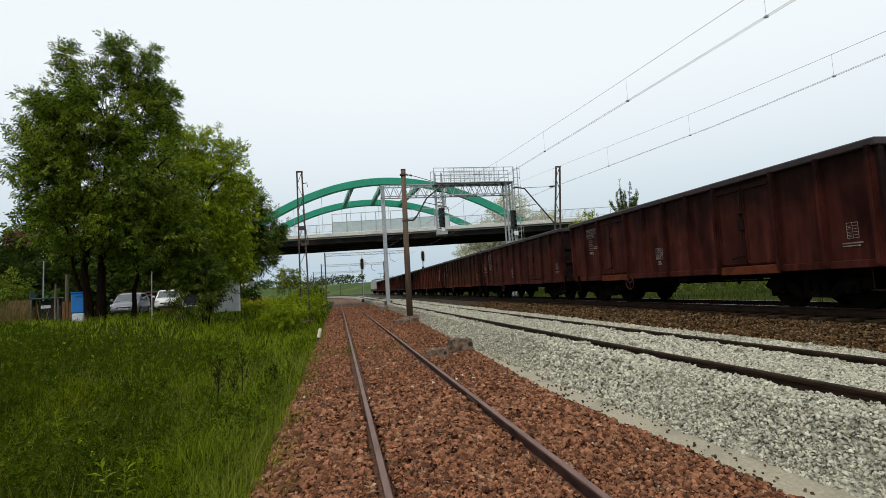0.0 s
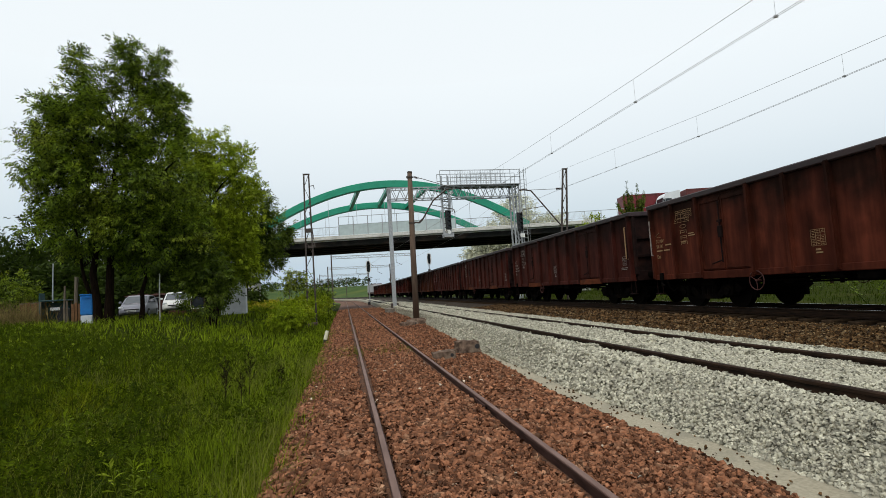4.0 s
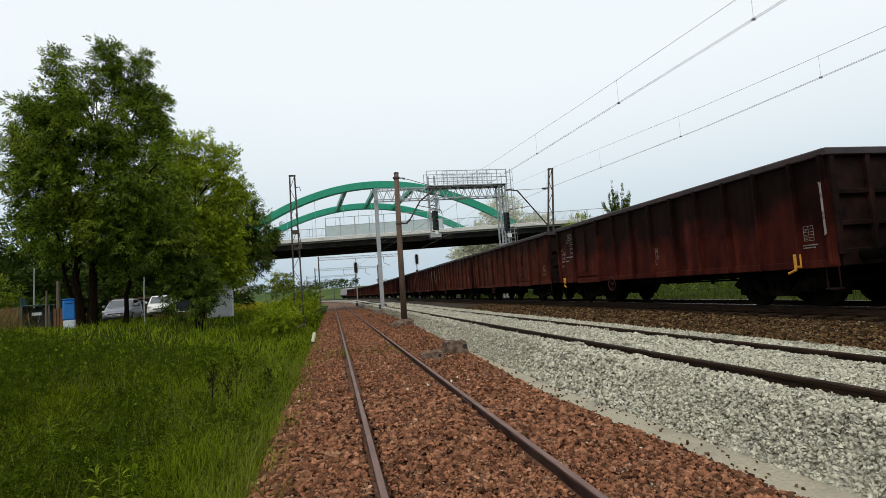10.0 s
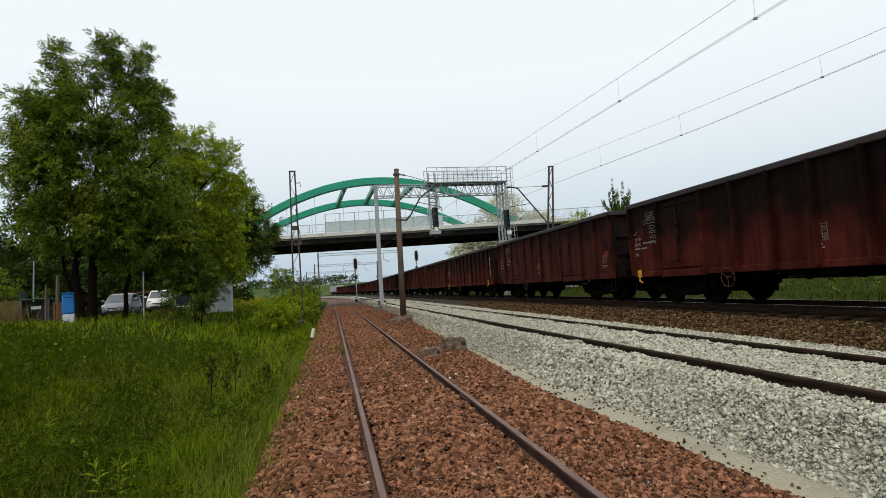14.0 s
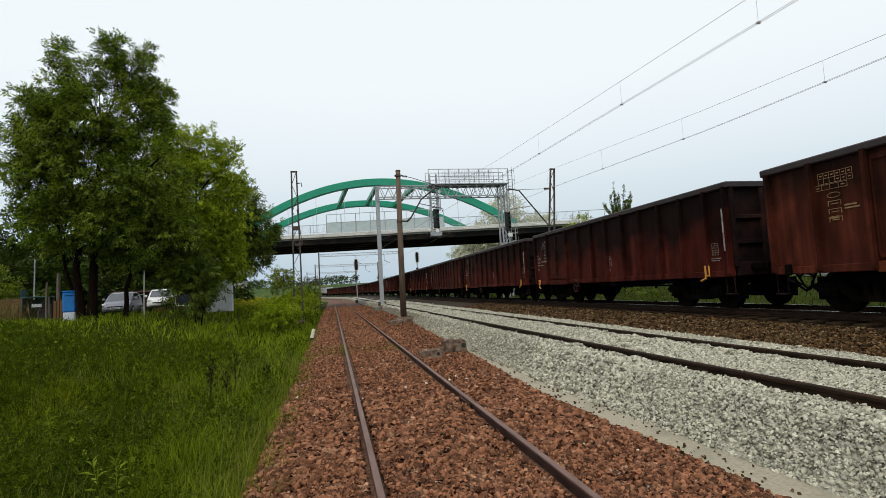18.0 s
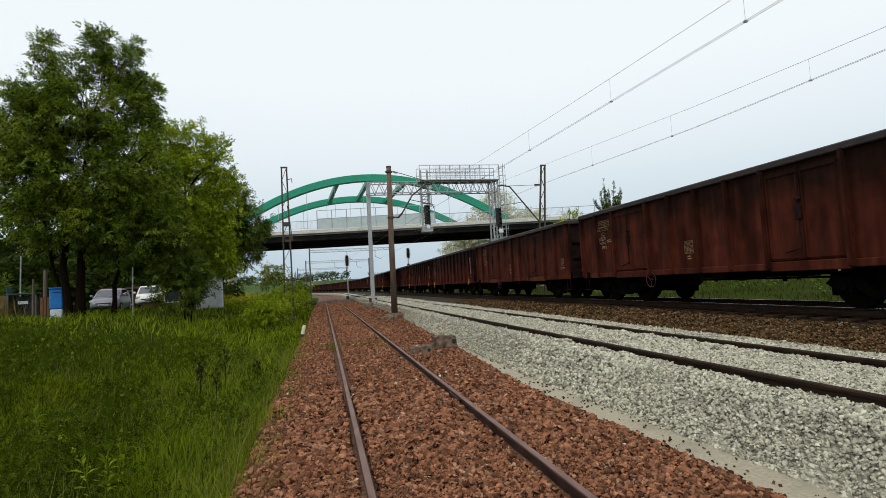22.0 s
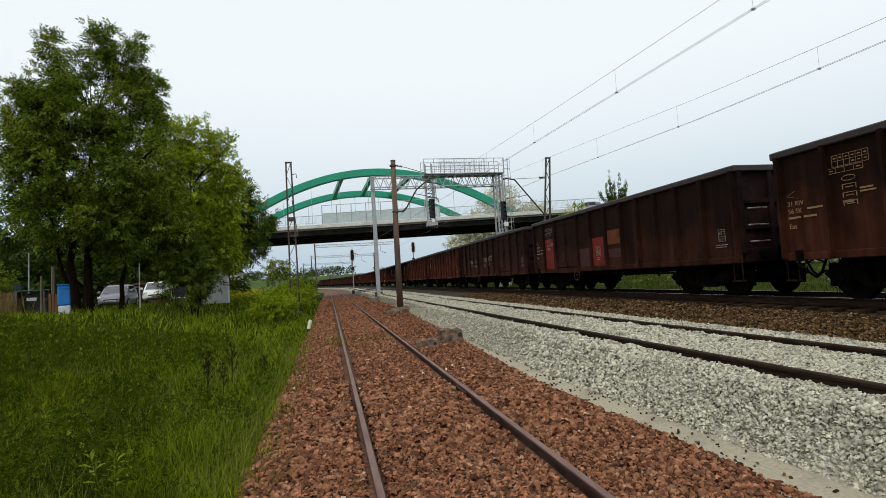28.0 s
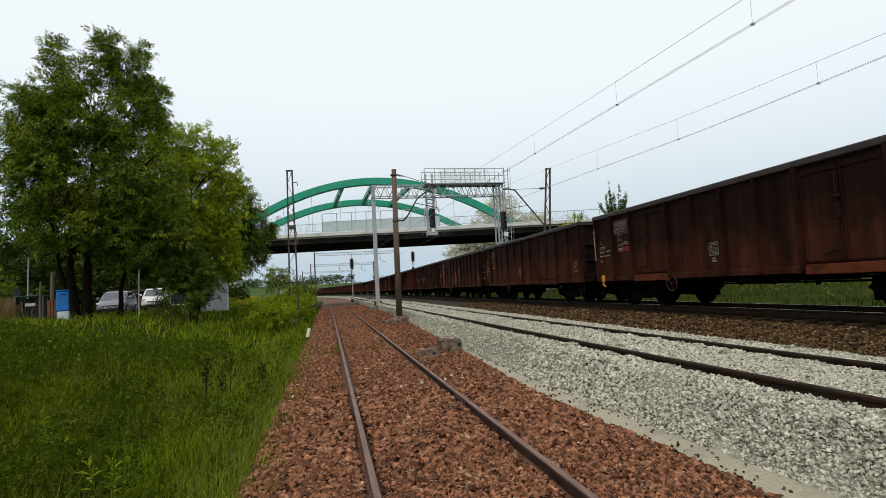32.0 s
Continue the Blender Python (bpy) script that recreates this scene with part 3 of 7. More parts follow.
def bed(name, profile, material, label, s_end=420.0, rough=0.03, shift=lambda u, s: 0.0):
    """A bed of ballast: a cross profile of (u, z), drawn along the line."""
    stations = list(np.arange(-30, 45, 0.5)) + list(np.arange(45, BEND, 4)) + list(np.arange(BEND, s_end, 7))
    pts = []
    for (u0, z0), (u1, z1) in zip(profile, profile[1:]):
        k = max(1, int(abs(u1 - u0) / 0.22))
        pts += [(u0 + (u1 - u0) * i / k, z0 + (z1 - z0) * i / k) for i in range(k)]
    pts.append(profile[-1])
    sh, n = Shape(), len(pts)
    vs = []
    for s in stations:
        for i, (u, z) in enumerate(pts):
            edge = 0.10 * noise.noise((s * 0.7, u, 3.0)) + 0.05 * noise.noise((s * 2.1, u, 9.0)) if i in (0, n - 1) or i in (1, n - 2) else 0
            vs.append(along(u + edge + shift(u, s), s, z + rough * noise.noise((u * 2.2, s * 2.2, 1.0))))
    sh.add(vs, [(j * n + i, j * n + i + 1, (j + 1) * n + i + 1, (j + 1) * n + i) for j in range(len(stations) - 1) for i in range(n - 1)])
    return tagged(part(name, sh, material, smooth=True), label, "track bed", kind="structure")


def rail(name, u, top, foot, head_mat, web_mat, label, height=0.16):
    """A rail with head, web and foot; its running surface is a part of its own."""
    root = thing(name, label, "rail", group="rails", kind="structure")
    stations = list(np.arange(-30, BEND, 6)) + list(np.arange(BEND, 420, 6))
    z = top
    prof = [(-0.065, z - height), (0.065, z - height), (0.065, z - height + 0.012), (0.012, z - height + 0.03), (0.010, z - 0.045), (0.034, z - 0.034), (0.036, z - 0.006), (0.030, z - 0.001),
            (-0.030, z - 0.001), (-0.036, z - 0.006), (-0.034, z - 0.034), (-0.010, z - 0.045), (-0.012, z - height + 0.03), (-0.065, z - height + 0.012)]
    part("web", Shape().loft([[along(u + a, s, b) for a, b in prof] for s in stations], cap=True), web_mat, root)
    strip = [(-0.030, z - 0.002), (0.030, z - 0.002), (0.026, z + 0.004), (-0.026, z + 0.004)]
    part("running_surface", Shape().loft([[along(u + a, s, b) for a, b in strip] for s in stations], cap=True), head_mat, root)


BROWN_PROFILE = [(-1.1, -0.42), (-0.75, -0.20), (0.0, -0.12), (0.33, -0.10), (1.08, -0.11), (1.83, -0.10), (2.5, -0.12), (3.06, -0.16), (3.4, -0.33)]
GREY_PROFILE = [(3.40, -0.28), (3.55, -0.14), (4.0, 0.31), (4.3, 0.385), (5.13, 0.40), (5.88, 0.39), (6.5, 0.35), (7.75, 0.19), (8.3, -0.1)]
MAIN_PROFILE = [(7.4, -0.1), (7.65, 0.14), (8.4, 0.21), (9.3, 0.26), (10.0, 0.33), (11.25, 0.38), (12.5, 0.36), (13.0, 0.30), (14.2, -0.1)]
build_horizon()
build_ground()
bed("ground_brown_ballast", [(u, z - 0.012) for u, z in BROWN_PROFILE], "brown_bed", "bed of rust-brown crushed stone under an old track", shift=brown_shift)
bed("ground_sand_strip", [(2.8, -0.30), (3.0, -0.165), (3.7, -0.17), (4.2, -0.30)], "sand", "narrow strip of pale sand between two ballast beds", rough=0.015)
bed("ground_grey_ballast", [(u, z - 0.022) for u, z in GREY_PROFILE], "grey_bed", "bed of fresh pale grey crushed stone", shift=edge_shift)
bed("ground_main_ballast", MAIN_PROFILE, "main_bed", "bed of dark oil-stained brown crushed stone")
for u in (0.32, 1.825):
    rail("trim_rail_siding", u, 0.0, -0.16, "rail_head", "rail_brown", "worn brown rail of the old siding on brown stone")
for u in (4.38, 5.885):
    rail("trim_rail_new_track", u, 0.47, 0.3, "rail_dark", "rail_dark", "dark unused rail half sunk in pale grey stone", 0.17)
for u in (10.5, 12.005):
    rail("trim_rail_main_line", u, 0.60, 0.44, "rail_shine", "rail_dark", "polished main line rail under the goods train", 0.17)


def build_sleepers():
    first = None
    for i in range(150):
        y = -6 + 0.6 * i
        if first is None:
            sh = Shape().box(-1.3, 1.3, -0.13, 0.13, 0.20, 0.42, 0.02)
            first = tagged(part("sleeper", sh, "sleeper", at=pose(11.25, y, 0)), "dark stained sleeper under the main line rails", "sleeper", group="main line sleepers")
        else:
            copy_thing(first, pose(11.25, y, 0, 0, 0, random.uniform(-0.4, 0.4)))


build_sleepers()


# ---- the goods train ----
PITCH, WAGONS = 14.04, list(range(-8, 16))


def travelled(t):
    """Metres that the train has gone at t seconds."""
    return 5.72 * t - 0.0032 * t * t


def build_wagon(kind):
    """An open four-axle wagon; its origin is at its middle, on the rail's top, its front towards +y."""
    w = thing("goods_wagon", "rust-red open goods wagon with ribbed steel sides on the main line", "wagon", group="goods train")
    L, W, Z0, Z1 = 6.4, 1.49, 0.98, 3.23
    part("floor", Shape().box(-W + 0.05, W - 0.05, -L + 0.05, L - 0.05, 1.14, 1.22), "rust_dark", w)
    if kind == "two_doors":
        posts, doors = [-6.34, -5.25, -4.1, -2.2, -1.1, 0.0, 1.1, 2.2, 4.1, 5.25, 6.34], ((-4.02, -2.28), (2.28, 4.02))
    elif kind == "one_door":
        posts, doors = [-6.34, -5.25, -4.2, -3.2, -2.25, -1.3, -0.2, 0.9, 1.98, 3.95, 5.25, 6.34], ((2.06, 3.87),)
    else:
        posts, doors = [-6.34, -5.6, -4.6, -3.6, -2.55, -1.5, -0.4, 0.7, 1.8, 2.92, 4.85, 6.34], ((3.0, 4.77),)
    for sx in (-1, 1):
        part("side_wall", Shape().box(sx * (W - 0.07), sx * (W - 0.03), -L, L, Z0, Z1 - 0.1), "rust_body", w)
        for y in posts:
            sh = Shape().prism([(y - 0.065, Z0 - 0.1), (y + 0.065, Z0 - 0.1), (y + 0.055, Z1 - 0.12), (y - 0.055, Z1 - 0.12)], sx * (W - 0.03), sx * (W + 0.06))
            sh.box(sx * (W + 0.058), sx * (W + 0.085), y - 0.035, y + 0.035, Z0 - 0.06, Z1 - 0.15)
            part("post", sh, "rust_body", w)
        part("top_rim", Shape().box(sx * (W - 0.11), sx * (W + 0.055), -L - 0.03, L + 0.03, Z1 - 0.16, Z1, 0.025), "rim", w)
        part("sill", Shape().box(sx * (W - 0.09), sx * (W + 0.02), -L, L, Z0 - 0.14, Z0 + 0.02, 0.015), "rust_body", w)
        for y0, y1 in doors:
            part("door_sill", Shape().box(sx * (W - 0.02), sx * (W + 0.035), y0 - 0.05, y1 + 0.05, Z0 - 0.17, Z0 + 0.035, 0.012), "rust_body", w)
            for a, b in ((y0, (y0 + y1) / 2 - 0.01), ((y0 + y1) / 2 + 0.01, y1)):
                sh = Shape().box(sx * (W - 0.03), sx * (W + 0.005), a, b, Z0 + 0.06, Z1 - 0.25, 0.012)
                sh.box(sx * (W + 0.005), sx * (W + 0.03), a + 0.02, b - 0.02, Z1 - 0.36, Z1 - 0.30)
                sh.box(sx * (W + 0.005), sx * (W + 0.03), a + 0.02, b - 0.02, Z0 + 0.10, Z0 + 0.17)
                for c in (a + 0.03, b - 0.03):
                    sh.box(sx * (W + 0.005), sx * (W + 0.025), c - 0.025, c + 0.025, Z0 + 0.17, Z1 - 0.36)
                part("door", sh, "rust_body", w)
            c = (y0 + y1) / 2
            lat = Shape().tube([(sx * (W + 0.06), c + 0.05, Z0 + 0.25), (sx * (W + 0.06), c + 0.05, Z1 - 0.4)], 0.018, 6)
            lat.box(sx * (W + 0.03), sx * (W + 0.09), c - 0.02, c + 0.12, Z0 + 0.9, Z0 + 1.2, 0.01)
            lat.box(sx * (W + 0.03), sx * (W + 0.09), c - 0.02, c + 0.12, Z0 + 1.3, Z0 + 1.37, 0.01)
            lat.tube([(sx * (W + 0.08), c + 0.05, Z0 + 0.3), (sx * (W + 0.1), c + 0.4, Z0 + 0.22)], 0.02, 6)
            part("door_latch", lat, "rust_dark", w)
    for sy in (-1, 1):
        end = Shape().box(-W + 0.05, W - 0.05, sy * (L - 0.06), sy * (L - 0.02), Z0, Z1 - 0.08)
        part("end_wall", end, "rust_dark", w)
        for x in (-1.38, -0.5, 0.5, 1.38):
            part("end_post", Shape().box(x - 0.06, x + 0.06, sy * (L - 0.02), sy * (L + 0.08), Z0 + 0.1, Z1 - 0.15, 0.012), "rust_dark", w)
        for z in (Z0 + 0.72, Z0 + 1.35):
            part("end_rail", Shape().box(-1.4, 1.4, sy * (L - 0.02), sy * (L + 0.06), z - 0.05, z + 0.05, 0.012), "rust_dark", w)
        part("end_rim", Shape().box(-W - 0.05, W + 0.05, sy * (L - 0.05), sy * (L + 0.1), Z1 - 0.16, Z1 - 0.004, 0.02), "rim", w)
        part("headstock", Shape().box(-1.35, 1.35, sy * (L - 0.1), sy * (L + 0.03), 0.85, 1.2, 0.02), "rust_dark", w)
        for x in (-0.875, 0.875):
            b = Shape().tube([(x, sy * (L + 0.03), 1.05), (x, sy * (L + 0.42), 1.05)], 0.11, 10)
            b.tube([(x, sy * (L + 0.40), 1.05), (x, sy * (L + 0.43), 1.05), (x, sy * (L + 0.60), 1.05), (x, sy * (L + 0.62), 1.05)], [0.08, 0.08, 0.08, 0.07], 8)
            b.tube([(x, sy * (L + 0.57), 1.05), (x, sy * (L + 0.615), 1.05)], 0.22, 14)
            part("buffer", b, "under", w)
        hook = Shape().beam((0, sy * (L + 0.03), 1.0), (0, sy * (L + 0.3), 1.0), 0.06, 0.1)
        hook.tube([(0, sy * (L + 0.25), 1.0), (0.03, sy * (L + 0.4), 0.75), (0, sy * (L + 0.6), 0.85)], 0.03, 6)
        part("coupling", hook, "under", w)
        for x in (-0.3, 0.35):
            part("brake_hose", Shape().tube([(x, sy * (L + 0.05), 0.85), (x, sy * (L + 0.2), 0.55), (x * 0.9, sy * (L + 0.38), 0.42), (x * 0.8, sy * (L + 0.6), 0.55)], 0.028, 6), "under", w)
        if kind == "no_rear_door" and sy < 0:
            for x in (-1.56, -1.0):
                part("handrail", Shape().tube([(x, -L + 0.12, 1.5), (x - 0.06, -L + 0.05, 1.5), (x - 0.06, -L + 0.05, 2.55), (x, -L + 0.12, 2.55)], 0.02, 6), "marking", w, "pale painted handrail")
        for x in (-1.44, 1.44):
            st = Shape().tube([(x, sy * (L - 0.3), 0.9), (x, sy * (L - 0.3), 0.42), (x, sy * (L - 0.02), 0.42), (x, sy * (L - 0.02), 0.9)], 0.017, 6)
            st.box(x - 0.08, x + 0.08, sy * (L - 0.3), sy * (L - 0.02), 0.40, 0.43)
            part("step", st, "rust_dark", w)
    # gear below the floor, in tones blackened for the shade there
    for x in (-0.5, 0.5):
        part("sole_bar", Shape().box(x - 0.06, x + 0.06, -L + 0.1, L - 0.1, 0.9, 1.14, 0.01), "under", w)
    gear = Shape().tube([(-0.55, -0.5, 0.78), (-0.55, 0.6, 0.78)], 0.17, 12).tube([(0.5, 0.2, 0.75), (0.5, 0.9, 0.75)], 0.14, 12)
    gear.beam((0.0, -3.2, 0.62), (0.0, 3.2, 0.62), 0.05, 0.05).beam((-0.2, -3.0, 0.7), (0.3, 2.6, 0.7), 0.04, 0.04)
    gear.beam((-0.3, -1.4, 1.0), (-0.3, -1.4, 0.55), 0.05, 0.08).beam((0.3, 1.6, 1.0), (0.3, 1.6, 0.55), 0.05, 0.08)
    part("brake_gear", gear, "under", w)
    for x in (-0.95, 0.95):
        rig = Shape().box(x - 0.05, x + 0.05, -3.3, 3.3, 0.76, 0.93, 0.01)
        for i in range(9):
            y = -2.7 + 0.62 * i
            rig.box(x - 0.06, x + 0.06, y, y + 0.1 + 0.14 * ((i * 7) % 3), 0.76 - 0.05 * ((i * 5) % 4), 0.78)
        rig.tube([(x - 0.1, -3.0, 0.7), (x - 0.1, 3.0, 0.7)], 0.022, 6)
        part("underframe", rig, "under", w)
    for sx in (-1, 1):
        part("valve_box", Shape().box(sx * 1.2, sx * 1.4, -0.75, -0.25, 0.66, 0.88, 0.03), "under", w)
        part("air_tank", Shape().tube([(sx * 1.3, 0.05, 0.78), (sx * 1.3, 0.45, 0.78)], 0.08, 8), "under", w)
        y, z = 2.15, 0.72
        hw = Shape().tube([(sx * 1.53, y + 0.23 * math.cos(a), z + 0.23 * math.sin(a)) for a in np.linspace(0, 2 * math.pi, 17)], 0.013, 6)
        for a in (0.5, 2.6, 4.7):
            hw.tube([(sx * 1.53, y, z), (sx * 1.53, y + 0.23 * math.cos(a), z + 0.23 * math.sin(a))], 0.010, 5)
        hw.tube([(sx * 1.4, y, z), (sx * 1.55, y, z)], 0.03, 6)
        part("brake_wheel", hw, "patch_dull", w, "small rusty red handwheel")
    for yb in (-4.5, 4.5):
        bg = new("bogie")
        bg.parent = w
        bg.matrix_local = pose(0, yb, 0)
        for sx in (-1, 1):
            x = sx * 1.02
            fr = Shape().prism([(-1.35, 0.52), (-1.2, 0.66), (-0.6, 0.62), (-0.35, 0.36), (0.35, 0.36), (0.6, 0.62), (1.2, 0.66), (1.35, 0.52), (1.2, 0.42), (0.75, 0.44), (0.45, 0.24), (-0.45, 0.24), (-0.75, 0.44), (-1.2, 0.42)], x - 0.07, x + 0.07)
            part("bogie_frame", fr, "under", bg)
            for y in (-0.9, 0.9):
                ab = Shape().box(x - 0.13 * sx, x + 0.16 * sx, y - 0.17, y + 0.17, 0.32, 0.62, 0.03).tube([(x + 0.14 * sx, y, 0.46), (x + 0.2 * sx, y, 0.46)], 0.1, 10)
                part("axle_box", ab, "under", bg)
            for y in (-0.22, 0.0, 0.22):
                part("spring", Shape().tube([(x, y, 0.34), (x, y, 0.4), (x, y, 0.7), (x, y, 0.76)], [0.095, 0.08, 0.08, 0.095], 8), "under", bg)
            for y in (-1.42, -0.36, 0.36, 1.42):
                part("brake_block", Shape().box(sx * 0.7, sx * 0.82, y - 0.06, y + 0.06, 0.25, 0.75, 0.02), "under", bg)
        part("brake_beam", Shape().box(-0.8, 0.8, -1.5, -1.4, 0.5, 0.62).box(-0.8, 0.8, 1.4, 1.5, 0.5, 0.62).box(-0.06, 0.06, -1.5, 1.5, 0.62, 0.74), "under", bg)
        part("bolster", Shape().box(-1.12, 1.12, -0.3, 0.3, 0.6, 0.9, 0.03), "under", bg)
        for y in (-0.9, 0.9):
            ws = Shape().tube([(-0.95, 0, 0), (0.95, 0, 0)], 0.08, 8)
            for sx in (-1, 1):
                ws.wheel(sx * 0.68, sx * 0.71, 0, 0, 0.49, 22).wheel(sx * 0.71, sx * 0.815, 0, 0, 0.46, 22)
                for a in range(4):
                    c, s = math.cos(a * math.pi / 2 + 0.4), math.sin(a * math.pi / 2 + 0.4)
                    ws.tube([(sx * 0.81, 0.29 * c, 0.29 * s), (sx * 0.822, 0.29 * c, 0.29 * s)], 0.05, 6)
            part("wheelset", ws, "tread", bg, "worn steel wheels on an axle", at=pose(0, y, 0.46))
    return w


WRITING = {}


def letters(text, size, x, y, z, material, parent, name="lettering"):
    """Flat writing on the wagon's left-hand side, read from -x."""
    key = (text, size, material)
    if key not in WRITING:
        cu = bpy.data.curves.new(name, "FONT")
        cu.body, cu.size, cu.extrude = text, size, 0.002
        ob = new(name, cu)
        bpy.context.view_layer.update()
        me = bpy.data.meshes.new_from_object(ob.evaluated_get(bpy.context.evaluated_depsgraph_get()))
        bpy.data.objects.remove(ob)
        bpy.data.curves.remove(cu)
        me.materials.clear()
        me.materials.append(M[material])
        WRITING[key] = me
    return part(name, WRITING[key], material, parent, at=Matrix(((0, 0, -1, x), (-1, 0, 0, y), (0, 1, 0, z), (0, 0, 0, 1))))


def wagon_pose(k, t):
    """The wagon's pose: its bogies' pivots lie on the track."""
    s = 20.35 - PITCH * k - 6.5 + travelled(t) + (0.37 if k <= 4 else 0.22)
    a, b = along(11.25, s - 4.5, 0.60), along(11.25, s + 4.5, 0.60)
    d = b - a
    return pose(*((a + b) / 2), 0, 0, math.degrees(math.atan2(-d.x, d.y)))


def panel_mark(parent, name, y0, y1, z0, z1, material, label="", x=-1.467):
    """A flat painted patch on the wagon's left-hand sheeting."""
    return part(name, Shape().box(x - 0.004, x, y0, y1, z0, z1), material, parent, label)


def bars(parent, name, y, z, rows, material, x=-1.474, gap=0.03):
    """Rows of small writing as plain bars: (width, height) from top to bottom."""
    sh = Shape()
    for w, h in rows:
        sh.box(x - 0.003, x, y - w, y, z - h, z)
        z -= h + gap
    return part(name, sh, material, parent)


def frame_mark(parent, y0, y1, z0, z1, material, cols, rows, x=-1.474):
    """A ruled table painted in thin lines, with bars for its entries."""
    sh, t = Shape(), 0.008
    for i in range(rows + 1):
        z = z0 + (z1 - z0) * i / rows
        sh.box(x - 0.003, x, y0, y1, z - t / 2, z + t / 2)
    for i in range(cols + 1):
        y = y0 + (y1 - y0) * i / cols
        sh.box(x - 0.003, x, y - t / 2, y + t / 2, z0, z1)
    rng = random.Random(int(y0 * 100) + cols)
    for i in range(rows):
        for j in range(cols):
            if rng.random() < 0.6:
                yc, zc = y0 + (y1 - y0) * (j + 0.5) / cols, z0 + (z1 - z0) * (i + 0.5) / rows
                sh.box(x - 0.003, x, yc - 0.22 * (y1 - y0) / cols, yc + 0.22 * (y1 - y0) / cols, zc - 0.10 * (z1 - z0) / rows, zc + 0.10 * (z1 - z0) / rows)
    return part("load_table", sh, material, parent)


def mark_wagon(w, kind, k, material):
    """The painted markings on the side that faces the siding. The front end is at y = +6.5."""
    wide = kind == "no_rear_door"
    y = 6.25
    worn = WORN.get(k, 0)  # 1: the number is gone, 2: the tables too
    ty = y - 0.75 if wide else 5.1
    if worn < 1:
        number_marks(w, y, material)
    if worn < 2:
        table_marks(w, ty, material)
    c = -0.62 if wide else (-5.0 if k == 10 else 0.25)
    if worn < 2:
        frame_mark(w, c, c + 0.34, 1.4, 1.74, material, 3, 5)
        bars(w, "small_print", c + 0.25, 1.34, ((0.12, 0.04), (0.16, 0.03)), material)
    frame_mark(w, -5.95, -5.72, 1.42, 1.72, material, 2, 5)
    bars(w, "small_print", -5.6, 1.34, ((0.42, 0.025), (0.36, 0.022)), material)
    bright = wide or k == 13
    lever = Shape().tube([(-1.52, 6.0, 0.95), (-1.56, 5.95, 0.72), (-1.56, 5.8, 0.66)], 0.03, 6).box(-1.56, -1.5, 5.88, 6.06, 0.82, 1.06, 0.02)
    part("coupling_lever", lever, "yellow" if bright else "under", w, "orange-yellow painted lever" if bright else "")


def number_marks(w, y, material):
    """The arrow and the rows of the wagon's number behind its front end."""
    sh = Shape().beam((-1.475, y - 0.06, 2.22), (-1.475, y - 0.26, 2.31), 0.004, 0.03, (1, 0, 0)).beam((-1.475, y - 0.06, 2.21), (-1.475, y - 0.34, 2.15), 0.004, 0.018, (1, 0, 0))
    part("arrow_mark", sh, material, w)
    for text, z in (("31 RIV", 2.0), ("56 SK", 1.84), ("Eas", 1.52)):
        letters(text, 0.145, -1.473, y - 0.05, z, material, w)
    bars(w, "number_bars", y - 0.52, 1.93, ((0.40, 0.04),), material)
    bars(w, "number_bars", y - 0.05, 1.77, ((0.30, 0.04),), material)
    bars(w, "number_bars", y - 0.42, 1.77, ((0.3, 0.04),), material)


def table_marks(w, ty, material):
    """The load table with the symbols under it."""
    frame_mark(w, ty - 0.72, ty, 2.62, 2.84, material, 6, 2)
    frame_mark(w, ty - 0.6, ty + 0.12, 2.5, 2.6, material, 4, 1)
    for i in range(4):
        z = 2.42 - 0.16 * i
        ring = [(-1.475, ty - 0.3 + 0.14 * math.cos(a), z - 0.05 + 0.05 * math.sin(a)) for a in np.linspace(0, 2 * math.pi, 13)]
        part("symbol", Shape().tube(ring, 0.006, 4) if i == 0 else Shape().box(-1.477, -1.472, ty - 0.44, ty - 0.16, z - 0.012, z).box(-1.477, -1.472, ty - 0.44, ty - 0.425, z - 0.10, z).box(-1.477, -1.472, ty - 0.175, ty - 0.16, z - 0.10, z).box(-1.477, -1.472, ty - 0.38, ty - 0.22, z - 0.07, z - 0.055), material, w)
    bars(w, "small_print", ty - 0.5, 2.15, ((0.25, 0.03), (0.3, 0.03)), material)
    bars(w, "small_print", ty - 0.15, 1.95, ((0.22, 0.05),), material)


def rounded(points, times=2):
    """The same line with its corners cut."""
    for _ in range(times):
        cut = [points[0]]
        for a, b in zip(points, points[1:]):
            cut += [tuple(0.75 * p + 0.25 * q for p, q in zip(a, b)), tuple(0.25 * p + 0.75 * q for p, q in zip(a, b))]
        points = cut + [points[-1]]
    return points


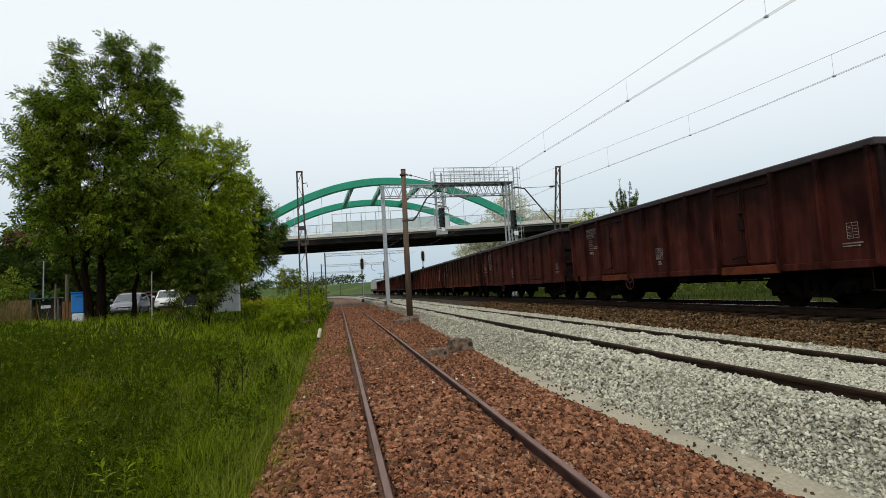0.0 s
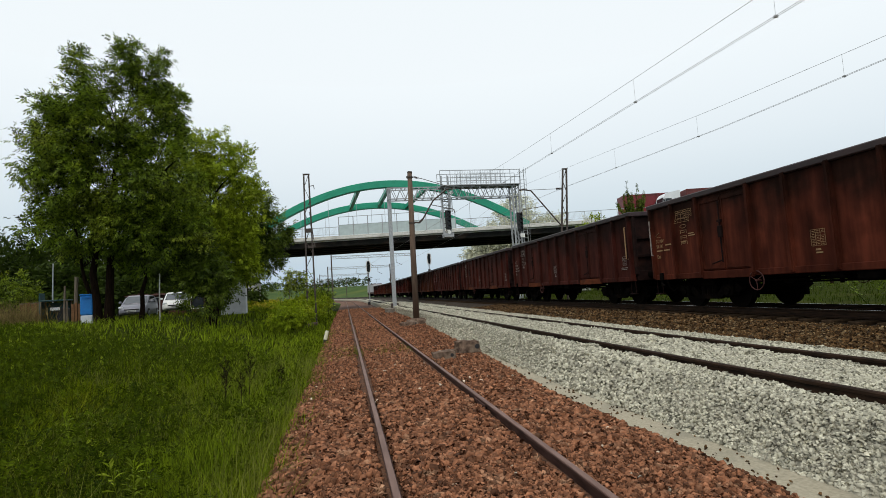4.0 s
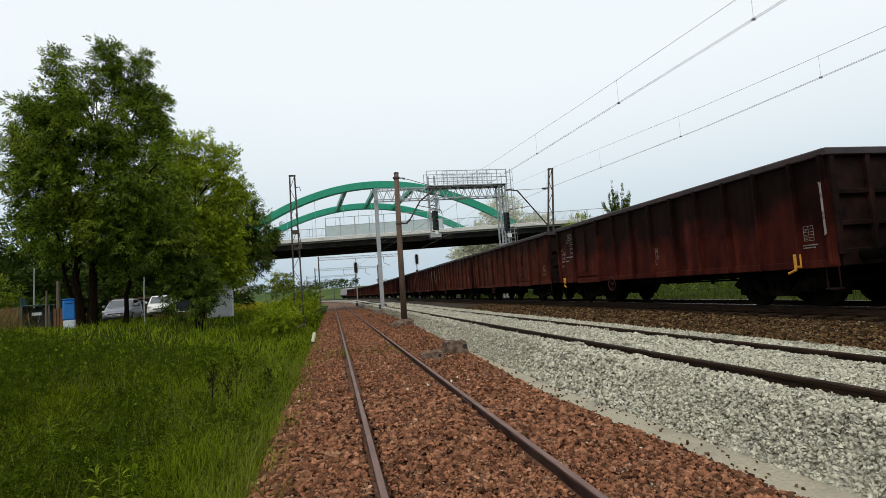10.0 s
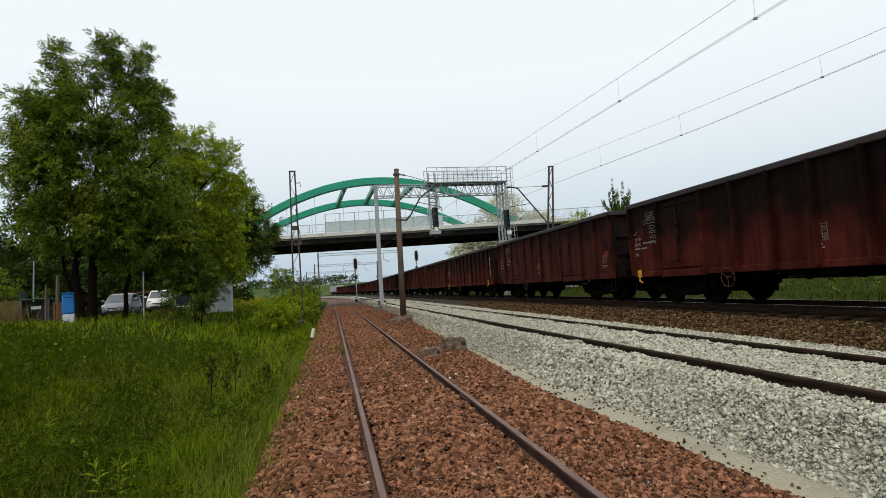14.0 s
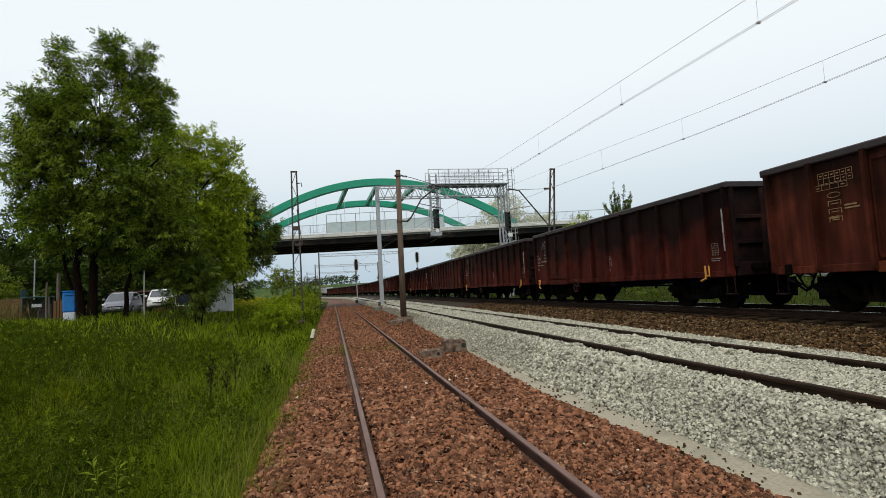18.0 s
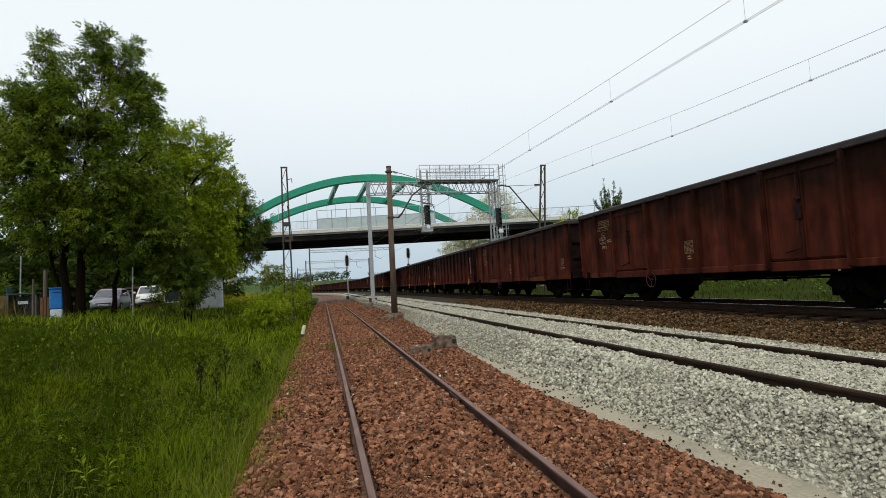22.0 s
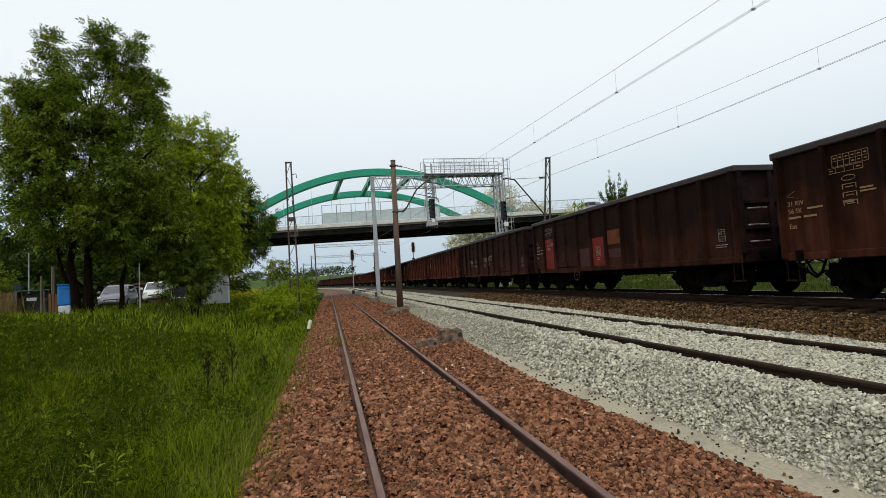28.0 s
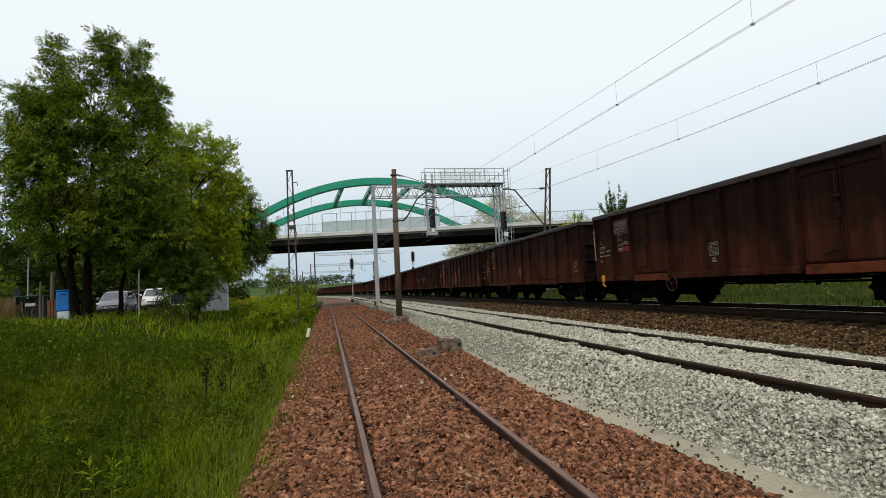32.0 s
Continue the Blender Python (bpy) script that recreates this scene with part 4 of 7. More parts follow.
def scrawl(w, y0, y1, z0, z1, seed, material="chalk", x=-1.476):
    """A sprayed tag: a few thin angular and looping outlines between y0 and y1."""
    rng = random.Random(seed)
    n = max(1, round((y0 - y1) / 0.24))
    sh = Shape()
    for i in range(n):
        a, b = y0 + (y1 - y0) * i / n, y0 + (y1 - y0) * (i + 0.92) / n
        m, top, low = (a + b) / 2, z1 - rng.uniform(0, 0.12), z0 + (z1 - z0) * rng.uniform(0.3, 0.42)
        form = rng.choice((0, 1, 2))
        if form == 0:
            pts = [(a, top), (m, top + 0.04), (b, top - 0.1), (b, low + 0.15), (m, low), (a, low + 0.08), (a, top - 0.2), (m, top - 0.12)]
        elif form == 1:
            pts = [(a, low), (a + 0.02, top), (m, top - 0.25), (b, top + 0.05), (b - 0.02, low + 0.05), (m, low + 0.2), (a, low)]
        else:
            pts = [(m + 0.12 * math.cos(v * 1.3), (top + low) / 2 + (top - low) * 0.45 * math.sin(v * 1.1)) for v in range(9)]
        sh.tube(rounded([(x, p + rng.uniform(-0.02, 0.02), q + rng.uniform(-0.02, 0.02)) for p, q in pts]), 0.0085, 4)
        if rng.random() < 0.6:
            sh.tube([(x, m + 0.08, z0 + 0.02), (x, m, low - 0.05), (x, m - 0.1, z0), (x, m + 0.08, z0 + 0.1)], 0.007, 4)
    part("chalk_scrawl", sh, material, w, "thin pale sprayed scrawl")


WORN = {0: 1, 3: 2, 8: 1, 9: 1, 10: 2}
KIND = {4: "no_rear_door", 6: "no_rear_door", 7: "no_rear_door", 11: "one_door", -3: "no_rear_door", -6: "one_door"}
BODY = {0: "body_mid", 1: "body_mid", 2: "body_red", 3: "body_red", 4: "rust_body", 5: "body_mid", 6: "rust_body", 7: "rust_body", 8: "body_red", 9: "body_red", 10: "body_black", 11: "body_black", 12: "body_brown", 13: "body_brown", 14: "body_black"}
LABEL = {"body_mid": "dull oxide-red open goods wagon with ribbed steel sides", "rust_body": "oxide-red open goods wagon, sooty above, with ribbed sides", "body_red": "rusty warm red open goods wagon with ribbed steel sides", "body_brown": "dirty brown open goods wagon with ribbed steel sides", "body_black": "soot-blackened open goods wagon with ribbed steel sides"}
BASE = {kind: build_wagon(kind) for kind in ("two_doors", "one_door", "no_rear_door")}
TRAIN, used = {}, set()
for k in WAGONS:
    kind = KIND.get(k, "two_doors")
    TRAIN[k] = BASE[kind] if kind not in used else copy_thing(BASE[kind], wagon_pose(k, 0))
    used.add(kind)
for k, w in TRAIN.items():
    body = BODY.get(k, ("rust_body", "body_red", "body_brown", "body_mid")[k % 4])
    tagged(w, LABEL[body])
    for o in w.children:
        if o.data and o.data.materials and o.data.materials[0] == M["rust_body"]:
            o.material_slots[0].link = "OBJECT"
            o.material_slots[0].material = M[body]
    if k >= -2:
        mark_wagon(w, KIND.get(k, "two_doors"), k, "marking_tan" if k in (2, 3, 5, 8, 9, 12) else "marking")
panel_mark(TRAIN[11], "red_panel", 4.35, 5.18, 1.02, 2.35, "patch_red", "fresh red repainted panel")
panel_mark(TRAIN[11], "red_panel", 0.97, 1.90, 1.02, 1.72, "patch_dull", "dull red repainted panel")
panel_mark(TRAIN[11], "red_panel", -0.13, 0.83, 1.02, 2.06, "patch_red", "fresh red repainted panel")
panel_mark(TRAIN[11], "primer_panel", -1.23, -0.28, 1.74, 2.24, "patch_orange", "orange primer panel")
panel_mark(TRAIN[11], "red_panel", -1.2, -0.3, 1.28, 1.58, "patch_dull", "dull red repainted panel")
for k, y in ((1, -6.2), (13, 6.3), (2, 6.3)):
    part("handrail", Shape().tube([(-1.5, y, 1.62), (-1.6, y, 1.62), (-1.6, y, 2.72), (-1.5, y + 0.12, 2.74)], 0.02, 6), "marking_tan" if k == 1 else "marking", TRAIN[k], "pale painted handrail")
for z in (1.35, 1.75, 2.15):
    part("rung", Shape().tube([(-1.35, -6.6, z), (-1.3, -6.66, z), (-0.85, -6.66, z), (-0.8, -6.6, z)], 0.018, 6), "marking", TRAIN[11], "pale painted rung")
for k in (-2, 0, 1, 8, 13):
    for o in TRAIN[k].children:
        if o.name.startswith("door_sill"):
            o.material_slots[0].material = M["door_rust"]
panel_mark(TRAIN[13], "red_panel", 4.3, 5.15, 2.42, 2.9, "patch_dull", "faded red repainted panel")
panel_mark(TRAIN[13], "red_panel", 4.3, 4.85, 1.82, 1.98, "patch_red", "fresh red repainted strip")
panel_mark(TRAIN[10], "primer_panel", -5.1, -4.4, 2.42, 2.62, "patch_worn", "worn primer smear")
panel_mark(TRAIN[10], "red_panel", -6.15, -5.9, 1.5, 1.8, "patch_dull")
panel_mark(TRAIN[5], "red_panel", -6.1, -5.85, 1.6, 1.85, "patch_red")
scrawl(TRAIN[10], 1.03, 0.16, 1.45, 2.15, 5)
scrawl(TRAIN[10], -0.07, -0.75, 1.45, 2.2, 6)
scrawl(TRAIN[10], -0.82, -1.03, 1.7, 2.15, 9)
scrawl(TRAIN[10], 2.0, 1.4, 1.5, 1.8, 12, "patch_worn")
scrawl(TRAIN[10], 3.95, 3.35, 1.5, 2.05, 7, x=-1.524)
scrawl(TRAIN[10], 2.95, 2.4, 1.45, 2.0, 8, x=-1.524)
scrawl(TRAIN[9], 5.1, 4.7, 2.0, 2.35, 10)
for k in (4, 6, 7):
    rear = Shape().tube([(-1.52, -5.55, 1.1), (-1.56, -5.5, 0.82), (-1.56, -5.32, 0.76)], 0.03, 6).box(-1.57, -1.5, -5.66, -5.46, 0.86, 1.16, 0.02)
    part("coupling_lever", rear, "yellow", TRAIN[k], "orange-yellow painted lever")


# ---- the road bridge ----
BRIDGE = Matrix.Translation((7.4, 63.0, 0)) @ Matrix.Rotation(radians(-12.0), 4, "Z")
DEEP, ROAD = 13.0, 8.5


def build_bridge():
    b = thing("road_bridge", "concrete road bridge with two green steel arches over the tracks", "bridge", at=BRIDGE)
    left, right = -75.0, 80.0
    part("deck", Shape().box(left, right, 0.25, DEEP - 0.25, 8.2, ROAD - 0.024), "concrete", b)
    # girders and soffit carry the shade under the deck in their colour
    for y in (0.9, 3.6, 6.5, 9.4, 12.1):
        part("girder", Shape().box(left, right, y - 0.55, y + 0.55, 7.55, 8.2, 0.03), "soffit", b, "steel girder coloured near black for the shade under the deck")
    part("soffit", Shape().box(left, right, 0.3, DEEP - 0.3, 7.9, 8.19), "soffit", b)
    for y0, y1 in ((-0.12, 0.245), (DEEP - 0.245, DEEP + 0.12)):
        part("edge_beam", Shape().box(left, right, y0, y1, 8.36, 8.62, 0.03), "concrete", b)
        part("kerb", Shape().box(left, right, y0 + 0.06, y1 - 0.04, 8.62, 8.82, 0.03), "concrete", b)
    for off, half, rise, y in ((-2.3, 17.3, 6.1, 0.62), (-5.76, 16.9, 5.55, DEEP - 0.62)):
        rings = []
        for i in range(49):
            a = -1 + 2 * i / 48
            x, z = off + a * half, 8.75 + rise * (1 - a * a)
            slope = math.atan2(-2 * a * rise, half)
            nx, nz = -math.sin(slope) * 0.44, math.cos(slope) * 0.44
            rings.append([(x + s * nx, y + d, z + s * nz) for s, d in ((-1, -0.3), (-0.9, -0.36), (0.9, -0.36), (1, -0.3), (1, 0.3), (0.9, 0.36), (-0.9, 0.36), (-1, 0.3))])
        arch = part("arch", Shape().loft(rings, cap=True), "green", b, "bright green steel arch")
        for i in range(1, 10):
            a = -1 + 2 * i / 10
            part("hanger", Shape().tube([(off + a * half, y, 8.5), (off + a * half, y, 8.75 + rise * (1 - a * a) - 0.4)], 0.022, 6), "galv", arch)
    for x0, x1 in ((-5.44, -8.7), (-1.55, -4.6), (2.95, -0.7)):
        part("brace", Shape().beam((x0, 0.95, 14.86 - 0.0204 * (x0 + 2.3) ** 2 - 0.1), (x1, DEEP - 0.95, 14.3 - 0.0195 * (x1 + 5.76) ** 2 - 0.1), 0.45, 0.5), "green", b)
    # railings, and the frosted screen over the overhead line
    for y, spans in ((0.06, ((left, -7.95), (6.3, right))), (DEEP - 0.06, ((left, right),))):
        for x0, x1 in spans:
            r = part("railing", Shape().box(x0, x1, y - 0.03, y + 0.03, 9.87, 9.93).box(x0, x1, y - 0.02, y + 0.02, 9.0, 9.03), "galv", b, "grey steel railing")
            n = int((x1 - x0) / 1.9)
            for i in range(n + 1):
                x = x0 + (x1 - x0) * i / n
                part("railing_post", Shape().box(x - 0.025, x + 0.025, y - 0.025, y + 0.025, 8.8, 9.87), "galv", r)
            lo, hi = max(x0, -24), min(x1, 24)
            if hi > lo and y < 1:
                bars = Shape()
                for i in range(int((hi - lo) / 0.14)):
                    bars.box(lo + 0.14 * i, lo + 0.14 * i + 0.014, y - 0.007, y + 0.007, 9.02, 9.88)
                tagged(part("railing_infill", bars, "galv", r), kind="stuff")
    sc = part("safety_screen", Shape().box(-7.9, 6.25, 0.02, 0.05, 8.84, 10.1), "screen", b, "pale frosted safety screen")
    for i in range(9):
        x = -7.9 + 14.15 * i / 8
        part("screen_post", Shape().box(x - 0.04, x + 0.04, -0.03, 0.09, 8.82, 11.1), "galv", sc)
    part("screen_top", Shape().box(-7.9, 6.25, 0.0, 0.06, 11.06, 11.12).box(-7.9, 6.25, 0.0, 0.06, 10.08, 10.12), "galv", sc)
    for x in (-19.3, 25.0):
        for y in (1.6, 6.5, 11.4):
            x -= 2.3 * (y > 2)
            part("pier", Shape().box(x - 0.6, x + 0.6, y - 1.2, y + 1.2, -0.5, 7.56, 0.08), "concrete", b)
    for x0, x1 in ((left, left + 40), (58, right)):
        part("abutment", Shape().box(x0, x1, 0.0, DEEP, -1, 8.17, 0.05), "concrete", b)
    return b


def build_approaches():
    """Grassed banks that carry the road on beyond the bridge."""
    for name, x0, x1 in (("ground_road_bank_west", -215.0, -75.0), ("ground_road_bank_east", 80.0, 215.0)):
        sh = Shape().add([(x, y, z) for x in (x0, x1) for y, z in ((-14, -0.5), (-0.3, 8.2), (-0.1, ROAD - 0.03), (DEEP + 0.1, ROAD - 0.03), (DEEP + 0.3, 8.2), (DEEP + 14, -0.5))],
                         [(0, 1, 7, 6), (1, 2, 8, 7), (2, 3, 9, 8), (3, 4, 10, 9), (4, 5, 11, 10), (5, 0, 6, 11), (0, 5, 4, 3, 2, 1), (6, 7, 8, 9, 10, 11)])
        ob = part(name, sh, "field")
        ob.matrix_world = BRIDGE
        tagged(ob, "grassed bank carrying the road up to the bridge", "embankment", kind="structure")
    road = part("road", Shape().box(-215, 215, 1.3, DEEP - 1.3, ROAD - 0.02, ROAD), "asphalt")
    road.matrix_world = BRIDGE
    tagged(road, "grey asphalt carriageway over the bridge", "road", kind="structure")


build_bridge()
build_approaches()


# ---- gantry, poles and overhead line ----
def truss(sh, x0, x1, y0, y1, z0, z1, bays, chord=0.09, lace=0.05):
    for y in (y0, y1):
        for z in (z0, z1):
            sh.beam((x0, y, z), (x1, y, z), chord, chord)
        for i in range(bays):
            a, c = x0 + (x1 - x0) * i / bays, x0 + (x1 - x0) * (i + 1) / bays
            m = (a + c) / 2
            sh.beam((a, y, z0), (m, y, z1), lace, lace).beam((m, y, z1), (c, y, z0), lace, lace)
    for i in range(bays + 1):
        a = x0 + (x1 - x0) * i / bays
        for z in (z0, z1):
            sh.beam((a, y0, z), (a, y1, z), lace, lace)
    return sh


def signal_head(parent, x, y, z0, z1, lamps=4):
    h = part("signal_head", Shape().box(x - 0.27, x + 0.27, y, y + 0.12, z0, z1, 0.08).box(x - 0.16, x + 0.16, y + 0.12, y + 0.4, z0 + 0.1, z1 - 0.1, 0.04), "black", parent, "black signal head with hooded lamps")
    for i in range(lamps):
        z = z1 - 0.25 - (z1 - z0 - 0.5) * i / max(1, lamps - 1)
        hood = [[(x + r * math.cos(a), y + d, z + r * math.sin(a)) for a in np.linspace(-0.4, math.pi + 0.4, 12)] for d, r in ((0.0, 0.14), (-0.26, 0.15))]
        part("lamp_hood", Shape().loft(hood, closed=False), "black", h)
        part("lens", Shape().tube([(x, y - 0.005, z), (x, y - 0.03, z)], 0.105, 14), "glass", h)
    return h


def build_gantry():
    g = thing("signal_gantry", "galvanised steel signal gantry spanning the tracks with a railed walkway", "signal gantry", at=pose(0, 45.2, 0))
    part("footing", Shape().box(3.35, 4.75, -1.1, 0.9, -0.35, 0.26, 0.04), "footing", g)
    part("base_plate", Shape().box(3.75, 4.55, -0.4, 0.4, 0.12, 0.18, 0.01), "mast", g)
    for a, c in ((-0.25, -0.25), (0.25, -0.25), (-0.25, 0.25), (0.25, 0.25)):
        part("gusset", Shape().prism([(c - 0.02, 0.18), (c + 0.02, 0.18), (c + 0.02, 0.65), (c - 0.02, 0.65)], 4.15 + a * 0.6, 4.15 + a * 1.3), "mast", g)
    part("post", Shape().box(3.99, 4.31, -0.2, 0.2, 0.18, 10.6, 0.02), "galv", g)
    for x in (15.2, 15.78):
        for y in (-0.45, 0.45):
            part("post", Shape().box(x - 0.065, x + 0.065, y - 0.065, y + 0.065, 0.0, 10.6, 0.01), "galv", g)
    for y in (-0.45, 0.45):
        lac = Shape()
        for i in range(13):
            z, a, b = 0.3 + 0.78 * i, (15.2, 15.78)[i % 2], (15.78, 15.2)[i % 2]
            lac.beam((a, y, z), (b, y, z + 0.78), 0.05, 0.05)
        part("post_lacing", lac, "galv", g)
    part("truss", truss(Shape(), 4.0, 15.7, -0.5, 0.5, 9.55, 10.5, 15), "galv", g, "latticed steel truss")
    part("walkway", Shape().box(8.6, 15.9, -0.75, 0.75, 10.56, 10.64), "galv", g)
    for y in (-0.75, 0.75):
        rl = Shape()
        for z in (11.25, 11.9):
            rl.tube([(8.6, y, z), (15.9, y, z)], 0.03, 6)
        part("handrail", rl, "galv", g)
        for i in range(9):
            x = 8.6 + 7.3 * i / 8
            part("rail_post", Shape().tube([(x, y, 10.6), (x, y, 11.9)], 0.03, 6), "galv", g)
        mesh = Shape()
        for i in range(30):
            x = 9.9 + 4.4 * i / 29
            mesh.beam((x, y, 10.7), (x, y, 11.85), 0.012, 0.012)
        for i in range(7):
            z = 10.75 + 0.18 * i
            mesh.beam((9.9, y, z), (14.3, y, z), 0.012, 0.012)
        tagged(part("guard_mesh", mesh, "galv", g), kind="stuff")
    lad = Shape()
    for x in (16.0, 16.4):
        lad.tube([(x, -0.3, 0.5), (x, -0.3, 12.0)], 0.025, 6)
    for i in range(34):
        lad.tube([(16.0, -0.3, 0.8 + 0.33 * i), (16.4, -0.3, 0.8 + 0.33 * i)], 0.015, 5)
    part("ladder", lad, "galv", g)
    cage = Shape()
    for i in range(12):
        z = 2.9 + 0.8 * i
        cage.tube([(16.2 + 0.36 * math.cos(a), -0.3 - 0.65 * math.sin(a), z) for a in np.linspace(0, math.pi, 8)], 0.018, 5)
    for a in (0.6, 1.57, 2.5):
        cage.tube([(16.2 + 0.36 * math.cos(a), -0.3 - 0.65 * math.sin(a), 2.9), (16.2 + 0.36 * math.cos(a), -0.3 - 0.65 * math.sin(a), 12.0)], 0.015, 5)
    part("ladder_cage", cage, "galv", g)
    for x in (8.82, 9.42):
        part("hanger_post", Shape().box(x - 0.08, x + 0.08, -0.08, 0.08, 6.2, 11.6, 0.01), "galv", g)
    for i in range(12):
        part("rung", Shape().box(8.92, 9.34, -0.03, 0.03, 6.3 + 0.33 * i, 6.36 + 0.33 * i), "mast", g)
        part("hanger_brace", Shape().beam((8.92, -0.05, 6.3 + 0.33 * i), (9.34, -0.05, 6.63 + 0.33 * i), 0.04, 0.04), "mast", g)
    part("basket", Shape().box(8.75, 9.6, -0.5, 0.5, 6.1, 6.16).box(8.75, 9.6, -0.5, -0.46, 6.16, 6.45).box(8.75, 9.6, 0.46, 0.5, 6.16, 6.45), "galv", g)
    part("cable_duct", Shape().box(9.62, 9.68, -0.2, -0.12, 8.3, 9.6).box(9.5, 9.56, -0.2, -0.12, 8.3, 9.6), "galv", g)
    signal_head(g, 9.2, -0.35, 6.75, 8.45)
    signal_head(g, 15.62, -0.75, 6.3, 8.0)
    part("indicator", Shape().tube([(9.2, -0.52, 6.5), (9.2, -0.56, 6.5)], 0.16, 14), "white", g, "white round marker plate")
    part("indicator", Shape().tube([(9.6, -0.36, 10.0), (9.6, -0.40, 10.0)], 0.17, 14), "white", g)
    part("indicator", Shape().box(15.55, 15.95, -0.80, -0.76, 5.75, 6.1, 0.01), "white", g)
    return g


def build_pole():
    p = thing("catenary_pole", "brown weathered pole on a rough concrete block carrying the overhead line", "pole", at=Matrix.Translation((3.576, 27.2, 0.184)) @ Matrix.Scale(0.883, 4))
    part("shaft", Shape().tube([(0.0, 0, -0.1), (0.02, 0, 4), (0.08, 0, 8.63)], [0.185, 0.165, 0.14], 14), "pole", p, smooth=True)
    part("cap", Shape().tube([(0.08, 0, 8.6), (0.08, 0, 8.68)], 0.15, 12), "mast", p)
    for z in (5.6, 8.35):
        part("clamp", Shape().tube([(0.05, 0, z - 0.05), (0.05, 0, z + 0.05)], 0.19, 12), "mast", p)
    part("bracket", Shape().tube([(0.2, 0, 5.62), (0.5, 0, 5.6), (0.75, 0, 5.85)], 0.05, 8), "mast", p)
    part("cantilever", Shape().tube([(0.75, 0, 5.85), (1.4, 0, 6.9), (2.25, 0, 7.55), (2.6, 0, 7.6)], 0.045, 8), "mast", p)
    part("top_stay", Shape().tube([(0.15, 0, 8.38), (0.8, 0, 8.24), (2.5, 0, 7.7)], 0.02, 6), "mast", p)
    for a, c in (((0.25, 0, 8.36), (0.62, 0, 8.28)), ((0.5, 0, 5.6), (0.72, 0, 5.82))):
        ins = Shape()
        for i in range(5):
            m, n = Vector(a).lerp(Vector(c), i / 5), Vector(a).lerp(Vector(c), (i + 0.5) / 5)
            ins.tube([m, n], 0.065, 10)
        part("insulator", ins, "ceramic", p)
    part("steady_arm", Shape().tube([(1.25, 0, 6.65), (2.6, 0, 6.35), (2.7, 0, 6.1)], 0.022, 6), "mast", p)
    rb = Shape()
    for x0, x1, z0, z1, y0, y1 in ((-0.55, 0.25, -0.58, -0.08, -0.85, 0.5), (0.05, 0.68, -0.6, -0.05, -0.9, 0.4), (-0.3, 0.45, -0.5, -0.01, -0.6, 0.45)):
        rb.box(x0, x1, y0, y1, z0, z1, 0.06)
    part("footing", rb, "old_concrete", p, "broken dark concrete footing")
    return p


def lattice_mast(name, label, foot, head, width0, width1, extra=True):
    """A two-legged latticed mast from foot to head."""
    m = thing(name, label, "mast", at=Matrix.Translation(foot))
    f, h = Vector((0, 0, 0)), Vector(head) - Vector(foot)
    leg = [(f + Vector((s * width0, 0, 0)), h + Vector((s * width1, 0, 0))) for s in (-1, 1)]
    for a, b in leg:
        part("leg", Shape().beam(a, b, 0.09, 0.12, (0, 1, 0)), "mast", m)
    n = 11
    for i in range(n):
        a, b = leg[i % 2][0].lerp(leg[i % 2][1], i / n), leg[1 - i % 2][0].lerp(leg[1 - i % 2][1], (i + 1) / n)
        part("lace", Shape().beam(a, b, 0.04, 0.03), "mast", m)
    part("top_plate", Shape().box(h.x - width1 - 0.06, h.x + width1 + 0.06, -0.07, 0.07, h.z - 0.05, h.z + 0.03), "mast", m)
    part("footing", Shape().box(-0.35, 0.35, -0.35, 0.35, -0.4, -0.05, 0.04), "old_concrete", m)
    return m


def build_masts():
    m = lattice_mast("catenary_mast", "rusty two-legged lattice mast rising out of the bushes", (-2.05, 34.0, 0.05), (-2.06, 34.0, 9.38), 0.26, 0.15)
    part("side_arm", Shape().tube([(0.15, 0, 8.55), (0.42, 0, 8.6), (0.45, 0, 8.35)], 0.03, 6), "mast", m)
    part("side_plate", Shape().box(-0.22, 0.2, -0.1, 0.1, 5.6, 5.85, 0.015), "mast", m)
    part("side_plate", Shape().box(-0.1, 0.3, -0.1, 0.1, 4.6, 4.75, 0.015), "mast", m)
    part("tension_rod", Shape().tube([(0.1, 0, 6.9), (0.32, 0, 5.0)], 0.025, 6).tube([(0.32, 0, 4.95), (0.32, 0, 4.65)], 0.06, 8), "mast", m)
    m = lattice_mast("catenary_mast", "dark leaning lattice mast behind the goods train", (14.25, 33.0, 0.3), (15.0, 33.0, 9.2), 0.26, 0.13)
    part("cantilever", Shape().tube([(0.28, 0, 4.95), (-1.75, 0, 7.45), (-2.3, 0, 7.55), (-2.55, 0, 7.5)], 0.05, 8), "mast", m)
    part("stay", Shape().tube([(0.55, 0, 7.55), (-2.3, 0, 7.5)], 0.015, 6), "mast", m)
    ins = Shape()
    for i in range(5):
        ins.tube([(0.45 - 0.09 * i, 0, 7.55), (0.40 - 0.09 * i, 0, 7.55)], 0.07, 10)
    part("insulator", ins, "ceramic", m)
    part("steady_arm", Shape().tube([(-0.9, 0, 6.4), (-2.4, 0, 6.2), (-2.6, 0, 5.95)], 0.02, 6), "mast", m)


def wire(name, points, r, parent):
    return part(name, Shape().tube(points, r, 5, cap=False), "wire", parent)


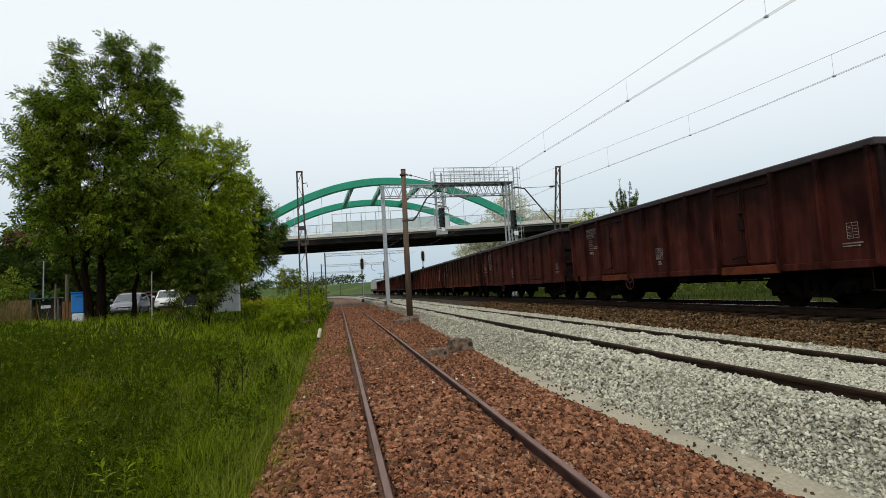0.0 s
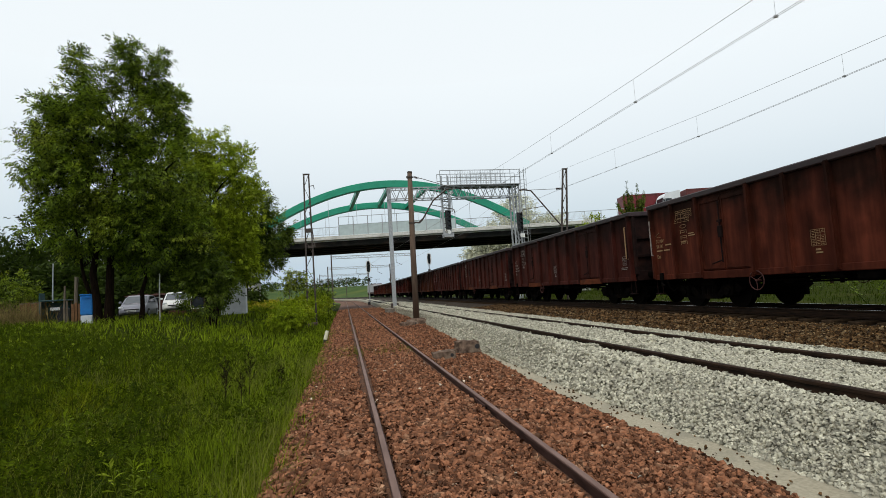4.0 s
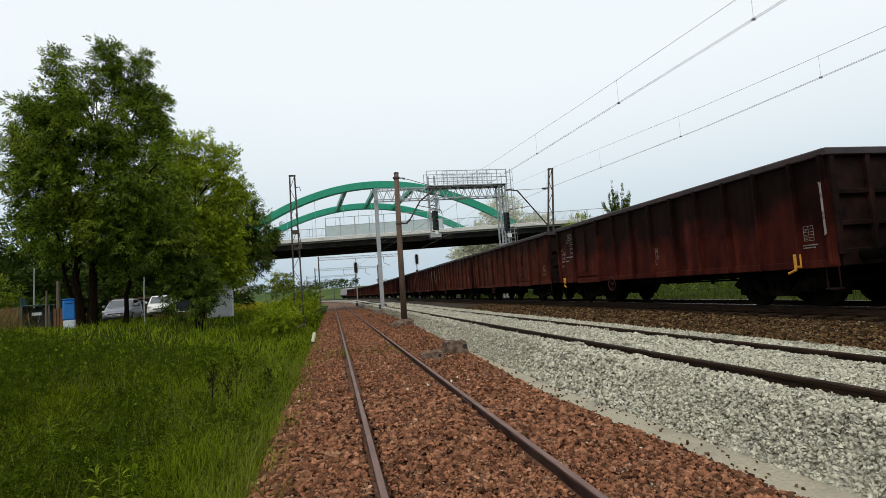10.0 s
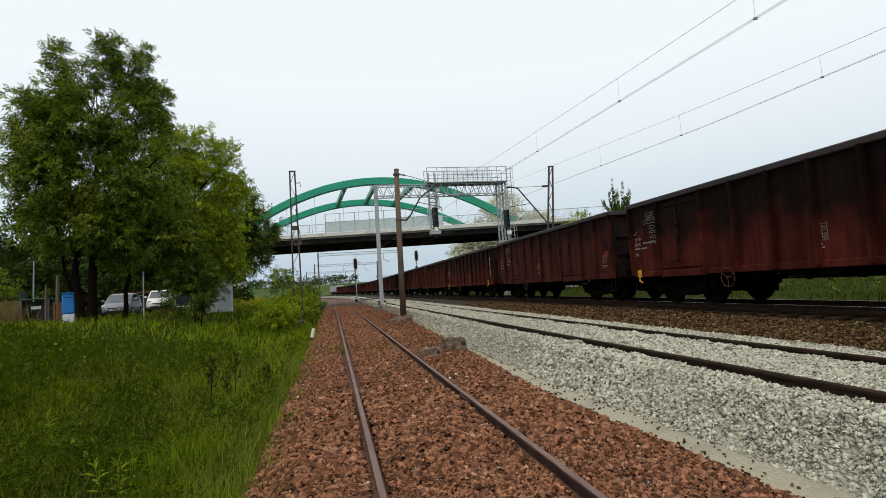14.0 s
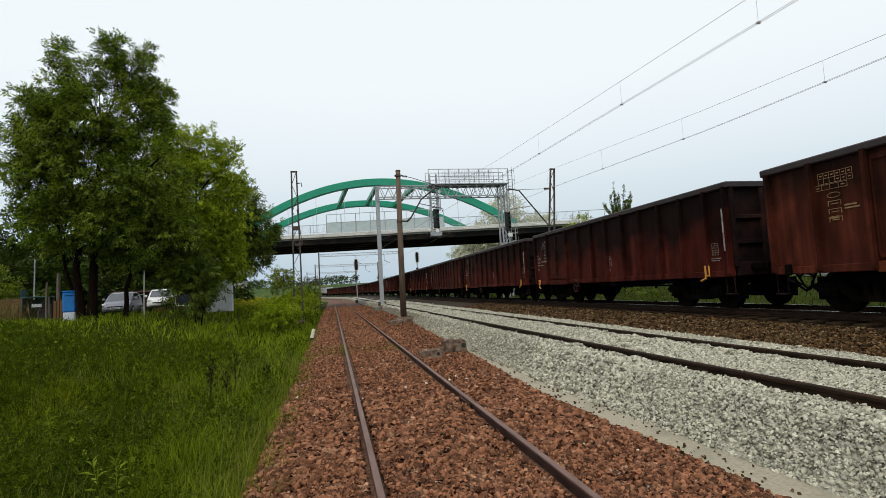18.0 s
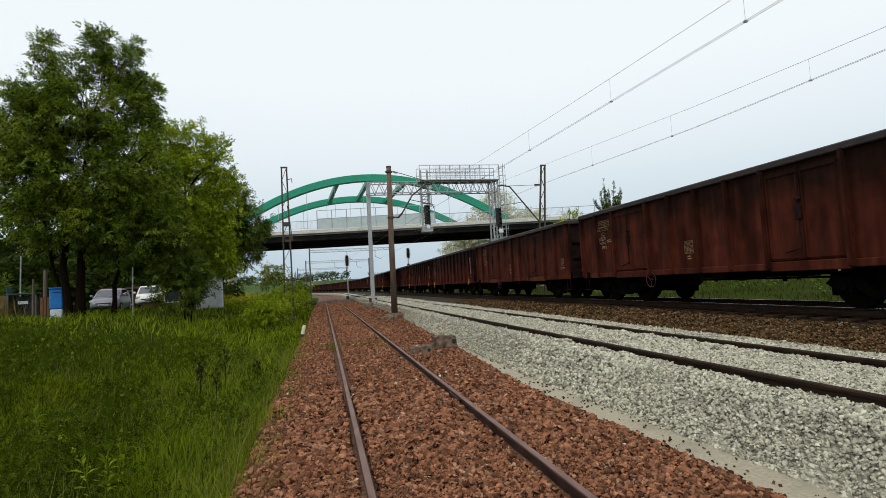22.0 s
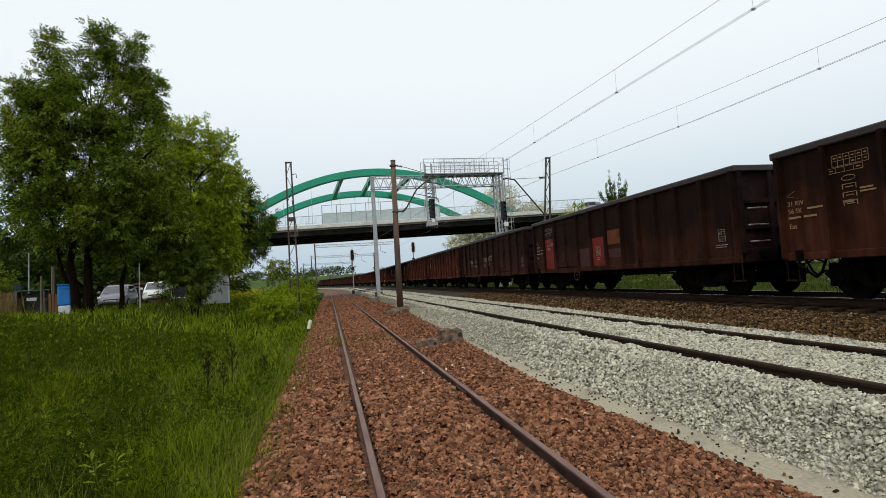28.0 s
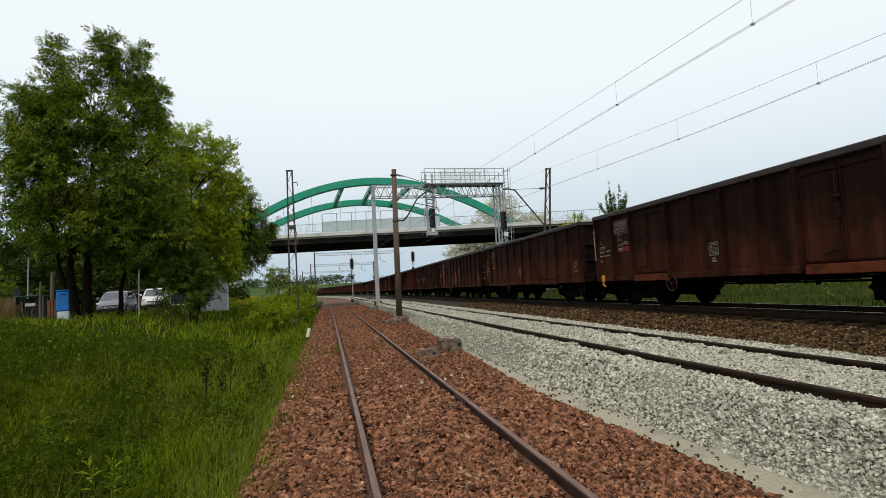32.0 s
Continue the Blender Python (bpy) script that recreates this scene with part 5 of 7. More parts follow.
def build_overhead():
    lines = (("overhead contact line of twin wires over the empty track", 8.28, -0.0529, ((-24, 6.1), (33, 6.1)), ((-24, 7.0), (0, 6.64), (8, 6.66), (13.6, 6.73), (22, 6.9), (33, 7.4)), (3.6, 7.9, 12.2, 17.2, 22.0)),
             ("overhead contact line of twin wires over the goods train", 11.68, -0.0155, ((-24, 5.87), (8.4, 5.87), (13.6, 5.93), (19.1, 6.15), (24.8, 6.38), (33, 6.6)),
              ((-24, 6.9), (0, 6.2), (8.46, 6.34), (13.7, 6.58), (24.6, 7.3), (33, 7.84)), (4.0, 9.9, 14.9, 20.0, 25.5)))
    for label, x0, dx, low, high, droppers in lines:
        c = thing("overhead_line", label, "overhead wires", group="overhead lines")
        zl = lambda s: float(np.interp(s, *zip(*low)))
        zh = lambda s: float(np.interp(s, *zip(*high)))
        stations = list(np.arange(-24, 34, 1.9))
        p = lambda s, z, off=0.0: (x0 + dx * s + off, s, z)
        for off in (-0.03, 0.03):
            wire("contact_wire", [p(s, zl(s), off) for s in stations] + [p(s, zl(33), off) for s in (62, 110)], 0.0045, c)
        wire("messenger_wire", [p(s, zh(s)) for s in stations] + [p(s, zh(33) - 0.7 * math.sin((s - 33) / 29 * math.pi)) for s in np.arange(36, 63, 3)], 0.005, c)
        for s in droppers:
            wire("dropper", [p(s, zl(s)), p(s, zh(s))], 0.003, c)
            x = x0 + dx * s
            part("clip", Shape().box(x - 0.035, x + 0.035, s - 0.02, s + 0.02, zl(s) - 0.02, zl(s) + 0.015), "wire", c)


def portal(s, u0, u1, z, beam_z):
    a, b = along(u0, s), along(u1, s)
    m = Matrix.Translation(a) @ Matrix.Rotation(heading(s), 4, "Z")
    g = thing("catenary_portal", "grey steel portal frame carrying wires beyond the bridge", "portal frame", at=m, group="portal frames")
    w = u1 - u0
    for x in (0, w):
        part("leg", Shape().box(x - 0.13, x + 0.13, -0.13, 0.13, -0.3, beam_z + 0.3), "mast", g)
    part("beam", truss(Shape(), 0, w, -0.2, 0.2, beam_z - 0.5, beam_z, 14, 0.08, 0.05), "galv", g)
    for x in (w * 0.45, w * 0.8):
        part("drop_bracket", Shape().tube([(x, 0, beam_z - 0.5), (x, 0, beam_z - 1.8), (x + 1.2, 0, beam_z - 2.4)], 0.05, 6), "mast", g)
    return g


def build_signals():
    for x, y, top, label in ((4.0, 87.0, 6.9, "slender post signal with a dark head beside the siding"), (14.9, 92.0, 8.0, "slender post signal with a dark head behind the train")):
        s = thing("post_signal", label, "railway signal", at=pose(x, y, 0), group="post signals")
        part("post", Shape().tube([(0, 0, -0.3), (0, 0, top)], 0.085, 10), "galv", s)
        part("footing", Shape().box(-0.35, 0.35, -0.35, 0.35, -0.4, 0.35, 0.05), "black", s)
        signal_head(s, 0, -0.3, top - 1.75, top, 4)
        ring = [(0.33 * math.copysign(abs(math.cos(a)) ** 0.7, math.cos(a)), -0.31, top - 0.875 + 0.98 * math.copysign(abs(math.sin(a)) ** 0.7, math.sin(a))) for a in np.linspace(0, 2 * math.pi, 25)]
        part("border", Shape().tube(ring, 0.075, 6), "white", s, "white border round the signal head")
        part("cabinet", Shape().box(-0.2, 0.2, -0.2, 0.15, top - 3.3, top - 2.7, 0.02), "black", s)


build_gantry()
build_pole()
build_masts()
build_overhead()
for s, u0, u1, bz in ((112, -2.4, 14.5, 9.8), (150, -3.4, 14.0, 9.5), (195, -3.4, 14.0, 9.3), (240, -3.4, 14.0, 9.2), (290, -3.4, 14.0, 9.2)):
    portal(s, u0, u1, 0, bz)
build_signals()


# ---- trees, bushes and grass ----
def sprays(rng, centres, outward, leaf, n_leaf, droop=0.35):
    """Pinnate sprays of leaves: four-cornered blades along short stems."""
    n = len(centres)
    d = outward + rng.normal(0, 0.55, (n, 3))
    d[:, 2] -= droop
    d /= np.linalg.norm(d, axis=1, keepdims=True) + 1e-9
    side = np.cross(d, rng.normal(0, 1, (n, 3)))
    side /= np.linalg.norm(side, axis=1, keepdims=True) + 1e-9
    up = np.cross(side, d)
    quads = []
    size = leaf * rng.uniform(0.7, 1.25, (n, 1))
    for j in range(n_leaf):
        sg = 0.0 if j == n_leaf - 1 else (1.0 if j % 2 else -1.0)
        b = centres + d * size * (0.45 * (j // 2) + 0.2)
        v = d * (0.55 if sg else 1.0) + side * sg * 0.85 + up * rng.uniform(-0.3, 0.2, (n, 1)) + np.array([0, 0, -0.25])
        v /= np.linalg.norm(v, axis=1, keepdims=True) + 1e-9
        w = np.cross(v, up)
        w /= np.linalg.norm(w, axis=1, keepdims=True) + 1e-9
        tip, mid = b + v * size, b + v * size * 0.5
        quads.append(np.stack([b, mid + w * size * 0.19, tip, mid - w * size * 0.19], axis=1))
    q = np.concatenate(quads)
    return q.reshape(-1, 3), np.arange(len(q) * 4).reshape(-1, 4)


def crown_points(rng, lobes, n, gap=0.5, shell=0.55, clump=0.18):
    """Points inside lobes of a crown, most near their skin, thinned in clumps; with their outward ways."""
    lobes = np.array(lobes, dtype=float)
    weight = (lobes[:, 3] * lobes[:, 4] * lobes[:, 5]) ** (2 / 3)
    pick = rng.choice(len(lobes), n * 2, p=weight / weight.sum())
    v = rng.normal(0, 1, (n * 2, 3))
    v /= np.linalg.norm(v, axis=1, keepdims=True)
    r = shell + (1 - shell) * rng.random((n * 2, 1)) ** 0.7
    r *= 1 + 0.30 * np.sin(v[:, :1] * 5 + pick[:, None]) * np.cos(v[:, 2:] * 6 + pick[:, None] * 2)
    pts = lobes[pick, :3] + v * r * lobes[pick, 3:]
    keep = np.array([noise.noise(Vector(p) * 0.85) + 0.5 * noise.noise(Vector(p) * 2.3) for p in pts]) > (gap - 0.62)
    pts, v = pts[keep], v[keep]
    heads = rng.permutation(len(pts))[:max(1, n // 6)]
    pick = heads[rng.integers(0, len(heads), n)]
    return pts[pick] + rng.normal(0, 1, (n, 3)) * clump * np.array([1.0, 1.0, 0.6]), v[pick]


def branch(sh, a, b, r0, r1, rng, bend=0.12, n=5):
    a, b = Vector(a), Vector(b)
    length = (b - a).length
    off = Vector(rng.normal(0, bend * length * 0.5, 3))
    pts = [a.lerp(b, i / n) + off * math.sin(math.pi * i / n) + Vector((0, 0, 0.10 * length * math.sin(math.pi * i / n))) for i in range(n + 1)]
    sh.tube(pts, [r0 + (r1 - r0) * i / n for i in range(n + 1)], 7, cap=False)


def tree(name, label, category, stems, lobes, n, leaf, material, seed, n_leaf=7, gap=0.45, shell=0.5, droop=0.35, group=""):
    rng = np.random.default_rng(seed)
    t = thing(name, label, category, group=group)
    for foot, head, r in stems:
        sh = Shape()
        f, h = Vector(foot), Vector(head)
        pts = [f.lerp(h, i / 7) + Vector(rng.normal(0, 0.05, 3)) * (0 < i < 7) for i in range(8)]
        pts[0] = f - Vector((0, 0, 0.4))
        sh.tube(pts, [r * (1.25 if i == 0 else 1 - 0.11 * i) for i in range(8)], 10, cap=False)
        part("trunk", sh, "bark", t, smooth=True)
    limbs = Shape()
    for lobe in lobes:
        c = Vector(lobe[:3])
        foot, head, r = min(stems, key=lambda s: (Vector(s[1]) - c).length)
        start = Vector(foot).lerp(Vector(head), min(0.95, max(0.25, (c.z - lobe[5] - foot[2]) / max(0.5, head[2] - foot[2]))))
        slim = min(1.0, (lobe[3] + lobe[5]) / 4.5)
        branch(limbs, start, c, r * 0.42 * slim, r * 0.16 * slim, rng)
        for i in range(9):
            v = Vector(rng.normal(0, 1, 3)).normalized()
            v.z = abs(v.z) * 0.7 + 0.1 * v.z
            e = c + Vector((v.x * lobe[3], v.y * lobe[4], v.z * lobe[5])) * 0.95
            branch(limbs, start.lerp(c, rng.uniform(0.4, 1.0)), e, r * 0.14 * slim, 0.006, rng)
    tagged(part("branchwork", limbs, "bark", t), kind="stuff")
    pts, out = crown_points(rng, lobes, n, gap, shell, 1.15 * leaf)
    verts, faces = sprays(rng, pts, out, leaf, n_leaf, droop)
    tagged(soup("crown", verts, faces, material, t), kind="stuff")
    return t


def spiky_tree(x, y, h):
    """A young tree of upright shoots set with short upward leaves."""
    rng = np.random.default_rng(46)
    t = thing("young_poplar", "young tree with upright spiky shoots beyond the wagons", "tree", group="trees beyond the train")
    part("trunk", Shape().tube([(x, y, 0.0), (x, y, h * 0.45), (x, y, h - 2.9)], [0.12, 0.1, 0.07], 8), "bark", t)
    wood, pts, out = Shape(), [], []
    for dx, drop in ((-1.25, 1.75), (-0.95, 1.05), (-0.55, 0.0), (-0.3, 0.95), (-0.05, 1.25), (0.2, 0.75), (0.5, 0.35), (0.75, 1.3), (1.05, 1.55), (1.45, 0.75), (-0.15, 1.6), (0.4, 1.7), (-0.7, 1.9), (0.9, 2.1)):
        a, b = Vector((x + 0.15 * dx, y, h - 3.0)), Vector((x + dx, y + rng.uniform(-0.5, 0.5), h - drop))
        c = Vector((x + 0.85 * dx, y + 0.1, h - 2.4 - 0.3 * drop))
        shoot = [a.lerp(c, u).lerp(c.lerp(b, u), u) for u in np.linspace(0, 1, 9)]
        wood.tube(shoot, [0.035 - 0.0035 * i for i in range(9)], 5, cap=False)
        for i in range(2, 9):
            for _ in range(6):
                p = shoot[i].lerp(shoot[i - 1], rng.random()) + Vector(rng.normal(0, 0.03, 3))
                pts.append(list(p))
                out.append([rng.normal(0, 0.25), rng.normal(0, 0.25), 1.6])
    tagged(part("branchwork", wood, "bark", t), kind="stuff")
    v, f = sprays(rng, np.array(pts), np.array(out), 0.145, 6, -0.6)
    tagged(soup("crown", v, f, "leaf_deep", t), kind="stuff")


def build_trees():
    tree("ash_tree", "tall leafy ash tree with several dark stems at the yard's edge", "tree",
         [((-11.55, 28.0, 0.9), (-11.9, 27.4, 9.5), 0.19), ((-11.2, 28.1, 0.9), (-10.3, 27.2, 10.5), 0.21), ((-11.75, 28.3, 0.9), (-12.6, 27.8, 6.0), 0.12)],
         [(-11.9, 27, 13.05, 0.35, 0.45, 1.04), (-12.31, 27.5, 11.9, 0.8, 0.85, 1.42), (-9.76, 26.6, 13.45, 0.42, 0.45, 0.97), (-9.07, 27.3, 12.95, 0.85, 0.9, 1.41), (-10.86, 26.8, 11.65, 1.12, 1.19, 1.73), (-7.89, 27, 11.3, 0.7, 0.7, 1.22),
          (-9.04, 27.5, 10.6, 1.71, 1.71, 2.07), (-11.16, 26.6, 9.7, 2.28, 2.28, 2.14), (-13.03, 27.3, 10.2, 1.23, 1.23, 1.52), (-13.84, 26.8, 8.65, 0.81, 0.81, 0.98), (-12.28, 27, 7.5, 1.68, 1.68, 1.74), (-10.84, 27.5, 7.45, 2.66, 2.6, 2.07),
          (-8.28, 26.6, 7.75, 1.77, 1.77, 2.06), (-11.96, 27.3, 5.44, 1.93, 1.93, 1.32), (-9.37, 26.8, 5.26, 2, 2, 1.5), (-7.58, 27, 5.5, 1.33, 1.33, 1.8), (-8.51, 27.5, 13.85, 0.3, 0.45, 0.65), (-13.15, 26.6, 10.9, 0.51, 0.51, 0.69)],
         19000, 0.152, "leaf", 3, gap=0.5, shell=0.4)
    tree("young_ash_tree", "slender young ash tree in front of the parked cars", "tree", [((-10.0, 28.7, 0.9), (-9.4, 28.3, 6.0), 0.12)],
         [(-9.5, 28.3, 6.0, 1.5, 1.4, 2.0), (-8.5, 28.2, 4.6, 1.2, 1.2, 1.3), (-10.3, 28.4, 4.4, 1.1, 1.1, 1.0)], 1500, 0.18, "leaf", 5)
    tree("maple_tree", "bright green rounded tree behind the ash", "tree", [((-8.7, 36.6, 1.0), (-8.2, 35.9, 9.5), 0.2), ((-8.2, 36.4, 1.0), (-6.9, 35.7, 7.5), 0.13)],
         [(-9.05, 36, 11.45, 1.39, 1.39, 1.62), (-7.68, 36.5, 11.0, 1.57, 1.57, 1.8), (-6.26, 35.6, 10.0, 0.84, 0.84, 1.76), (-8.34, 36.3, 8.43, 2.53, 2.53, 2.42), (-6.10, 35.8, 7.46, 1.08, 1.08, 2.31), (-7.30, 36, 5.75, 1.85, 1.85, 2.13),
          (-6.75, 36.5, 4.2, 1.33, 1.33, 1.49), (-9.91, 35.6, 9.1, 1.6, 1.6, 2.29), (-9.60, 36.3, 6.43, 1.75, 1.75, 1.95), (-8.49, 35.8, 4.5, 1.54, 1.54, 1.61)],
         10500, 0.19, "leaf_bright", 8, n_leaf=6, gap=0.26, shell=0.4)
    tree("hedge_maple_tree", "dark green small tree close to the road bridge", "tree", [((-8.0, 44.6, 0.9), (-6.9, 43.9, 7.5), 0.16)],
         [(-6.7, 43.8, 8.4, 1.5, 1.6, 2.1), (-5.5, 43.8, 6.7, 1.35, 1.5, 1.6), (-7.4, 44, 6.2, 1.8, 1.8, 2.0), (-5.9, 43.8, 4.9, 1.2, 1.3, 1.2), (-8.4, 44.2, 8.0, 1.6, 1.6, 2.0)], 4200, 0.22, "leaf_deep", 11, gap=0.42)
    tree("elder_bush", "broad green elder bush under the trees", "bush", [((-6.5, 28.1, 0.7), (-6.4, 27.9, 3.0), 0.05), ((-6.6, 28.0, 0.7), (-6.9, 28, 2.4), 0.04), ((-6.4, 28.2, 0.7), (-5.9, 27.9, 2.4), 0.04)],
         [(-6.7, 27.9, 3.3, 0.95, 1.0, 1.6), (-6.2, 27.8, 2.5, 0.7, 0.8, 1.0), (-7.4, 28, 2.5, 0.8, 0.8, 1.1), (-6.8, 27.8, 1.7, 0.95, 0.9, 0.7), (-7.5, 28, 4.2, 0.9, 0.9, 1.0)], 3200, 0.16, "leaf_deep", 13, gap=0.4)
    # dark trees, whose leaf colour also holds the shade under the front canopies
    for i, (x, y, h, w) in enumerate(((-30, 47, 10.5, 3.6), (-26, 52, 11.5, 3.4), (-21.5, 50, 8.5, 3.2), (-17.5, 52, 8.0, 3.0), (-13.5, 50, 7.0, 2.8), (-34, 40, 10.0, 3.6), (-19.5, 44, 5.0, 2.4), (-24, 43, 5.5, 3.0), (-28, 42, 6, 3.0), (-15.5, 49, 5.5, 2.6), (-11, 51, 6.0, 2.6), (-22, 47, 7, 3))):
        tree("background_tree", "dense tree behind the yard, darkened for the shade under the canopies", "tree", [((x, y, 0.8), (x, y, h * 0.7), 0.2)],
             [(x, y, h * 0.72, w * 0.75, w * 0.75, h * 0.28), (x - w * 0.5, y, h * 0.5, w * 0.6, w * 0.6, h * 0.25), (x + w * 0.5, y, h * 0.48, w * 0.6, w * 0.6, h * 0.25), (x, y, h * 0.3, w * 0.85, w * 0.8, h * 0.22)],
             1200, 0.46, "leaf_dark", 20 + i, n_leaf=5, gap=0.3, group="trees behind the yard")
    # far side of the line
    for i, (x, y, h, w, mat, n) in enumerate(((27.8, 55.0, 9.4, 2.0, "leaf_bright", 420), (32.0, 30.0, 8.4, 2.2, "leaf", 300))):
        tree("young_tree", "thin young tree showing above the wagons", "tree", [((x, y, 0.3), (x, y, h - 0.4), 0.1)],
             [(x, y, h - 1.8, w * 0.5, w * 0.5, 1.9), (x - w * 0.5, y, h - 2.6, w * 0.4, w * 0.4, 1.2), (x + w * 0.5, y, h - 2.5, w * 0.4, w * 0.4, 1.3), (x, y, h * 0.4, w * 0.6, w * 0.6, h * 0.2)], n, 0.26, mat, 40 + i, n_leaf=6, gap=0.4, shell=0.2, droop=-0.6, group="trees beyond the train")
    spiky_tree(24.6, 41.0, 9.7)
    for i, (x, y, h, w) in enumerate(((29.5, 86, 17.2, 5.0), (35.0, 85, 14.0, 4.5), (24.5, 88, 12.2, 4.0), (41, 84, 12, 4))):
        tree("blossoming_tree", "broad tree covered in pale blossom behind the bridge", "tree", [((x, y, 0.3), (x, y, h * 0.75), 0.28)],
             [(x, y, h * 0.78, w * 0.6, w * 0.6, h * 0.2), (x - w * 0.55, y, h * 0.62, w * 0.5, w * 0.5, h * 0.16), (x + w * 0.55, y, h * 0.6, w * 0.5, w * 0.5, h * 0.17), (x, y, h * 0.48, w * 0.7, w * 0.6, h * 0.16)],
             2800, 0.4, "blossom", 50 + i, n_leaf=5, gap=0.45, shell=0.3, group="blossoming trees")


def bush(name, label, lobes, n, leaf, material, seed, n_leaf=6, gap=0.3):
    x, y, z = lobes[0][:3]
    g = ground_height(x, y)
    return tree(name, label, "bush", [((x, y, g), (x, y, z), 0.03), ((x + 0.1, y + 0.1, g), (x + 0.3, y + 0.2, z), 0.025)], lobes, n, leaf, material, seed, n_leaf, gap, 0.45)


def build_bushes():
    bush("roadside_bush", "rounded yellow-green bush beside the siding", [(-2.6, 25.6, 0.65, 0.6, 0.6, 0.5), (-3.0, 26.6, 0.7, 0.5, 0.5, 0.45), (-2.3, 27.0, 0.75, 0.55, 0.6, 0.6)], 1100, 0.12, "leaf_mid", 61)
    bush("roadside_bush", "rounded yellow-green bush beside the siding", [(-2.5, 29.8, 0.9, 0.65, 0.9, 0.75), (-3.2, 30.3, 0.95, 0.6, 0.8, 0.7)], 1000, 0.13, "leaf_mid", 62)
    bush("hawthorn_bush", "dark green hawthorn bush at the foot of the mast", [(-2.0, 36.5, 0.8, 0.55, 1.2, 0.75), (-2.3, 39.5, 0.9, 0.7, 1.4, 0.8), (-2.0, 43.5, 0.9, 0.7, 1.6, 0.8)], 1100, 0.15, "leaf_mid", 63)
    bush("hawthorn_bush", "dark green hawthorn bush farther along the siding", [(-2.6, 50, 1.0, 0.9, 2.6, 1.0), (-2.9, 58, 1.1, 1.0, 3.5, 1.1), (-3.1, 68, 1.2, 1.1, 4.5, 1.2)], 1300, 0.26, "leaf", 64)
    tree("sapling", "small sapling standing out of the bushes", "tree", [((-2.75, 32.2, 0.3), (-2.75, 32.2, 3.0), 0.03)], [(-2.75, 32.2, 2.75, 0.5, 0.5, 0.6), (-3.1, 32.2, 2.3, 0.4, 0.4, 0.4), (-2.4, 32.2, 2.2, 0.4, 0.4, 0.4)], 330, 0.15, "leaf", 65, n_leaf=5)
    bush("hedge", "clipped light green hedge at the yard", [(-17.6, 32.0, 2.3, 1.3, 1.2, 1.5), (-18.9, 32.3, 2.4, 1.4, 1.2, 1.6)], 2200, 0.13, "leaf", 66, gap=0.15)
    rng = np.random.default_rng(70)
    # flowering rape between the bushes and the bridge
    n = 5200
    x, y = rng.uniform(-12, -2.4, n), 30 + 34 * rng.random(n) ** 0.45
    keep = np.array([noise.noise((a * 0.35, b * 0.2, 4.0)) for a, b in zip(x, y)]) > -0.12
    keep &= (x > -4.3 + 0.5 * np.sin(y)) | (y > 47)
    x, y = x[keep], y[keep]
    z = np.array([ground_height(a, b) for a, b in zip(x, y)]) + rng.uniform(0.6, 1.5, len(x)) * np.where(x > -4.8, 1.0, 0.5)
    verts, faces = sprays(rng, np.stack([x, y, z], 1), np.tile([0, 0, 0.6], (len(x), 1)), 0.12, 5, -0.3)
    tagged(soup("rape_flowers", verts, faces, "rape"), "yellow flowering rape among the bushes", "flowers", kind="stuff")
    z2 = z - rng.uniform(0.1, 0.5, len(x))
    verts, faces = sprays(rng, np.stack([x, y, z2], 1), np.tile([0, 0, 0.5], (len(x), 1)), 0.22, 6, -0.2)
    tagged(soup("rape_leaves", verts, faces, "leaf_mid"), "green leaves of rape plants", "plants", kind="stuff")


def blades(rng, x, y, height, width):
    """Bent grass blades of two quads each."""
    n = len(x)
    z = np.array([ground_height(a, b) for a, b in zip(x, y)])
    b = np.stack([x, y, z - 0.03], 1)
    ang = rng.uniform(0, 2 * math.pi, n)
    w = np.stack([np.cos(ang), np.sin(ang), np.zeros(n)], 1) * width[:, None] * 0.5
    lean = rng.normal(0, 0.42, (n, 2)) + np.array([0.08, 0.0])
    h = height[:, None]
    mid = b + np.concatenate([lean * h * 0.35, h * 0.55], 1)
    tip = b + np.concatenate([lean * h * 1.05, h * (1 - 0.28 * np.linalg.norm(lean, axis=1, keepdims=True))], 1)
    v = np.stack([b - w, b + w, mid + w * 0.8, mid - w * 0.8, tip + w * 0.12, tip - w * 0.12], 1).reshape(-1, 3)
    k = np.arange(n)[:, None] * 6
    f = np.concatenate([k + np.array([[0, 1, 2, 3]]), k + np.array([[3, 2, 4, 5]])])
    return v, f


def weedy(x, y):
    """Above nought where leafy weeds crowd out the grass."""
    return noise.noise((x * 0.6, y * 0.6, 11.0)) + 0.5 * noise.noise((x * 1.9, y * 1.9, 4.0)) - 0.15 * x - 0.33 - 0.015 * y


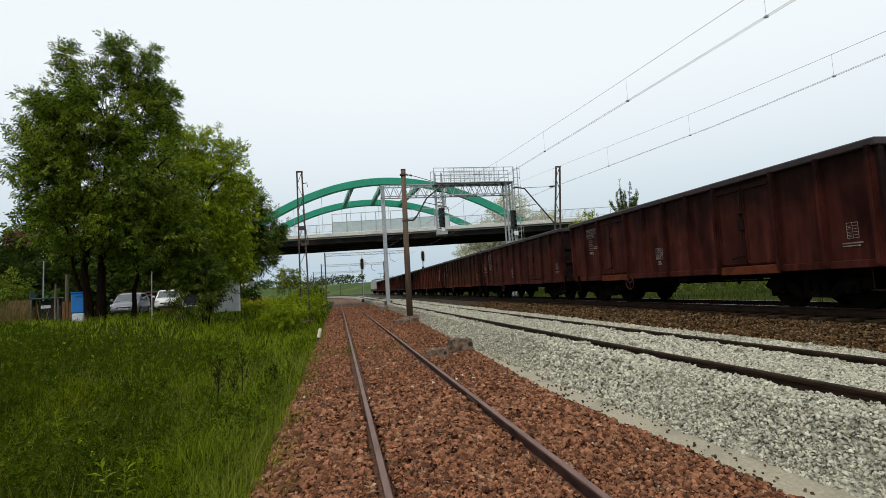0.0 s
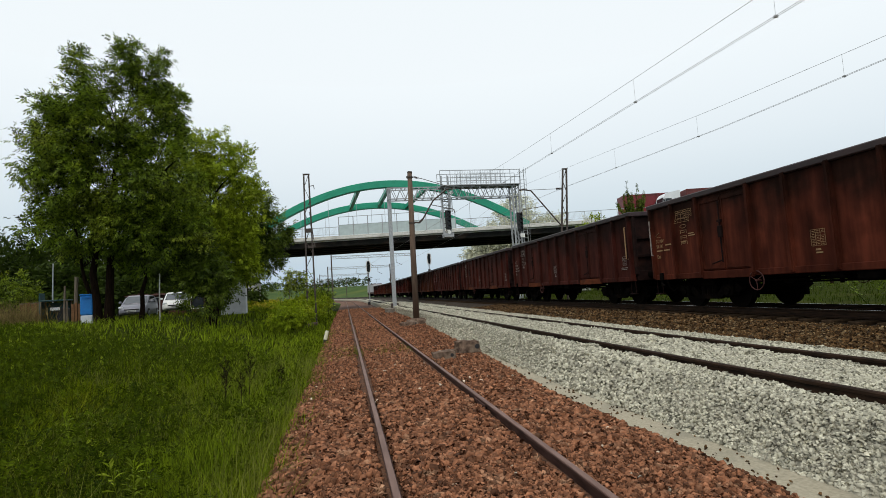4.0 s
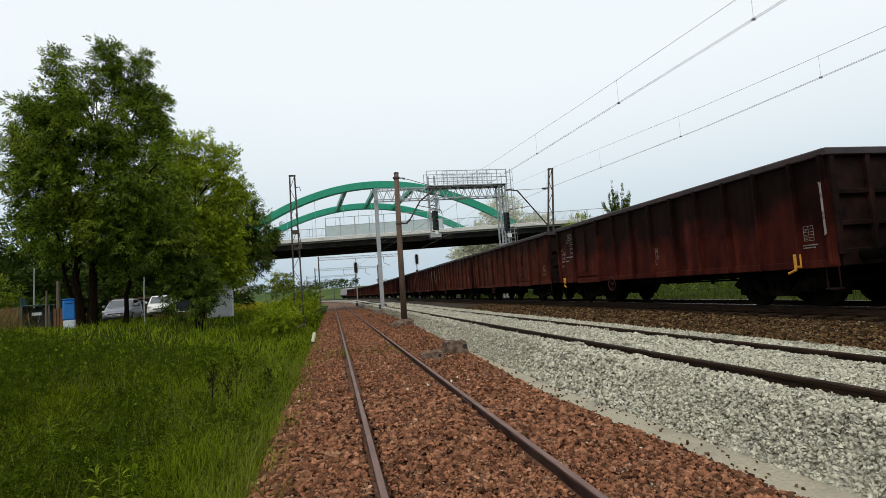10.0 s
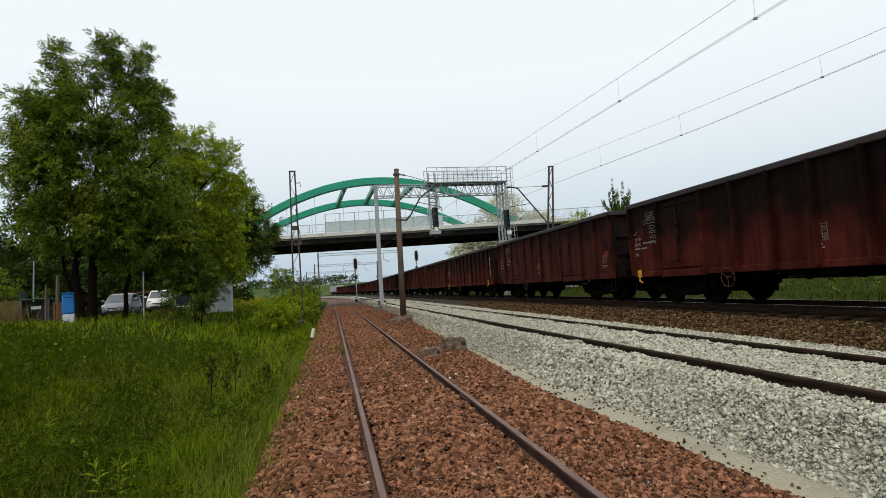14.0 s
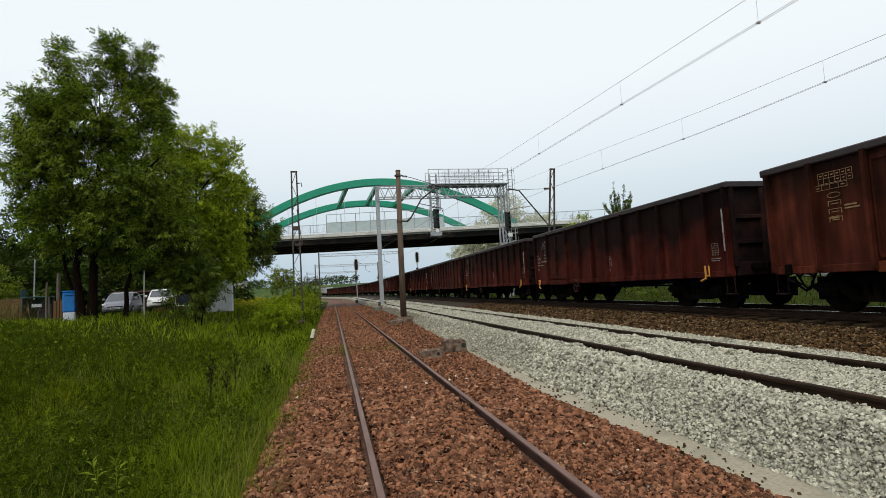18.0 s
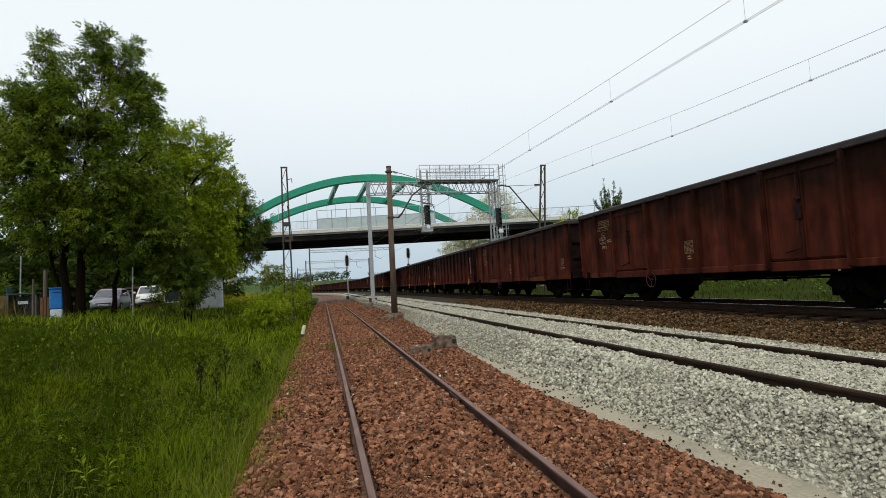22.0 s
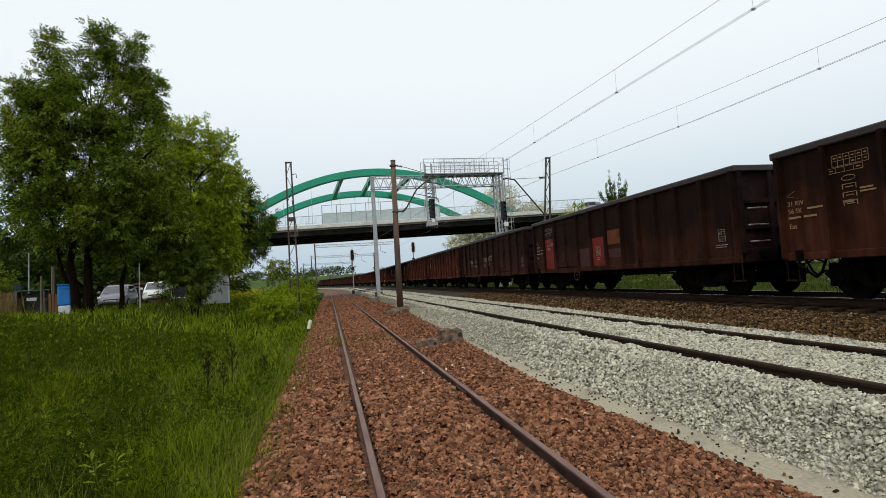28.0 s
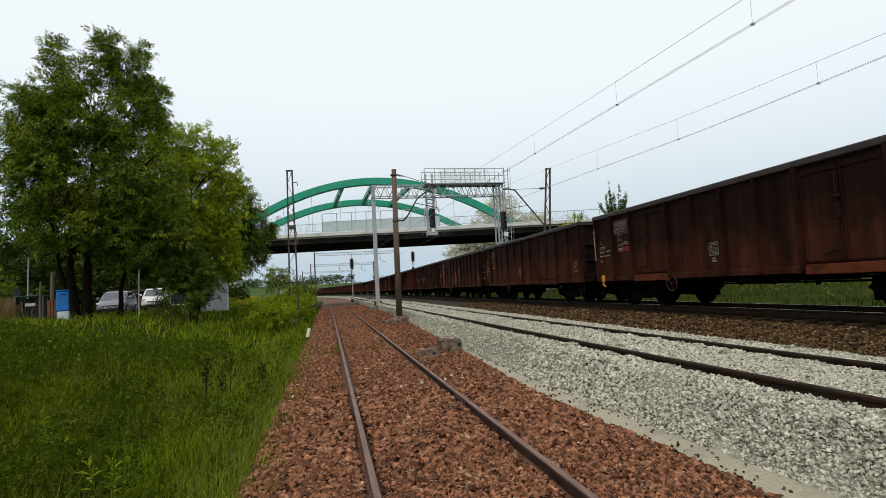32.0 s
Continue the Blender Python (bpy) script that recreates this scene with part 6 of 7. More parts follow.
def leafy_weed(rng, x, y, h):
    """A tall weed: a few stems with long narrow leaves all round."""
    g = ground_height(x, y)
    t = thing("leafy_weed", "fresh green leafy weed with long narrow leaves in the grass", "weed", group="leafy weeds")
    stems, base, way = Shape(), [], []
    for i in range(4):
        a = rng.uniform(0, 2 * math.pi)
        foot = Vector((x + 0.06 * math.cos(a), y + 0.06 * math.sin(a), g - 0.02))
        top = foot + Vector((0.10 * math.cos(a), 0.10 * math.sin(a), h * rng.uniform(0.75, 1.1)))
        stems.tube([foot, foot.lerp(top, 0.5) + Vector((0, 0, 0.01)), top], [0.005, 0.004, 0.002], 5)
        for j in range(16):
            p, b = foot.lerp(top, 0.25 + 0.75 * j / 15), 2.4 * j + i
            base.append(list(p))
            way.append([math.cos(b), math.sin(b), 0.55 if j < 13 else 1.4])
    part("stem", stems, "edge_grass", t)
    b, d = np.array(base), np.array(way)
    d /= np.linalg.norm(d, axis=1, keepdims=True)
    size = rng.uniform(0.09, 0.15, (len(b), 1))
    side = np.cross(d, [0, 0, 1.0])
    side /= np.linalg.norm(side, axis=1, keepdims=True) + 1e-9
    mid, tip = b + d * size * 0.5, b + d * size - np.array([0, 0, 0.035])
    v = np.stack([b, mid + side * size * 0.12, tip, mid - side * size * 0.12], 1).reshape(-1, 3)
    tagged(soup("leaves", v, np.arange(len(v)).reshape(-1, 4), "edge_grass", t), kind="stuff")


def build_grass():
    rng = np.random.default_rng(80)
    xs, ys, hs, ws = [], [], [], []
    for y0, y1, x0, dens, h, w in ((1.6, 6, -6.0, 1500, 0.38, 0.0065), (6, 11, -9.0, 800, 0.42, 0.009), (11, 18, -14, 260, 0.46, 0.016), (18, 30, -20, 80, 0.45, 0.030), (30, 62, -20, 20, 0.45, 0.055)):
        n = int(dens * (y1 - y0) * (-0.75 - x0))
        x, y = rng.uniform(x0, -0.35, n), rng.uniform(y0, y1, n)
        edge = np.array([0.35 * noise.noise((b * 0.6, 3.0, 0.0)) + 0.15 * noise.noise((b * 2.0, 7.0, 0.0)) for b in y])
        clump = np.array([0.75 + 0.55 * noise.noise((a * 0.55, b * 0.55, 2.0)) + 0.3 * noise.noise((a * 1.7, b * 1.7, 8.0)) for a, b in zip(x, y)])
        leafy = np.array([weedy(a, b) for a, b in zip(x, y)]) > 0
        over = np.interp(y, (1.6, 3.5, 7.0), (0.34, 0.18, 0.0))
        keep = (x < -0.82 + edge + over) & (rng.random(n) < (clump + 0.35) * np.where(leafy, 0.3, 1.0))
        near_edge = np.clip((-0.3 - x) / 0.9, 0.62, 1.0)
        hh = h * clump * near_edge * rng.uniform(0.55, 1.35, n)
        xs.append(x[keep]), ys.append(y[keep]), hs.append(hh[keep]), ws.append((w * rng.uniform(0.6, 1.5, n))[keep])
    xs, ys, hs, ws = (np.concatenate(a) for a in (xs, ys, hs, ws))
    fresh = xs > -2.3 - 0.03 * ys + np.array([0.9 * noise.noise((a * 0.7, b * 0.5, 14.0)) for a, b in zip(xs, ys)]) + rng.normal(0, 0.35, len(xs))
    fresh |= ys + rng.normal(0, 2.0, len(ys)) > 14.5
    for name, pick, material, label in (("meadow_grass", ~fresh, "grass", "tall unmown dark green grass of the meadow"), ("verge_grass", fresh, "edge_grass", "fresh light green grass along the siding")):
        v, f = blades(rng, xs[pick], ys[pick], hs[pick], ws[pick])
        tagged(soup(name, v, f, material), label, "grass", kind="stuff")
    # broad-leaved weeds in the grass
    n = 42000
    x, y = rng.uniform(-10, -1.0, n), 1.8 + 15 * rng.random(n) ** 1.3
    keep = np.array([weedy(a, b) for a, b in zip(x, y)]) > rng.normal(0, 0.12, n)
    x, y = x[keep], y[keep]
    z = np.array([ground_height(a, b) for a, b in zip(x, y)]) + rng.uniform(0.05, 0.55, len(x))
    v, f = sprays(rng, np.stack([x, y, z], 1), np.tile([0, 0, 0.6], (len(x), 1)), 0.042, 7, -0.1)
    tagged(soup("meadow_weeds", v, f, "nettle"), "dark green leafy weeds and nettles in the grass", "weeds", kind="stuff")
    pick = rng.random(len(x)) < 0.03
    v, f = sprays(rng, np.stack([x, y, z + 0.06], 1)[pick], np.tile([0, 0, 0.6], (int(pick.sum()), 1)), 0.024, 9, -0.1)
    tagged(soup("weed_tips", v, f, "leaf_bright"), "light green young tips of the leafy weeds", "weeds", kind="stuff")
    # pale seed heads standing over the grass
    n = 5200
    x, y = -0.9 - 4.5 * rng.random(n) ** 1.6, 2.0 + 13 * rng.random(n) ** 1.2
    keep = np.array([noise.noise((a * 0.8, b * 0.8, 31.0)) for a, b in zip(x, y)]) > -0.05
    x, y = x[keep], y[keep]
    v, f = blades(rng, x, y, rng.uniform(0.38, 0.72, len(x)), rng.uniform(0.003, 0.006, len(x)))
    tagged(soup("grass_heads", v, f, "hay"), "thin pale seed stalks standing over the grass", "grass", kind="stuff")
    # tufts that hang over the edge of the stones
    n = 5200
    y = 1.7 + 24 * rng.random(n) ** 1.5
    x = -0.78 + rng.normal(0, 0.16, n)
    keep = np.array([noise.noise((b * 1.1, 2.0, 40.0)) + 0.6 * noise.noise((b * 3.1, 5.0, 40.0)) for b in y]) > 0.02
    x, y = x[keep], y[keep]
    v, f = blades(rng, x, y, rng.uniform(0.18, 0.46, len(x)), rng.uniform(0.004, 0.008, len(x)) * (1 + 0.08 * y))
    v[:, 2] = np.maximum(v[:, 2], -0.4)
    tagged(soup("edge_tufts", v, f, "edge_grass"), "loose grass tufts along the ballast edge", "grass", kind="stuff")
    for x, y, h in ((-1.55, 2.75, 0.42), (-2.15, 2.95, 0.40), (-1.15, 3.6, 0.34), (-2.75, 3.3, 0.42), (-1.9, 5.2, 0.5), (-3.6, 4.6, 0.5), (-1.45, 7.6, 0.55), (-3.1, 7.0, 0.55), (-4.6, 6.4, 0.55)):
        leafy_weed(rng, x, y, h)
    # tufts between the rails
    n = 1500
    cx = rng.choice([0.05, 1.0, 1.5, 0.15], n)
    cy = rng.choice([15.2, 15.6, 16.4, 24.0, 31.0, 14.8], n)
    x, y = cx + rng.normal(0, 0.16, n), cy + rng.normal(0, 0.5, n)
    v, f = blades(rng, x, y, rng.uniform(0.30, 0.42, n), np.full(n, 0.012))
    v[:, 2] += 0.04
    tagged(soup("track_weeds", v, f, "grass"), "small green weeds between the old rails", "weeds", kind="stuff")
    # grass beyond the train
    n = 13000
    x, y = 13.6 + 20 * rng.random(n) ** 1.5, rng.uniform(2, 60, n)
    v, f = blades(rng, x, y, rng.uniform(0.12, 0.34, n), rng.uniform(0.012, 0.03, n))
    tagged(soup("far_verge_grass", v, f, "verge"), "verge grass beyond the goods train, darkened for the train's shade", "grass", kind="stuff")
    n = 4500
    x, y = rng.uniform(14.6, 30, n), rng.uniform(4, 60, n)
    keep = np.array([noise.noise((a * 0.2, b * 0.2, 21.0)) for a, b in zip(x, y)]) > 0.05
    x, y = x[keep], y[keep]
    z = np.array([ground_height(a, b) for a, b in zip(x, y)]) + rng.uniform(0.2, 1.3, len(x))
    v, f = sprays(rng, np.stack([x, y, z], 1), np.tile([0, 0, 0.5], (len(x), 1)), 0.17, 7, 0.0)
    tagged(soup("verge_shrubs", v, f, "leaf_deep"), "low light green shrubs beyond the goods train", "shrubs", kind="stuff")
    # tall dry grass in front of the hedge
    n = 900
    x, y = rng.normal(-15.9, 0.75, n), rng.normal(29.4, 0.8, n)
    v, f = blades(rng, x, y, rng.uniform(0.7, 1.7, n), rng.uniform(0.012, 0.024, n))
    tagged(soup("dry_grass", v, f, "dry_blade"), "tall tan dry grass before the hedge", "grass", kind="stuff")
    # two dry dock plants
    for x, y, s in ((-1.67, 9.6, 1.0), (-2.03, 9.5, 0.95), (-1.74, 9.2, 0.7), (-1.3, 10.8, 0.6), (-2.0, 9.3, 0.8)):
        g = ground_height(x, y)
        d = thing("dry_dock_plant", "dead dark brown dock stalk with seed heads in the grass", "plant", group="dead dock stalks")
        st = Shape().tube([(x, y, g - 0.05), (x + 0.02, y, g + 0.5 * s), (x + 0.05, y, g + 0.95 * s)], [0.008, 0.006, 0.003], 5)
        heads = []
        for i in range(7):
            z0 = g + (0.5 + 0.06 * i) * s
            a = i * 2.4
            e = (x + 0.02 + 0.09 * s * math.cos(a), y + 0.09 * s * math.sin(a), z0 + 0.14 * s)
            st.tube([(x + 0.025, y, z0), e], 0.004, 4)
            heads += [Vector((x + 0.025, y, z0)).lerp(Vector(e), u) for u in (0.5, 0.8, 1.0)]
        part("stalk", st, "straw", d)
        hp = np.array([list(p) for p in heads for _ in range(5)]) + rng.normal(0, 0.012, (len(heads) * 5, 3))
        v, f = sprays(rng, hp, np.zeros((len(hp), 3)), 0.025, 3, 0.0)
        tagged(soup("seed_heads", v, f, "straw", d), kind="stuff")
    # far woods on the skyline
    n = 20000
    a = rng.uniform(-0.6, 0.5, n)
    r = rng.uniform(520, 1300, n)
    keep = np.array([noise.noise((math.sin(b) * 9, c * 0.004, 1.0)) for b, c in zip(a, r)]) > 0.08
    a, r = a[keep], r[keep]
    x, y = r * np.sin(a), r * np.cos(a)
    z = np.array([ground_height(p, q) for p, q in zip(x, y)]) + rng.uniform(0.5, 9, len(x))
    v, f = sprays(rng, np.stack([x, y, z], 1), np.tile([0, 0, 0.3], (len(x), 1)), 2.4, 4, 0.0)
    tagged(soup("far_woods", v, f, "leaf_dark"), "distant dark green woods on the skyline", "woods", kind="stuff")


build_trees()
build_bushes()
build_grass()


# ---- loose stone on the beds ----
def stones(name, label, profile, u0, u1, bands, material, seed, rails=(), lift=0.75, shift=lambda u, s: 0.0, rough=0.03):
    """Angular crushed stones, blocky ones in the first band; bands of (start, end, stones a square metre, size)."""
    rng = np.random.default_rng(seed)
    us, zs = zip(*profile)
    octa = np.array([(1, 0, 0.1), (-0.55, 0.85, 0), (-0.5, -0.9, -0.1), (0.15, -0.1, 0.72), (-0.1, 0.1, -0.75)], dtype=float) * 0.66
    faces = np.array([(0, 1, 3), (1, 2, 3), (2, 0, 3), (1, 0, 4), (2, 1, 4), (0, 2, 4)])
    block = np.array([(a * (1 - 0.18 * c), b * (1 - 0.18 * c), 0.9 * c) for c in (-1, 1) for a, b in ((-1, -1), (1, -1), (1, 1), (-1, 1))], dtype=float) * 0.46
    sides = np.array([(4, 5, 6), (4, 6, 7), (0, 1, 5), (0, 5, 4), (1, 2, 6), (1, 6, 5), (2, 3, 7), (2, 7, 6), (3, 0, 4), (3, 4, 7)])
    vs, fs, count = [], [], 0
    for i, (s0, s1, dens, size) in enumerate(bands):
        form, skin, tilt = (block, sides, 0.5) if i < 2 else (octa, faces, 0.38)
        m = len(form)
        n = int(dens * (s1 - s0) * (u1 - u0))
        u, s = rng.uniform(u0, u1, n), rng.uniform(s0, s1, n)
        ok = (u < 1.42 * s + 0.4) & (u > -0.62 * s - 0.3)
        for r in rails:
            ok &= np.abs(u - r) > 0.085 + 0.035 * (s > 9)
        u, s = u[ok], s[ok]
        n = len(u)
        dim = size * rng.uniform(0.5, 1.5, (n, 1, 1)) * rng.uniform(0.65, 1.25, (n, 1, 3)) * np.array([1.12, 0.95, 0.78])
        p = (form[None] + rng.normal(0, 0.105 if i < 2 else 0.17, (n, m, 3))) * dim
        q = rng.normal(0, 1, (n, 4)) * np.array([1.0, tilt, tilt, 1.0])
        q /= np.linalg.norm(q, axis=1, keepdims=True)
        a, b, c, d = q.T
        rot = np.stack([np.stack([1 - 2 * (c * c + d * d), 2 * (b * c - a * d), 2 * (b * d + a * c)], 1),
                        np.stack([2 * (b * c + a * d), 1 - 2 * (b * b + d * d), 2 * (c * d - a * b)], 1),
                        np.stack([2 * (b * d - a * c), 2 * (c * d + a * b), 1 - 2 * (b * b + c * c)], 1)], 1)
        p = np.einsum("nij,nkj->nki", rot, p)
        z = np.interp(u, us, zs) + lift * size * rng.uniform(0.0, 1.0, n) + rough * np.array([noise.noise((a * 2.2, b * 2.2, 1.0)) for a, b in zip(u, s)])
        u = u + np.array([shift(a, b) for a, b in zip(u, s)])
        p += np.stack([u, s, z], 1)[:, None]
        vs.append(p.reshape(-1, 3))
        fs.append((count + np.arange(n)[:, None, None] * m + skin[None]).reshape(-1, 3))
        count += n * m
    tagged(soup(name, np.concatenate(vs), np.concatenate(fs), material), label, "ballast", kind="stuff")


stones("brown_ballast_stones", "loose rust-brown crushed stones along the old siding", BROWN_PROFILE, -0.86, 3.08,
       ((1.7, 5.0, 2100, 0.030), (5.0, 9, 1400, 0.044), (9, 15, 720, 0.054), (15, 24, 400, 0.064), (24, 40, 180, 0.08), (40, 62, 70, 0.1)), "brown_stone", 90, (0.32, 1.825), lift=0.9, shift=brown_shift)
stones("grey_ballast_stones", "loose pale grey crushed stones round the new track", GREY_PROFILE, 3.5, 7.75,
       ((2.4, 6.5, 3300, 0.0235), (6.5, 10, 1500, 0.037), (10, 16, 800, 0.047), (16, 24, 480, 0.060), (24, 40, 210, 0.076), (40, 62, 75, 0.1)), "grey_stone", 91, (4.38, 5.885), lift=0.8, shift=edge_shift)
stones("main_ballast_stones", "loose dark stained stones beside the main line", MAIN_PROFILE, 7.6, 9.98,
       ((5.5, 12, 520, 0.036), (12, 20, 280, 0.063), (20, 34, 100, 0.085)), "main_stone", 92, (10.5,))
stones("tan_ballast_stones", "single tan stones among the dark main line ballast", MAIN_PROFILE, 7.6, 9.98,
       ((5.5, 12, 130, 0.030), (12, 20, 60, 0.052), (20, 34, 24, 0.066)), "tan_stone", 95, (10.5,), lift=1.0)
stones("strewn_brown_stones", "small dark stones strewn on the sand strip", [(2.9, -0.16), (3.6, -0.165)], 2.95, 3.6, ((2.0, 9, 50, 0.018), (9, 14, 18, 0.026)), "main_stone", 93, rough=0.015)
stones("strewn_pale_stones", "single pale stones lying on the brown ballast", BROWN_PROFILE, -0.7, 3.0, ((2.0, 8, 14.0, 0.026), (8, 16, 7, 0.042)), "cream_stone", 94, (0.32, 1.825), lift=1.0)


# ---- loose things by the siding ----
def rubble_block(label, x, y, rz, size, material="old_concrete"):
    """A broken block with chipped, uneven faces and a socket in one end."""
    a, b, c = size
    t = thing("concrete_block", label, "concrete block", at=pose(x, y, -0.10, random.uniform(-4, 4), random.uniform(-5, 5), rz), group="broken concrete blocks")
    rings = []
    for i in range(8):
        u = -a / 2 + a * i / 7
        ends = 0.9 if i in (0, 7) else 1.0
        ring = []
        for p, q in ((-0.5, 0), (-0.5, 0.5), (-0.46, 0.93), (-0.2, 1.0), (0.2, 1.0), (0.45, 0.95), (0.5, 0.5), (0.5, 0)):
            n = noise.noise((u * 6 + x, p * 4, q * 4 + y))
            ring.append((u + 0.05 * noise.noise((p * 5, q * 5, i * 0.3 + x)), p * b * ends * (1 + 0.16 * n), q * c * ends * (1 + 0.14 * noise.noise((u * 7, p * 3, 4 + x)))))
        rings.append(ring)
    part("block", Shape().loft(rings, cap=True), material, t)
    part("socket", Shape().tube([(a * 0.36, -b * 0.44, c * 0.5), (a * 0.36, -b * 0.53, c * 0.5)], c * 0.2, 10), "black", t)
    return t


def build_siding_things():
    rubble_block("broken dark concrete block lying on the brown stones", 3.05, 13.55, 4, (0.58, 0.44, 0.31))
    rubble_block("broken brown concrete block lying beside the rail", 2.25, 12.55, -4, (0.52, 0.3, 0.21))
    rubble_block("small broken piece of dark concrete near the blocks", 2.75, 13.5, 35, (0.2, 0.18, 0.12))
    rubble_block("broken dark concrete slab at the pole's foot", 3.0, 25.9, 5, (0.8, 0.7, 0.2))
    m = thing("marker_post", "short cream marker post leaning at the grass edge", "marker post", at=pose(-0.86, 21.0, -0.28, -6, 14, 0))
    part("post", Shape().tube([(0, 0, 0), (0, 0, 0.52), (0, 0, 0.55)], [0.07, 0.07, 0.05], 12), "cream", m)
    part("foot_band", Shape().tube([(0, 0, 0.0), (0, 0, 0.2)], 0.074, 12), "black", m)
    # loose rusty screws and fishplates
    for s in (7.4, 19.4, 31.4):
        for u in (0.32, 1.825):
            for sd in (-1, 1):
                tagged(part("fishplate", Shape().box(u + sd * 0.02, u + sd * 0.045, s - 0.3, s + 0.3, -0.11, -0.03, 0.008), "rail_brown"), "rusty steel fishplate joining two rails", "fishplate", group="fishplates")


# ---- the yard beyond the grass ----
def build_car(name, label, paint, at):
    c = thing(name, label, "car", at=at)
    # the front faces +y; sections of the body from back to front: (y, half width, bottom, waist)
    secs = [(-1.95, 0.66, 0.42, 0.82), (-1.85, 0.78, 0.28, 0.98), (-1.2, 0.83, 0.22, 1.0), (0.0, 0.84, 0.2, 0.98), (0.9, 0.83, 0.22, 0.95), (1.5, 0.79, 0.26, 0.80), (1.82, 0.70, 0.30, 0.68), (1.92, 0.56, 0.36, 0.58)]
    rings = [[(-w, y, lo + 0.06), (-w * 0.92, y, lo), (w * 0.92, y, lo), (w, y, lo + 0.06), (w * 1.01, y, (lo + hi) / 2), (w * 0.95, y, hi - 0.05), (w * 0.86, y, hi), (-w * 0.86, y, hi), (-w * 0.95, y, hi - 0.05), (-w * 1.01, y, (lo + hi) / 2)] for y, w, lo, hi in secs]
    part("body", Shape().loft(rings, cap=True), paint, c, smooth=True)
    cab = [(-1.86, 0.72, 0.96, 0.97), (-1.55, 0.70, 0.96, 1.36), (-1.0, 0.69, 0.96, 1.47), (-0.1, 0.68, 0.95, 1.48), (0.3, 0.68, 0.95, 1.38), (1.05, 0.72, 0.92, 0.93)]
    rings = [[(-w * 1.06, y, lo), (w * 1.06, y, lo), (w * (1.06 - 0.2 * (hi - lo)), y, hi - 0.04 * (hi > lo + 0.1)), (w * (0.92 - 0.2 * (hi - lo)), y, hi), (-w * (0.92 - 0.2 * (hi - lo)), y, hi), (-w * (1.06 - 0.2 * (hi - lo)), y, hi - 0.04 * (hi > lo + 0.1))] for y, w, lo, hi in cab]
    part("cabin", Shape().loft(rings, cap=True), paint, c, smooth=True)
    part("windscreen", Shape().add([(-0.66, 1.02, 0.97), (0.66, 1.02, 0.97), (0.57, 0.36, 1.40), (-0.57, 0.36, 1.40), (-0.66, 0.98, 0.94), (0.66, 0.98, 0.94), (0.57, 0.32, 1.37), (-0.57, 0.32, 1.37)], [(0, 1, 2, 3), (7, 6, 5, 4), (0, 4, 5, 1), (1, 5, 6, 2), (2, 6, 7, 3), (3, 7, 4, 0)]), "windscreen", c)
    for sx in (-1, 1):
        for y0, y1, t0, t1 in ((-0.02, 0.75, 0.0, 0.28), (-1.0, -0.1, -0.95, -0.1)):
            part("side_window", Shape().add([(sx * 0.775, y0, 1.0), (sx * 0.775, y1, 1.0), (sx * 0.70, t1, 1.38), (sx * 0.70, t0, 1.38), (sx * 0.74, y0, 1.0), (sx * 0.74, y1, 1.0), (sx * 0.66, t1, 1.38), (sx * 0.66, t0, 1.38)], [(0, 1, 2, 3), (7, 6, 5, 4), (0, 4, 5, 1), (1, 5, 6, 2), (2, 6, 7, 3), (3, 7, 4, 0)]), "glass", c)
        part("headlight", Shape().box(sx * 0.50, sx * 0.75, 1.66, 1.84, 0.62, 0.78, 0.04), "lamp", c)
        part("mirror", Shape().box(sx * 0.84, sx * 1.0, 0.62, 0.72, 0.98, 1.12, 0.03), paint, c)
        for y in (-1.2, 1.22):
            wh = part("wheel", Shape().wheel(sx * 0.66, sx * 0.85, y, 0.30, 0.30, 20), "tyre", c)
            part("rim", Shape().wheel(sx * 0.84, sx * 0.858, y, 0.30, 0.19, 14), "galv", wh)
    part("grille", Shape().box(-0.42, 0.42, 1.88, 1.93, 0.52, 0.60, 0.01), "black", c)
    part("lower_grille", Shape().box(-0.52, 0.52, 1.84, 1.92, 0.28, 0.42, 0.02), "black", c)
    part("number_plate", Shape().box(-0.26, 0.26, 1.92, 1.945, 0.42, 0.52), "plate", c)
    part("plate_bars", Shape().box(-0.2, 0.2, 1.945, 1.949, 0.45, 0.49), "black", c)
    return c


def pole_thing(name, label, category, x, y, z0, z1, r, material):
    return tagged(part(name, Shape().tube([(x, y, z0 - 0.3), (x, y, z0 + 0.5 * (z1 - z0)), (x + 0.03, y, z1)], [r, r * 0.97, r * 0.9], 10), material), label, category)


